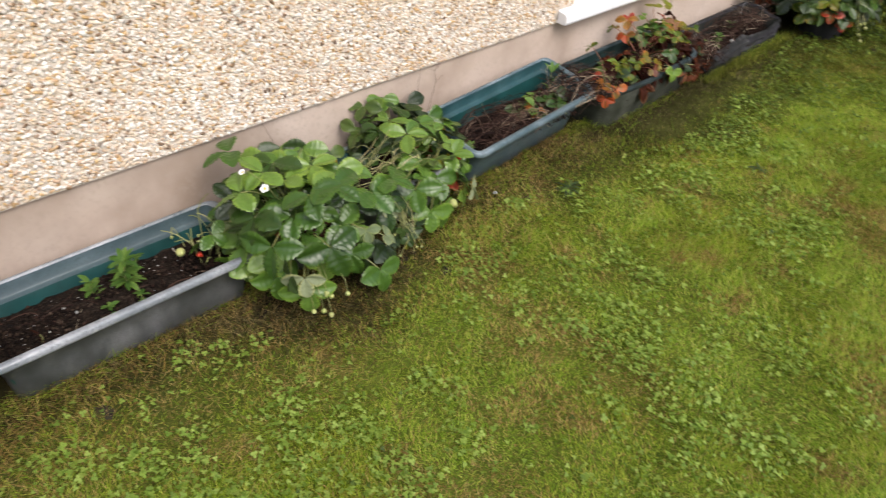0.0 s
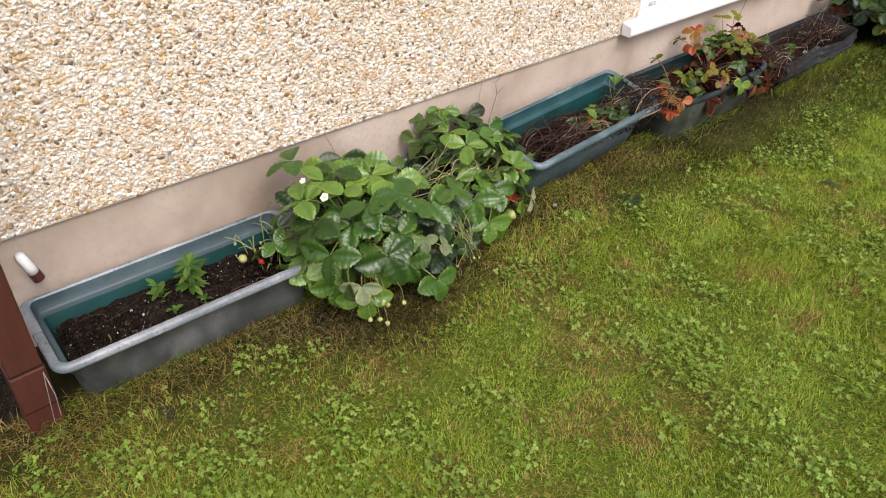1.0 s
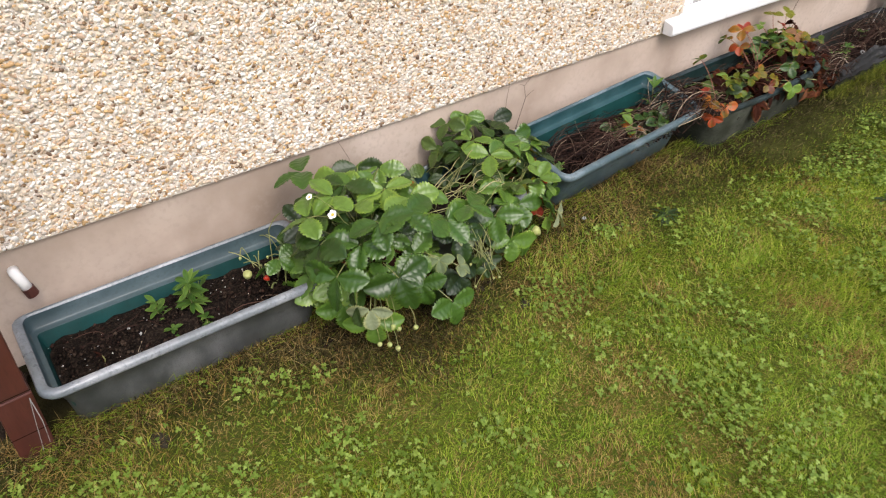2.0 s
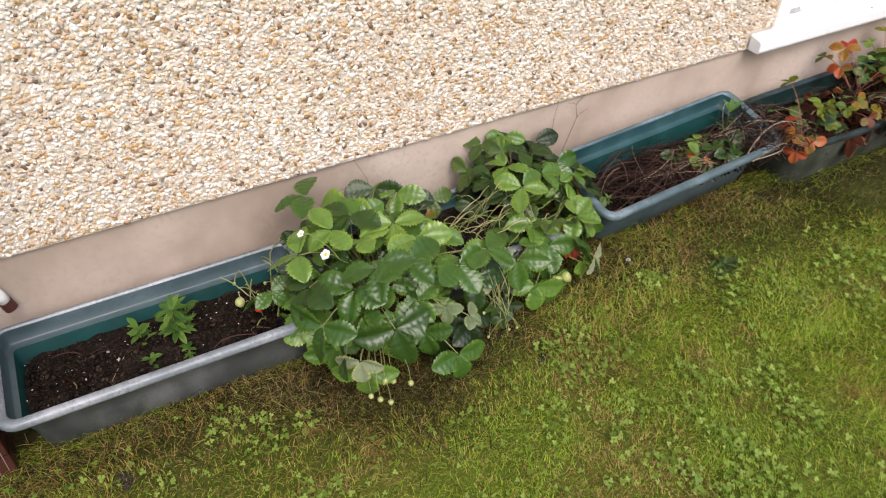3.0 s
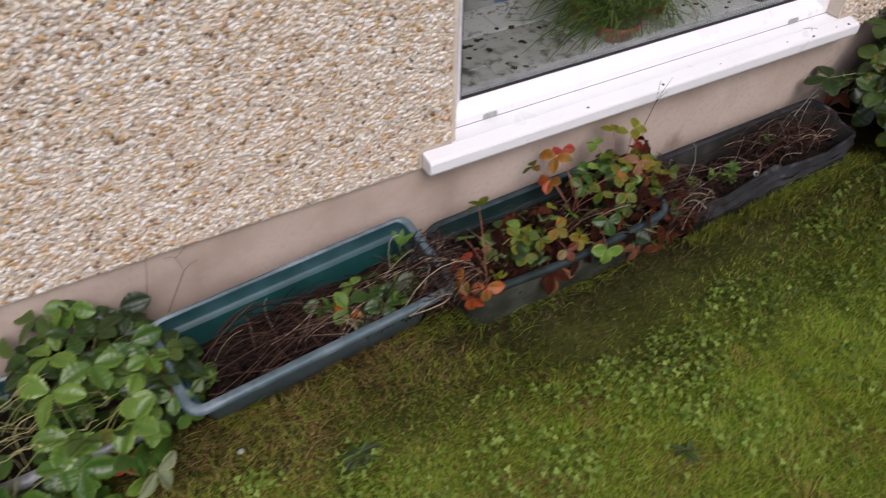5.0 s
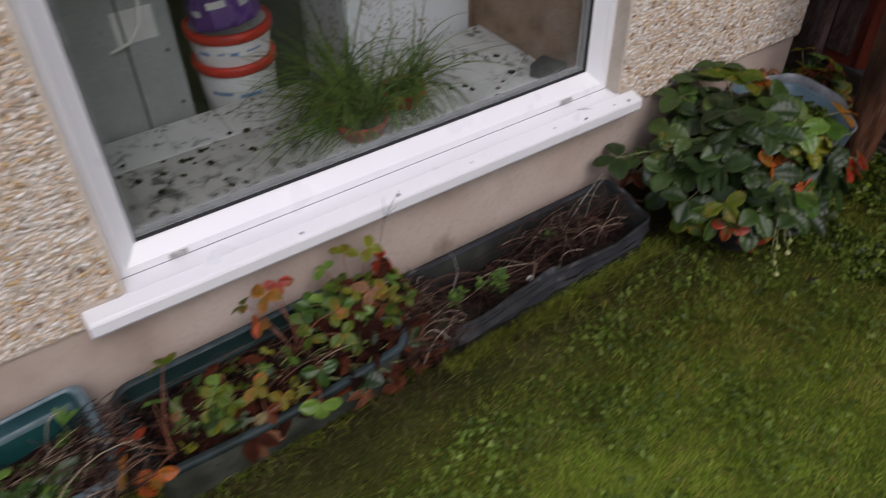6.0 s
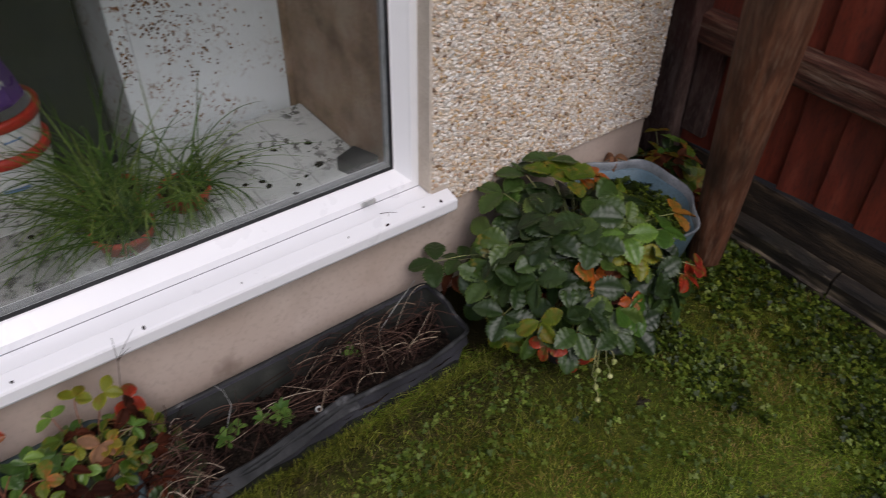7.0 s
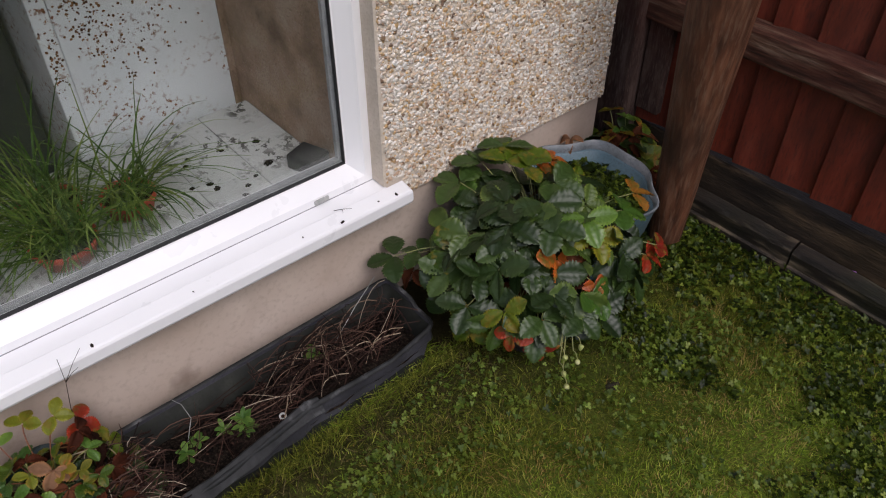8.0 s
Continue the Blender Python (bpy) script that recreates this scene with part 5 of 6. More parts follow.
# big bush in the round pot
DARKS = [(LEAF_DARK, 11), (LEAF, 1.0), (LEAF_LIME, 0.5), (LEAF_RED, 0.3)]
big = strawberry("bushy strawberry plant with dark glossy leaves, a few turned scarlet", (-1.65, 4.70, 0.2), 100, (0.26, 0.3, 0.225), -0.22, DARKS, 53, (0.88, 1.2), (-0.06, 0.0), inner=0.35)
for at, heading, droop, size, material in (((-0.2, 0.1, 0.24), 120, 5, 1.1, LEAF_LIME), ((-0.13, 0.05, 0.26), 60, 0, 0.9, LEAF_LIME), ((-0.22, 0.16, 0.21), 140, 10, 0.8, LEAF_RED), ((-0.14, 0.17, 0.22), 70, 15, 0.8, LEAF_RED), ((0.09, 0.29, 0.17), 60, 20, 0.9, LEAF_RED), ((0.22, 0.27, 0.06), 45, 40, 0.7, LEAF_RED),
                                           ((0.2, -0.14, -0.03), 340, 60, 0.9, LEAF_RED), ((0.15, -0.26, -0.02), 290, 60, 0.7, LEAF_RED), ((0.21, 0.0, 0.06), 350, 50, 0.55, LEAF_RED), ((0.2, 0.22, 0.03), 40, 50, 1.1, LEAF_DARK), ((0.12, 0.2, 0.17), 50, 20, 1.1, LEAF), ((-0.27, -0.35, 0.04), 240, 15, 1.15, LEAF_DARK), ((-0.25, -0.27, 0.02), 200, 10, 0.9, LEAF_DARK), ((-0.24, -0.3, -0.03), 260, 30, 0.7, LEAF_DEAD), ((-0.26, -0.1, 0.2), 200, 5, 1.25, LEAF_DARK), ((-0.27, 0.0, 0.22), 160, 5, 1.25, LEAF_DARK), ((-0.2, 0.03, 0.25), 110, 5, 1.0, LEAF_LIME), ((-0.16, 0.13, 0.23), 60, 10, 0.8, LEAF_RED), ((-0.26, 0.08, 0.25), 140, 5, 1.0, LEAF_DARK), ((0.22, 0.22, 0.05), 30, 40, 0.8, LEAF_RED), ((0.2, -0.2, -0.07), 320, 70, 0.6, LEAF_RED), ((0.02, -0.03, 0.25), 330, 12, 1.25, LEAF_DARK), ((-0.06, -0.1, 0.24), 250, 14, 1.25, LEAF_DARK), ((0.08, -0.05, 0.22), 300, 25, 1.2, LEAF_DARK), ((0.0, -0.14, 0.22), 280, 25, 1.2, LEAF_DARK), ((-0.03, 0.06, 0.25), 20, 10, 1.2, LEAF_DARK), ((0.1, 0.06, 0.2), 340, 25, 1.2, LEAF), ((-0.24, -0.22, -0.02), 230, 20, 0.6, LEAF_DEAD)):
    put_leaf(big, Vector((0, 0, 0)), Vector(at), heading, droop, 0, size, material, random.Random(int(heading + 10 * size)))
for k, (x, y, z) in enumerate(((0.287, -0.19, -0.05), (0.31, -0.16, -0.07), (0.3, -0.2, -0.1), (0.285, -0.12, -0.06), (0.325, -0.21, -0.125))):
    runner(big, [Vector((0.05, 0, 0.02)), Vector((0.2, -0.1, 0.06)), Vector((x - 0.02, y, z + 0.03)), Vector((x, y, z + 0.006))], 0.0015)
    berry(big, (x, y, z), 0.016, UNRIPE)
sparse("strawberry plant with yellow-green and brown leaves in the corner", (-1.90, 5.40, 0.0),
       ((-1.985, 5.40, 0.30, 120, 10, 0.8, LEAF_TURNING), (-1.93, 5.42, 0.29, 80, 10, 0.75, LEAF), (-1.86, 5.41, 0.29, 60, 20, 0.8, LEAF_TURNING), (-1.81, 5.38, 0.28, 30, 30, 0.8, LEAF_LIME), (-1.96, 5.16, 0.29, 300, 10, 0.7, LEAF_DEAD), (-1.9, 5.36, 0.27, 0, 30, 0.7, LEAF), (-1.84, 5.33, 0.25, 0, 40, 0.7, LEAF_DARK)), 9, STEM)
strawberry("strawberry plant with yellow, red and green leaves behind the blue tub", (-1.875, 5.36, 0.14), 22, (0.13, 0.07, 0.14), 0.1, [(LEAF_TURNING, 3), (LEAF_LIME, 3), (LEAF_DARK, 3), (LEAF_RED, 0.8), (LEAF_DEAD, 1.2)], 81, (0.7, 1.05))


# ---- dead stems ----
def dead_stems(label, centre, half, level, count, seed, lengths=(0.1, 0.28), up=0.05):
    """A litter of dry stalks, bowed and crossed."""
    rnd = random.Random(seed)
    bm = bmesh.new()
    for k in range(count):
        x, y = centre[0] + rnd.uniform(-half[0], half[0]), centre[1] + rnd.gauss(0, half[1] * 0.5)
        y = max(centre[1] - half[1], min(centre[1] + half[1], y))
        turn = rnd.gauss(math.pi / 2, 1.0)
        length = rnd.uniform(*lengths)
        way = Vector((math.cos(turn) * 0.7, math.sin(turn), 0)) * length / 2
        z = level + rnd.uniform(0.0, up * 0.6)
        a, c = Vector((x, y, z)) - way, Vector((x, y, z + rnd.uniform(-0.01, up))) + way
        for p in (a, c):
            p.x = max(centre[0] - half[0] * 1.15, min(centre[0] + half[0] * 1.15, p.x))
            p.y = max(centre[1] - half[1] * 1.1, min(centre[1] + half[1] * 1.1, p.y))
        b = (a + c) / 2 + Vector((rnd.uniform(-0.05, 0.05), rnd.uniform(-0.05, 0.05), rnd.uniform(0, up * 1.3)))
        tube(bm, curve_points(a, b, c, 6), rnd.choice([rnd.uniform(0.0006, 0.0012), rnd.uniform(0.0008, 0.0019)]), 3)
    return tagged(link_mesh("dead_stems", bm, DRY_STEM), label, "plant litter", kind="stuff")


dead_stems("reddish brown dead stems lying on the soil of a trough", (-1.79, 2.24, 0), (0.09, 0.33), 0.12, 300, 5, (0.1, 0.32), 0.06)
dead_stems("pale dry grass stems over the trough's end", (-1.76, 2.54, 0), (0.11, 0.11), 0.165, 130, 6, (0.08, 0.24), 0.06)
dead_stems("pale dry stems draped over the end of the teal trough", (-1.75, 2.585, 0), (0.13, 0.05), 0.205, 100, 12, (0.06, 0.2), 0.04)
dead_stems("brown dead stems and leaf stalks on the soil", (-1.80, 3.02, 0), (0.09, 0.35), 0.16, 80, 7)
dead_stems("brown dead stems between two troughs", (-1.74, 3.42, 0), (0.13, 0.1), 0.11, 240, 8, (0.06, 0.24), 0.08)
dead_stems("tangled dry stems heaped in the black trough", (-1.82, 4.05, 0), (0.08, 0.22), 0.08, 170, 9, (0.08, 0.26), 0.08)
dead_stems("dry stems on the soil of the black trough", (-1.81, 3.75, 0), (0.09, 0.3), 0.07, 90, 10, (0.08, 0.25), 0.04)
dead_stems("a few dry stems on bare soil", (-1.80, 0.6, 0), (0.09, 0.3), 0.118, 26, 11, (0.04, 0.12), 0.02)


def stalk(label, points, radius=0.0012, forks=(), material=DRY_STEM):
    dry = thing("dry_stalk", label, "dead stem", pose(*points[0]), "dry standing stalks")
    origin = Vector(points[0])
    local = [Vector(p) - origin for p in points]
    line = []
    for a, b in zip(local, local[1:]):
        line += [a.lerp(b, k / 3) for k in range(3)]
    part("stem", tube(bmesh.new(), line + [local[-1]], radius, 4, 0.5), material, dry)
    for a, b in forks:
        part("fork", tube(bmesh.new(), [Vector(a) - origin, (Vector(a) + Vector(b)) / 2 - origin + Vector((0, 0, 0.004)), Vector(b) - origin], radius * 0.7, 4, 0.5), material, dry)


stalk("thin forked dry seed stalk in front of the sill", ((-1.88, 3.40, 0.17), (-1.90, 3.40, 0.33), (-1.885, 3.415, 0.43), (-1.89, 3.42, 0.5)), 0.0012, (((-1.885, 3.415, 0.43), (-1.89, 3.47, 0.5)), ((-1.885, 3.415, 0.43), (-1.88, 3.45, 0.46))))
stalk("pale bowed grass stalk in the black trough", ((-1.83, 3.60, 0.09), (-1.845, 3.63, 0.15), (-1.85, 3.62, 0.21), (-1.86, 3.60, 0.24)), material=CAP)
stalk("pale dry stalk leaning over the black trough", ((-1.86, 4.08, 0.1), (-1.88, 4.17, 0.17), (-1.885, 4.25, 0.24)), 0.0015, material=CAP)
stalk("pale frayed string hanging from the painted post", ((-1.648, 0.127, 0.2), (-1.632, 0.132, 0.13), (-1.638, 0.127, 0.05)), 0.0012, (((-1.648, 0.127, 0.2), (-1.63, 0.107, 0.04)),), CAP)
stalk("dry grass stalk beside the wall", ((-1.97, 1.21, 0.2), (-1.988, 1.195, 0.31), (-1.985, 1.16, 0.385)), 0.0008)
stalk("dry grass stalk beside the wall", ((-1.95, 1.80, 0.22), (-1.985, 1.84, 0.33), (-1.985, 1.85, 0.39)), 0.0008)
stalk("broken dry twig lying on the white sill", ((-1.995, 4.205, 0.4415), (-1.985, 4.225, 0.443), (-1.972, 4.25, 0.4405)), 0.0012, (((-1.985, 4.225, 0.443), (-1.97, 4.22, 0.4405)),))
stalk("dry curled stalk beside the wall", ((-1.95, 1.86, 0.22), (-1.985, 1.93, 0.31), (-1.985, 1.92, 0.36), (-1.985, 1.95, 0.385)), 0.0009, (((-1.985, 1.93, 0.31), (-1.985, 1.97, 0.33)), ((-1.985, 1.92, 0.36), (-1.985, 1.89, 0.37))))


# ---- lawn ----
rng = np.random.RandomState(21)


def scatter(count, x0, x1, y0, y1):
    return rng.uniform(x0, x1, count), rng.uniform(y0, y1, count)


def lawn_edge(y):
    """Where the lawn begins beside the planters."""
    return -1.735 + 0.02 * np.sin(y * 7) + 0.012 * np.sin(y * 19)


X1, Y0 = 0.5, -0.8
gx, gy = scatter(820000, -1.78, X1, Y0, LAWN_Y - 0.01)
outside = np.maximum(0.75 * (1.14 * gx + 1.4 - gy), gx - np.where(gy < 3.2, 0.1 - np.clip(gy - 1.6, 0, 9) * 0.28, -0.33))
wide = rng.rand(len(gx)) < np.exp(-np.maximum(outside, 0) / 0.2)
gx, gy = gx[wide], gy[wide]
near = gx - lawn_edge(gy)
# shade_y widens the dark strip where plants and trough shade the lawn
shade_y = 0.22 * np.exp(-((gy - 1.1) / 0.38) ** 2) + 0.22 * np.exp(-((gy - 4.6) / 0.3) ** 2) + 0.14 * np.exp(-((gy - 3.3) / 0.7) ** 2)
worn_shade = np.clip(1.0 - np.maximum(near - shade_y, 0) / (0.26 + 0.36 * wander(gx, gy, 0.5, 3)), 0, 1) * (0.35 + 0.9 * wander(gx, gy, 0.22, 4))
patchy = np.clip((wander(gx, gy, 0.34, 5) * 0.45 + wander(gx, gy, 0.09, 6) * 0.55 - 0.53) * 6, 0, 1)
lush = np.clip((wander(gx, gy, 0.42, 8) - 0.45) * 4, 0, 1)
# shade of the mossy trough and of the pot, painted with dark dead blades
trough_shade = 0.55 * np.exp(-((gy - 3.1) / 0.8) ** 2) * np.clip(1.3 - near / 0.32, 0, 1)
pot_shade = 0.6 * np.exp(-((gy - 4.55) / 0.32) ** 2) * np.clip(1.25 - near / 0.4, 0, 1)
dry = rng.rand(len(gx)) < np.clip(0.13 + 0.6 * patchy + 0.6 * worn_shade + trough_shade + pot_shade, 0, 0.9) * np.clip(1.0 - (gy - 2.8) * 0.45, 0.4, 1.0)
rot_shade = rng.rand(len(gx)) * (0.25 + 1.1 * np.clip(worn_shade * 1.5, 0, 1)) * np.clip(0.7 + (gy - 1.5) * 0.35, 0.6, 1.3) + 0.3 * np.clip((gy - 2.3) * 2, 0, 1) + 0.9 * trough_shade + pot_shade
# darker blades for moss, and for weaker light by planters and fence
moss_shade = rng.rand(len(gx)) < np.clip((gy - 2.75 - 2.1 * np.clip((gx + 1.35) / 0.6, 0, 1)) / 1.5 + (wander(gx, gy, 0.5, 10) - 0.5) * 0.6, 0.03 + 0.25 * worn_shade + 0.85 * np.exp(-((gy - 0.6) / 0.7) ** 2) * np.clip(1.15 - near / 0.75, 0, 1) + 0.85 * np.exp(-((gy - 3.4) / 0.9) ** 2) * np.clip(1.15 - near / 0.5, 0, 1), 0.92)
there = ~((gx < -1.56) & (gy < 0.03)) & (near > 0) & (rng.rand(len(gx)) < 1.0 - 0.6 * np.clip(worn_shade * 1.3, 0, 1))
for name, chosen, material, label in (("grass", there & ~dry & ~moss_shade, GRASS, "short mown green grass"), ("mossy_grass", there & ~dry & moss_shade, MOSSY_SHADE, "mossy grass, coloured darker where the lawn is shaded"), ("dead_grass", there & dry & (rot_shade < 0.62), STRAW, "dry straw-coloured blades in the lawn"), ("rotted_grass", there & dry & (rot_shade >= 0.62), ROTTED_SHADE, "dead blades beside the planters, coloured dark for shade")):
    x, y, l = gx[chosen], gy[chosen], lush[chosen]
    k = len(x)
    ob = ribbons(name, np.stack([x, y, np.full(k, -0.002)], 1), 6.28 * 1.5 * wander(x, y, 0.16, 15) + rng.normal(0, 1.3, k), np.abs(rng.normal(0.75, 0.4, k)), rng.uniform(0.014, 0.04, k) * (0.75 + 0.6 * l),
                 rng.uniform(0.0011, 0.0022, k), rng.uniform(0.2, 1.3, k), 2, material)
    tagged(ob, label, "grass", kind="stuff")

# longer uncut blades against the planters
k = 5200
y = rng.uniform(-0.2, 4.35, k)
x = lawn_edge(y) + np.abs(rng.normal(0, 0.05, k)) - 0.01
chosen = wander(x, y, 0.12, 9) > 0.42
x, y = x[chosen], y[chosen]
k = len(x)
tagged(ribbons("long_grass", np.stack([x, y, np.zeros(k)], 1), rng.uniform(-1.4, 1.4, k), rng.uniform(0.1, 0.9, k), rng.uniform(0.03, 0.075, k), rng.uniform(0.0016, 0.003, k), rng.uniform(0.3, 1.3, k), 3, GRASS),
       "longer uncut grass along the planters", "grass", kind="stuff")
k = 2600
y = rng.uniform(3.45, 4.42, k)
x = -1.675 + 0.03 * (3.9 - y) + np.abs(rng.normal(0, 0.03, k))
tagged(ribbons("long_grass", np.stack([x, y, np.zeros(k)], 1), rng.uniform(0, 6.28, k), rng.uniform(0.1, 0.8, k), rng.uniform(0.025, 0.06, k), rng.uniform(0.0014, 0.0026, k), rng.uniform(0.3, 1.2, k), 3, MOSSY_SHADE),
       "longer mossy grass against the black trough", "grass", kind="stuff")
k = 3200
y = rng.uniform(-0.2, 2.5, k)
x = lawn_edge(y) + np.abs(rng.normal(0, 0.1, k)) * (0.4 + 1.2 * wander(y * 0, y, 0.3, 19))
tagged(ribbons("dead_grass", np.stack([x, y, np.full(k, 0.003)], 1), rng.uniform(0, 6.28, k), rng.uniform(0.7, 1.4, k), rng.uniform(0.03, 0.07, k), rng.uniform(0.0012, 0.002, k), rng.uniform(0.1, 0.5, k), 3, STRAW),
       "flattened dead grass along the planters", "grass", kind="stuff")
# flattened dead blades, thickest under the bushes, dark to paint the shade there
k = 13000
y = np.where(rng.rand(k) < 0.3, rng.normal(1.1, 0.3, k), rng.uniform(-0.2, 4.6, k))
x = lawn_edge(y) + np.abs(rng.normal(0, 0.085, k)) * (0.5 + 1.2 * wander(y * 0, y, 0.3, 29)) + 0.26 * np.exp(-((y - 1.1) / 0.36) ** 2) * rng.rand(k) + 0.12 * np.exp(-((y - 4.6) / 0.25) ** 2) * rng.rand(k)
tagged(ribbons("rotted_grass", np.stack([x, y, np.full(k, 0.004)], 1), rng.uniform(0, 6.28, k), rng.uniform(0.7, 1.4, k), rng.uniform(0.025, 0.06, k), rng.uniform(0.0014, 0.0026, k), rng.uniform(0.1, 0.5, k), 3, ROTTED_SHADE),
       "dead grass along the planters, its colour darkened for their shade", "grass", kind="stuff")

# clover through the lawn
cx, cy = scatter(154000, -1.72, X1, Y0, LAWN_Y)
dense = wander(cx, cy, 0.3, 12) * 0.45 + wander(cx, cy, 0.08, 13) * 0.55
chosen = (rng.rand(len(cx)) < np.clip((dense - 0.44) * 2.6, 0.04, 0.6)) & (cx - lawn_edge(cy) > 0.1 + 0.28 * np.exp(-((cy - 1.15) / 0.4) ** 2) + 0.24 * np.exp(-((cy - 2.9) / 1.0) ** 2))
cx, cy = cx[chosen], cy[chosen]
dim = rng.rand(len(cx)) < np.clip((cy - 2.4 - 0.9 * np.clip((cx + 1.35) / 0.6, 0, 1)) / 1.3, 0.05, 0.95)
for chosen, material, label in ((~dim, CLOVER, "small clover leaves in the lawn"), (dim, CLOVER_DARK, "clover leaves in the far lawn, in a shaded colour")):
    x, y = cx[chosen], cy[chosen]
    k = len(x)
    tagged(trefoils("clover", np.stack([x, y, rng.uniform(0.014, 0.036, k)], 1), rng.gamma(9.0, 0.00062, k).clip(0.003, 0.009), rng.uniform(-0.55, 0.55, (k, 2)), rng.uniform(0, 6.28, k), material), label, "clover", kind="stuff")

# creeping weeds round the log post and in the blue trough
cx, cy = scatter(40000, -1.98, -0.2, 3.7, 5.47)
thick = np.clip((cy - 4.72) * 1.5 + (wander(cx, cy, 0.2, 14) - 0.55) * 1.7 + (wander(cx, cy, 0.06, 44) - 0.5) * 0.9 + np.clip(cx + 1.35, 0, 0.5) * 0.25 - np.clip((-1.35 - cx) * 4, 0, 1) * np.clip((4.75 - cy) * 4, 0, 1), 0, 0.66)
chosen = rng.rand(len(cx)) < thick
cx, cy = cx[chosen], cy[chosen]
k = len(cx)
tagged(trefoils("creeping_weed", np.stack([cx, cy, rng.uniform(0.008, 0.03, k) + 0.025 * np.clip(cy - 4.8, 0, 1) * rng.rand(k)], 1), rng.uniform(0.005, 0.0115, k), rng.uniform(-0.6, 0.6, (k, 2)), rng.uniform(0, 6.28, k), CREEPER), "round-leaved creeping weed covering the corner", "weed", kind="stuff")
k = 2600
a, d = rng.uniform(0, 6.283, k), 0.198 * np.sqrt(rng.rand(k))
spot = np.stack([-1.762 + d * np.cos(a), 5.03 + d * np.sin(a), 0.195 + rng.uniform(0, 0.03, k) - 0.07 * d * np.cos(a)], 1)
tagged(trefoils("creeping_weed", spot, rng.uniform(0.006, 0.011, k), rng.uniform(-0.6, 0.6, (k, 2)), rng.uniform(0, 6.28, k), CREEPER), "small-leaved weed filling the faded blue tub", "weed", kind="stuff")

sprig("dandelion rosette flat in the lawn", (-1.45, 2.16, 0.006), 22, 0.06, 0.013, LEAF_DARK, 31, 10, layers=1, group="lawn weeds")
sprig("small rosette weed flat in the lawn", (-1.05, 2.9, 0.006), 16, 0.045, 0.012, LEAF_DARK, 32, 10, layers=1, group="lawn weeds")


def grains(name, label, centre, half, level, count, sizes, material, seed, slope=0.0):
    """Loose grains: small angular lumps strewn over a bed of soil."""
    g = np.random.RandomState(seed)
    x, y = g.uniform(-half[0], half[0], count), g.uniform(-half[1], half[1], count)
    r = g.uniform(sizes[0], sizes[1], count) * g.uniform(0.5, 1.0, count)
    tips = np.array([(1, 0, 0), (-1, 0, 0), (0, 1, 0), (0, -1, 0), (0, 0, 1), (0, 0, -1)], float)
    shape = tips[None] * g.uniform(0.5, 1.3, (count, 6, 1)) + g.uniform(-0.25, 0.25, (count, 6, 3))
    verts = shape * r[:, None, None] + np.stack([centre[0] + x, centre[1] + y, level + slope * x + 0.02 * (1 - np.abs(x) / half[0]) + g.uniform(-0.004, 0.006, count)], 1)[:, None, :]
    faces = np.array([(0, 2, 4), (2, 1, 4), (1, 3, 4), (3, 0, 4), (2, 0, 5), (1, 2, 5), (3, 1, 5), (0, 3, 5)])
    tris = (faces[None] + (np.arange(count) * 6)[:, None, None]).reshape(-1, 3)
    return tagged(quick(name, verts.reshape(-1, 3), tris, material), label, "soil", kind="stuff")


grains("soil_crumbs", "dark crumbs of potting soil in a trough", (-1.80, 0.54), (0.1, 0.33), 0.112, 2600, (0.002, 0.009), CRUMBS, 41)
grains("perlite", "white perlite grains in the potting soil", (-1.80, 0.5), (0.1, 0.3), 0.119, 70, (0.0012, 0.0032), PERLITE, 42)
grains("soil_crumbs", "dark crumbs of soil under dead stems", (-1.80, 2.19), (0.085, 0.33), 0.105, 1500, (0.002, 0.008), CRUMBS, 43)
grains("soil_crumbs", "damp crumbs of soil in the black trough", (-1.82, 3.88), (0.075, 0.38), 0.05, 1800, (0.002, 0.008), CRUMBS, 44)
grains("soil_crumbs", "dark soil and leaf mould in the mossy trough", (-1.81, 3.0), (0.095, 0.34), 0.15, 1500, (0.003, 0.01), CRUMBS, 45)

grains("leaf_mould", "dead bits and fibres on bare potting soil", (-1.80, 0.55), (0.11, 0.34), 0.116, 160, (0.003, 0.01), LITTER, 58)
grains("leaf_mould", "brown rotted leaf scraps under dead stems", (-1.80, 2.2), (0.085, 0.33), 0.112, 420, (0.004, 0.014), LITTER, 53)
grains("leaf_mould", "brown rotted leaf scraps in the mossy trough", (-1.80, 3.0), (0.1, 0.36), 0.158, 520, (0.005, 0.016), LITTER, 54)
grains("leaf_mould", "brown rotted leaf scraps in the black trough", (-1.83, 3.95), (0.07, 0.34), 0.06, 620, (0.004, 0.014), LITTER, 55)
grains("leaf_mould", "dark dead leaves and soil under the strawberry plants", (-1.60, 1.15), (0.11, 0.3), -0.012, 700, (0.004, 0.016), LITTER, 56)

# bare soil casts in the lawn, and small litter
def clump(name, label, at, size, material, seed, category):
    bm = bmesh.new()
    bmesh.ops.create_icosphere(bm, subdivisions=3, radius=1)
    for v in bm.verts:
        v.co *= 1 + 0.5 * noise.noise(v.co * 1.7 + Vector((seed, 0, 0))) + 0.25 * noise.noise(v.co * 5 + Vector((seed, 0, 0)))
        v.co = Vector((v.co.x * size[0], v.co.y * size[1], max(-0.3, v.co.z) * size[2]))
    ob = tagged(link_mesh(name, bm, material), label, category)
    ob.matrix_basis = pose(*at, 0, 0, seed * 40)
    return ob


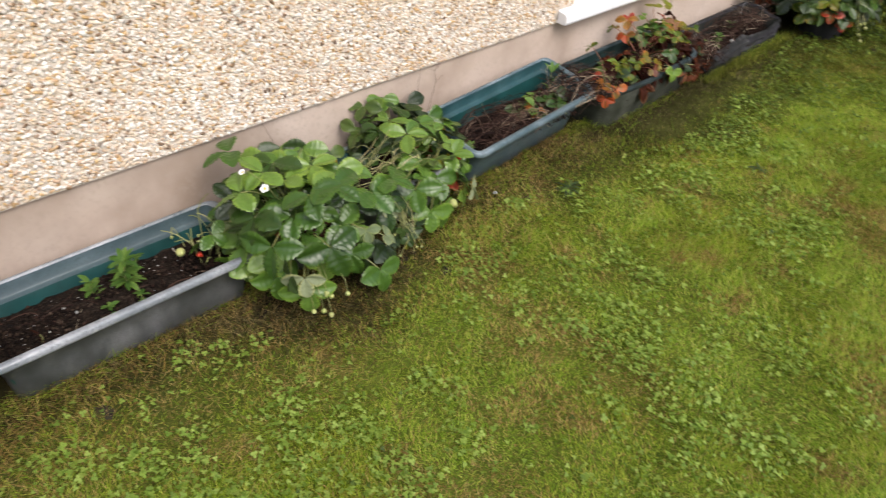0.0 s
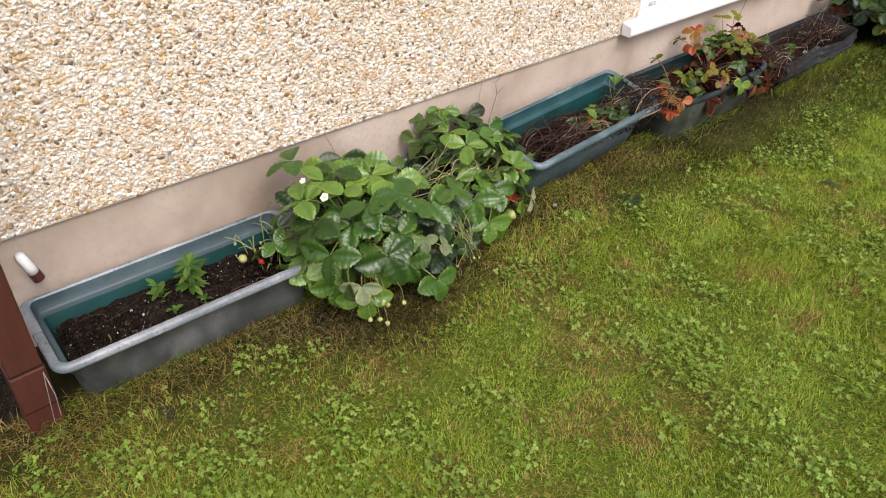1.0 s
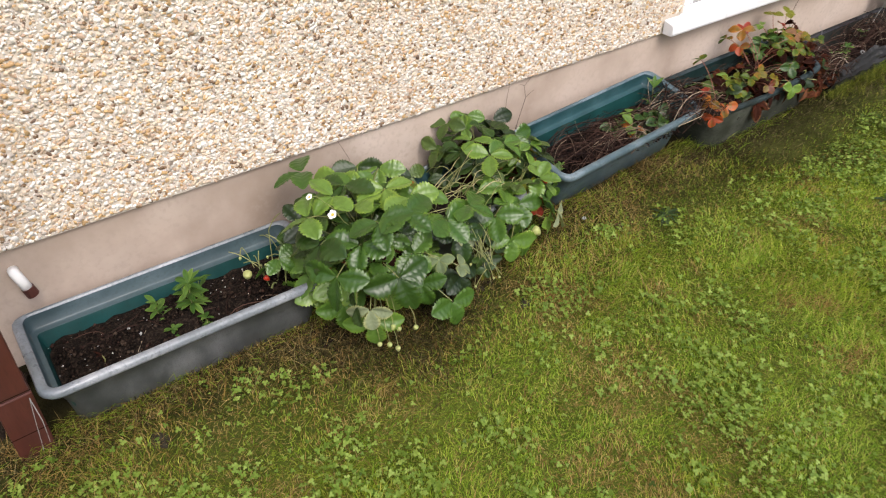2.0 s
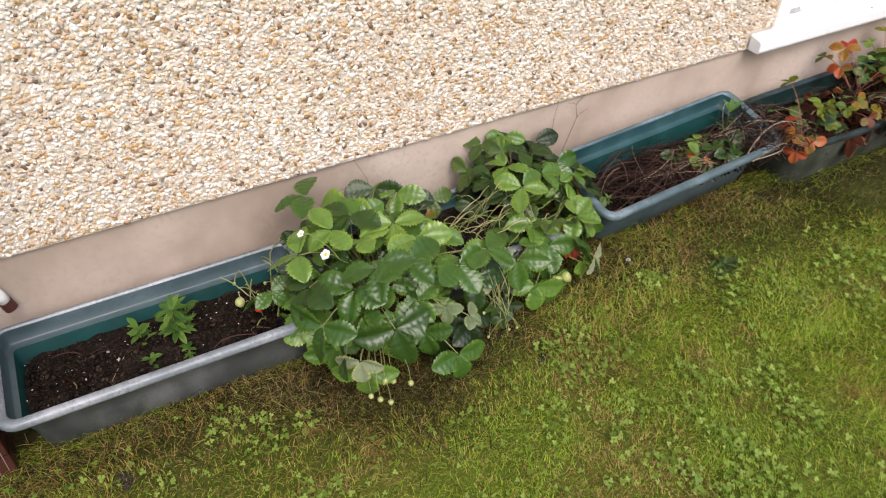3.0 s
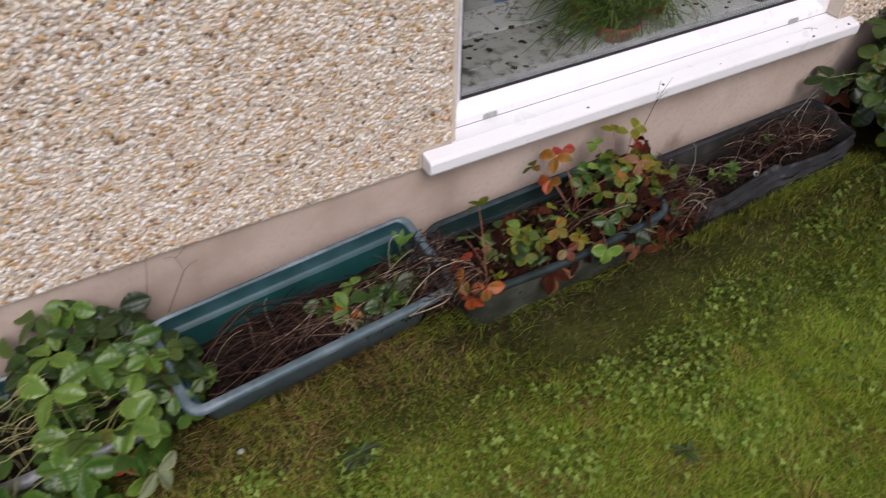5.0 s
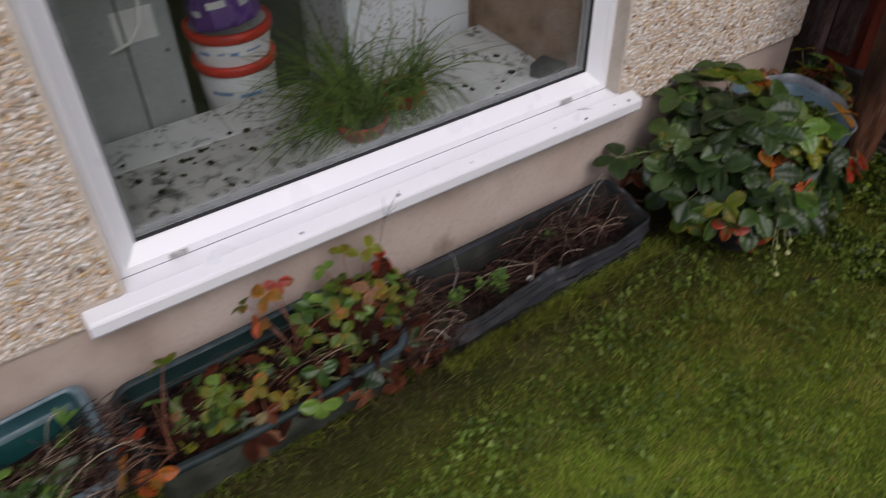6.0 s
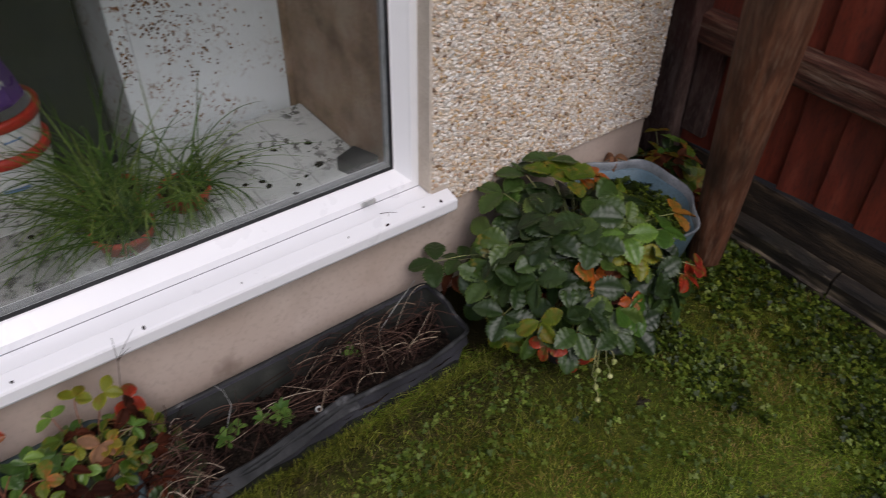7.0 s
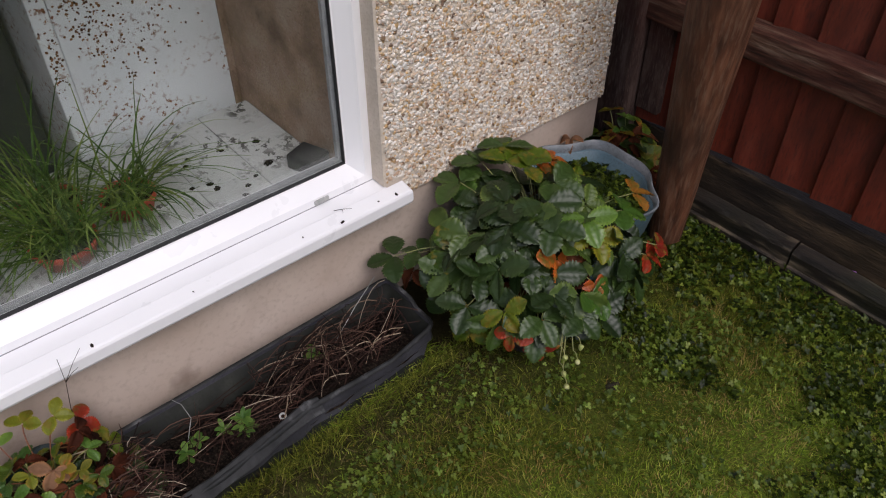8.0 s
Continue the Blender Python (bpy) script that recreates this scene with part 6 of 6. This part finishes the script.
for i, (x, y, r) in enumerate(((-1.505, 1.979, 0.028), (-1.646, 1.976, 0.022), (-1.527, 0.35, 0.04), (-1.277, 4.643, 0.028), (-1.39, 1.45, 0.03), (-1.53, 1.38, 0.03))):
    clump("soil_cast", "small dark heap of bare soil in the lawn", (x, y, -0.006), (r * 0.7, r * 0.85, 0.013), CAST, i + 1, "soil")
clump("soil_patch", "bare dark soil at the foot of the painted post", (-1.85, -0.12, -0.002), (0.3, 0.16, 0.03), SOIL, 3.0, "soil")
for i, (x, y, z, r) in enumerate(((-1.60, 1.90, 0.012, 0.008), (-1.79, 0.42, 0.13, 0.006), (-1.83, 0.4, 0.13, 0.004), (-1.77, 0.5, 0.128, 0.004))):
    clump("pebble", "small pale rounded garden pebble", (x, y, z), (r, r * 0.8, r * 0.7), CAP, i + 11, "stone")
for i, (x, y) in enumerate(((-1.985, 4.21), (-1.96, 4.08), (-1.97, 4.28), (-1.955, 4.33), (-1.965, 3.97), (-1.96, 3.76), (-2.01, 4.24), (-1.99, 3.42), (-1.95, 4.39), (-1.975, 4.15), (-1.99, 4.18), (-1.945, 4.2), (-1.98, 3.6), (-2.0, 4.33), (-1.955, 3.2), (-1.97, 2.95), (-1.99, 4.3), (-1.95, 3.5))):
    clump("crumb", "dark crumb of dirt on the white sill", (x, y, 0.4345 + 0.004 * (-1.94 - x) / 0.1), (0.004, 0.003 + 0.002 * (i % 3), 0.002), SOIL, i + 21, "dirt")
clump("petal", "fallen purple petal on the timber edging", (-1.03, 5.485, 0.118), (0.008, 0.011, 0.003), surface("purple_petal", [(0.3, (0.35, 0.12, 0.5)), (0.7, (0.45, 0.2, 0.6))], 60, 0.6), 31, "petal")


ring_lost = tagged(link_mesh("ring", loft(bmesh.new(), [circle(r, z, 16) for r, z in ((0.0055, 0.0), (0.0095, 0.0), (0.0105, 0.003), (0.0095, 0.006), (0.0055, 0.006), (0.005, 0.003), (0.0055, 0.0))]), CAP), "small pale metal ring lying in the black trough", "ring")
ring_lost.matrix_basis = pose(-1.735, 3.828, 0.098, 20, 35, 0)


# ---- behind the glass ----
def mottled(name, base, spots, scale, low, high, rough=0.5, detail=2, edge=0.015):
    """A plain painted face with clusters of small spots."""
    made, tree, bsdf = blank(name)
    cluster = ramp_of(tree, noise_of(tree, 7, 2), [(low, (0, 0, 0)), (low + 0.16, (1, 1, 1))])
    dots = ramp_of(tree, noise_of(tree, scale, detail, roughness=0.68), [(high, (0, 0, 0)), (high + edge, (1, 1, 1))])
    where = mixed(tree, cluster, dots, 1.0, "MULTIPLY")
    plain = ramp_of(tree, noise_of(tree, 4, 4), [(0.3, base), (0.7, tuple(c * 0.86 for c in base))])
    tree.links.new(mixed(tree, plain, spots, where), bsdf.inputs["Base Color"])
    bsdf.inputs["Roughness"].default_value = rough
    return made


INSIDE = surface("inside_plaster", [(0.3, (0.5, 0.48, 0.44)), (0.7, (0.58, 0.56, 0.52))], 5, 0.9)
RUSTY = mottled("rust_spotted_white", (0.74, 0.76, 0.77), (0.2, 0.075, 0.024), 62, 0.43, 0.56, 0.5, 4, 0.03)
TILE = mottled("dirty_tile", (0.5, 0.5, 0.485), (0.06, 0.055, 0.05), 42, 0.46, 0.55, 0.4)
TILE_BLACK = mottled("soil_strewn_tile", (0.34, 0.33, 0.31), (0.03, 0.027, 0.024), 20, 0.36, 0.5, 0.5, 7, 0.08)
DAMP = surface("damp_brown_plaster", [(0.3, (0.16, 0.1, 0.065)), (0.5, (0.3, 0.2, 0.14)), (0.75, (0.4, 0.31, 0.24))], 7, 0.8, (0.1, 0.06, 0.03), 0.5, 0.003)
GREY_PAINT = surface("grey_enamel", [(0.3, (0.23, 0.24, 0.24)), (0.7, (0.32, 0.33, 0.33))], 4, 0.45, (0.15, 0.15, 0.14), 0.1, 0.001, (0.16, 0.16, 0.145))
DARK_PAINT = surface("dark_enamel", [(0.3, (0.03, 0.035, 0.032)), (0.7, (0.05, 0.055, 0.05))], 4, 0.5)
PAPER = surface("paper", [(0.3, (0.5, 0.5, 0.48)), (0.7, (0.6, 0.6, 0.57))], 12, 0.9)
TUB_WHITE = surface("white_tub", [(0.3, (0.66, 0.66, 0.65)), (0.7, (0.74, 0.74, 0.73))], 9, 0.4, (0.5, 0.5, 0.48))
TUB_RED = surface("red_plastic", [(0.3, (0.4, 0.018, 0.012)), (0.7, (0.5, 0.03, 0.018))], 9, 0.4)
TUB_PURPLE = surface("purple_plastic", [(0.3, (0.06, 0.02, 0.14)), (0.7, (0.1, 0.035, 0.2))], 9, 0.3)
PRINT_BLUE = surface("blue_print", [(0.3, (0.12, 0.2, 0.4)), (0.7, (0.2, 0.3, 0.5))], 20, 0.5)
POT_ORANGE = surface("orange_pot", [(0.3, (0.42, 0.045, 0.022)), (0.7, (0.52, 0.08, 0.035))], 9, 0.5)
CHIVE = speckled("chive", [(0.0, (0.035, 0.08, 0.01)), (0.5, (0.1, 0.175, 0.022)), (1.0, (0.27, 0.33, 0.075))], 0.45, 8.0, 0.3)

tagged(link_mesh("wall_room_back", boxed(-5.3, -5.2, 0.8, HOUSE_END - 0.25, 0, 2.5), INSIDE), "plain plastered room wall", "wall", kind="structure")
tagged(link_mesh("wall_room_left", boxed(-5.3, -2.25, 0.7, 0.8, 0, 2.5), INSIDE), "plain plastered room wall", "wall", kind="structure")
tagged(link_mesh("ceiling", boxed(-5.3, -2.25, 0.7, HOUSE_END - 0.25, 2.45, 2.55), INSIDE), "plain plastered ceiling", "ceiling", kind="structure")
tagged(link_mesh("floor", boxed(-5.3, -2.25, 0.7, HOUSE_END - 0.25, 0.0, 0.05), GREY_PAINT), "grey floor inside the house", "floor", kind="structure")
SHELF_Z = 0.44
tagged(link_mesh("wall_damp", boxed(-2.74, -2.135, 4.325, 4.42, SHELF_Z - 0.3, 2.45), DAMP), "damp brown plaster beside the window", "wall", kind="structure")
shelf = tagged(new("inner_sill"), "deep white-tiled inner window sill, dirty with soil", "window sill", kind="structure")
part("base_slab", boxed(-2.69, -2.132, 2.70, 4.325, 0.30, SHELF_Z - 0.008), GREY_PAINT, shelf)
for i in range(3):
    for j in range(9):
        y0, x0 = 2.70 + j * 0.18, -2.69 + i * 0.186
        y1 = min(y0 + 0.178, 4.322)
        if y1 > y0 + 0.02:
            part("tile", boxed(x0, x0 + 0.184, y0, y1, SHELF_Z - 0.008, SHELF_Z, bevel=0.0015, segments=1), TILE_BLACK if j < 4 and i > 0 else TILE, shelf)
for i in range(46):
    rnd = random.Random(300 + i)
    y = rnd.choice([rnd.uniform(2.8, 3.3), rnd.uniform(2.8, 3.4), rnd.uniform(3.95, 4.25)])
    r = rnd.choice([rnd.uniform(0.003, 0.009), rnd.uniform(0.005, 0.012)])
    clump("soil_crumb", "spilt soil on the inner sill", (rnd.uniform(-2.55, -2.18), y, SHELF_Z), (r, r * 1.2, r * 0.3), SOIL, i, "soil")

cabinet = thing("cabinet", "white-enamelled cabinet side spotted with rust", "cabinet", pose(-2.745, 3.77, 0.05))
part("side_panel", boxed(-0.5, 0.0, 0.055, 0.55, 0.0, 1.7, bevel=0.004), RUSTY, cabinet)
part("edge_strip", boxed(-0.5, 0.012, 0.0, 0.052, 0.0, 1.7, bevel=0.004), RUSTY, cabinet, "rust-spotted white edge strip")
RUST_FLAKES = speckled("rust_flakes", [(0.0, (0.07, 0.03, 0.015)), (0.5, (0.17, 0.065, 0.02)), (1.0, (0.36, 0.17, 0.06))], 0.9, 9.0)


def rust_flakes(label, x, low, high, clusters, seed):
    """Raised flakes of rust in clusters (y, z, spread, count) on an upright face at x, kept between low and high."""
    rnd = random.Random(seed)
    bm = bmesh.new()
    for cy, cz, spread, count in clusters:
        for k in range(count):
            y, z = rnd.gauss(cy, spread), rnd.gauss(cz, spread * 1.6)
            if low + 0.006 < y < high - 0.006:
                r, turn = rnd.uniform(0.0015, 0.005), rnd.uniform(0, 6.28)
                ring = [(r * rnd.uniform(0.6, 1.3), turn + j * 1.047) for j in range(6)]
                top = bm.verts.new((x + 0.0016, y, z))
                rim = [bm.verts.new((x + 0.0002, y + d * math.cos(a), z + d * math.sin(a))) for d, a in ring]
                for j in range(6):
                    bm.faces.new((top, rim[j], rim[(j + 1) % 6]))
    tagged(part("rust", bm, RUST_FLAKES, cabinet, label), label, kind="stuff")


rust_flakes("clustered brown rust flakes", 0.0, 0.055, 0.535, ((0.13, 0.8, 0.035, 110), (0.17, 0.72, 0.03, 40), (0.2, 0.86, 0.05, 60), (0.22, 0.58, 0.012, 16), (0.27, 0.63, 0.015, 16), (0.25, 0.7, 0.09, 60), (0.42, 0.72, 0.06, 16), (0.15, 1.05, 0.08, 120)), 5)
rust_flakes("rust flakes down the edge strip", 0.012, 0.0, 0.052, ((0.03, 0.72, 0.02, 60), (0.02, 0.64, 0.02, 40), (0.03, 0.55, 0.04, 40), (0.025, 0.9, 0.06, 90)), 6)
part("rust_edge", boxed(-0.006, 0.012, 0.535, 0.556, 0.35, 1.6, bevel=0.003), DAMP, cabinet, "crumbling brown edge")
fridge = thing("cupboard", "dark grey cupboard standing in shadow", "cupboard", pose(-3.05, 3.2, 0.05))
part("body", boxed(-0.5, 0.0, 0.3, 0.55, 0.0, 1.8, bevel=0.006), DARK_PAINT, fridge)
machine = thing("appliance", "grey enamelled appliance with a paper label and a white cable", "appliance", pose(-2.71, 2.72, 0.05))
part("body", boxed(-0.55, 0.0, -0.35, 0.47, 0.0, 1.6, bevel=0.008), GREY_PAINT, machine)
part("door_seam", boxed(-0.01, 0.004, 0.318, 0.325, 0.3, 1.5), DARK_PAINT, machine)
part("paper_label", boxed(0.0, 0.0025, 0.3, 0.42, 0.67, 0.77), PAPER, machine, "torn pale paper label")
part("cable", tube(bmesh.new(), [Vector((0.012, 0.27, 0.66)), Vector((0.02, 0.33, 0.68)), Vector((0.02, 0.37, 0.73)), Vector((0.018, 0.385, 0.8)), Vector((0.015, 0.375, 0.95)), Vector((0.012, 0.36, 1.2))], 0.005, 8), WHITE_PIPE, machine, "white cable", smooth=True)
for y, z in ((0.43, 0.86), (0.435, 0.62), (0.44, 0.44)):
    part("screw", tube(bmesh.new(), [Vector((0.0, y, z)), Vector((0.004, y, z))], 0.006, 8), DARK_PAINT, machine)


def tub(label, m, r0, r1, h, wall, rim, group="stacked tubs"):
    base = thing("plastic_tub", label, "tub", m, group)
    part("tub_wall", loft(bmesh.new(), [circle(r, z, 40) for r, z in ((r0, 0.0), (r0 + 0.003, 0.004), (r1, h - 0.03), (r1 - 0.004, h - 0.002), (r1 - 0.012, h - 0.01), (r0 - 0.004, 0.01))], True, True), wall, base, smooth=True)
    part("rim", loft(bmesh.new(), [circle(r, z, 40) for r, z in ((r1 - 0.002, h - 0.032), (r1 + 0.008, h - 0.03), (r1 + 0.009, h - 0.006), (r1 + 0.004, h), (r1 - 0.008, h), (r1 - 0.01, h - 0.02))]), rim, base, "red rim", smooth=True)
    return base


def band_bars(parent, r, z, height, angles, material):
    for a0, a1, dz, dh in angles:
        bm = bmesh.new()
        steps = 6
        rings = []
        for k in range(steps + 1):
            a = radians(a0 + (a1 - a0) * k / steps)
            c, s = math.cos(a), math.sin(a)
            rings.append([Vector(((r + d) * c, (r + d) * s, zz)) for d, zz in ((0, z + dz), (0.0015, z + dz), (0.0015, z + dz + dh), (0, z + dz + dh))])
        loft(bm, rings, True, True)
        part("print", bm, material, parent)


lower_tub = tub("white plastic tub with a red rim on a low stand", pose(-2.86, 3.40, 0.30), 0.118, 0.135, 0.235, TUB_WHITE, TUB_RED)
band_bars(lower_tub, 0.129, 0.12, 0.05, ((-62, -30, 0.01, 0.018), (-20, 14, 0.0, 0.012)), PRINT_BLUE)
upper_tub = tub("white plastic tub with a red rim and blue print", pose(-2.86, 3.40, 0.525), 0.122, 0.138, 0.125, TUB_WHITE, TUB_RED)
band_bars(upper_tub, 0.1315, 0.05, 0.05, ((-70, -52, 0.0, 0.02), (-40, -30, 0.005, 0.02), (-22, -10, 0.0, 0.014), (2, 26, 0.005, 0.016)), PRINT_BLUE)
tagged(link_mesh("stand", boxed(-3.02, -2.70, 3.24, 3.56, 0.05, 0.30, bevel=0.004), DARK_PAINT), "dark low stand behind the sill", "stand")
purple = thing("sweet_tub", "dark purple plastic tub lying on the stacked tubs", "tub", pose(-2.86, 3.40, 0.65, 6, -8, 0))
part("tub_body", loft(bmesh.new(), [circle(r, z, 10) for r, z in ((0.118, 0.0), (0.122, 0.01), (0.116, 0.06), (0.108, 0.10), (0.104, 0.15), (0.09, 0.16))], True, True), TUB_PURPLE, purple)
band_bars(purple, 0.113, 0.05, 0.03, ((-40, -8, 0.02, 0.022), (14, 40, 0.004, 0.02), (-75, -55, 0.0, 0.02)), PAPER)


def chive_pot(label, at, r, count, seed, lengths, tilt):
    """A pot with a shock of long thin leaves."""
    base = thing("potted_chives", label, "pot plant", pose(*at), "chive pots on the sill")
    part("pot", loft(bmesh.new(), [circle(q, z, 28) for q, z in ((r * 0.8, 0.0), (r * 0.92, 0.036), (r, 0.038), (r * 1.02, 0.055), (r * 0.96, 0.057), (r * 0.92, 0.04))], True, False), POT_ORANGE, base, "orange-red plastic pot", smooth=True)
    part("soil", loft(bmesh.new(), [circle(q, 0.042, 20) for q in (r * 0.93, r * 0.5, r * 0.1)], False, True), SOIL, base)
    g = np.random.RandomState(seed)
    a, d = g.uniform(0, 6.283, count), r * 0.85 * np.sqrt(g.rand(count))
    foot = np.stack([d * np.cos(a), d * np.sin(a), np.full(count, 0.04)], 1)
    heading = g.normal(tilt, 1.5, count)
    ob = ribbons("leaves", foot, heading, np.abs(g.normal(0.55, 0.35, count)), g.uniform(*lengths, count), g.uniform(0.0045, 0.0085, count), g.gamma(2.6, 0.7, count), 9, CHIVE, base, -2.112 - at[0])
    tagged(ob, "long thin drooping green leaves", kind="stuff")
    return base


chive_pot("overgrown chives drooping from a red pot behind the glass", (-2.29, 3.575, SHELF_Z), 0.085, 190, 3, (0.2, 0.46), 4.6)
chive_pot("overgrown chives in a red pot on the tiled sill", (-2.47, 3.60, SHELF_Z), 0.085, 150, 4, (0.2, 0.44), 5.2)
chive_pot("chives in a red pot on the tiled sill", (-2.37, 3.78, SHELF_Z), 0.075, 120, 5, (0.2, 0.44), 0.3)
wedge = thing("black_box", "small black plastic box on the inner sill", "box", pose(-2.225, 4.275, SHELF_Z, 0, 0, 20))
part("body", boxed(-0.05, 0.05, -0.045, 0.04, 0.0, 0.05, bevel=0.006), GASKET, wedge)
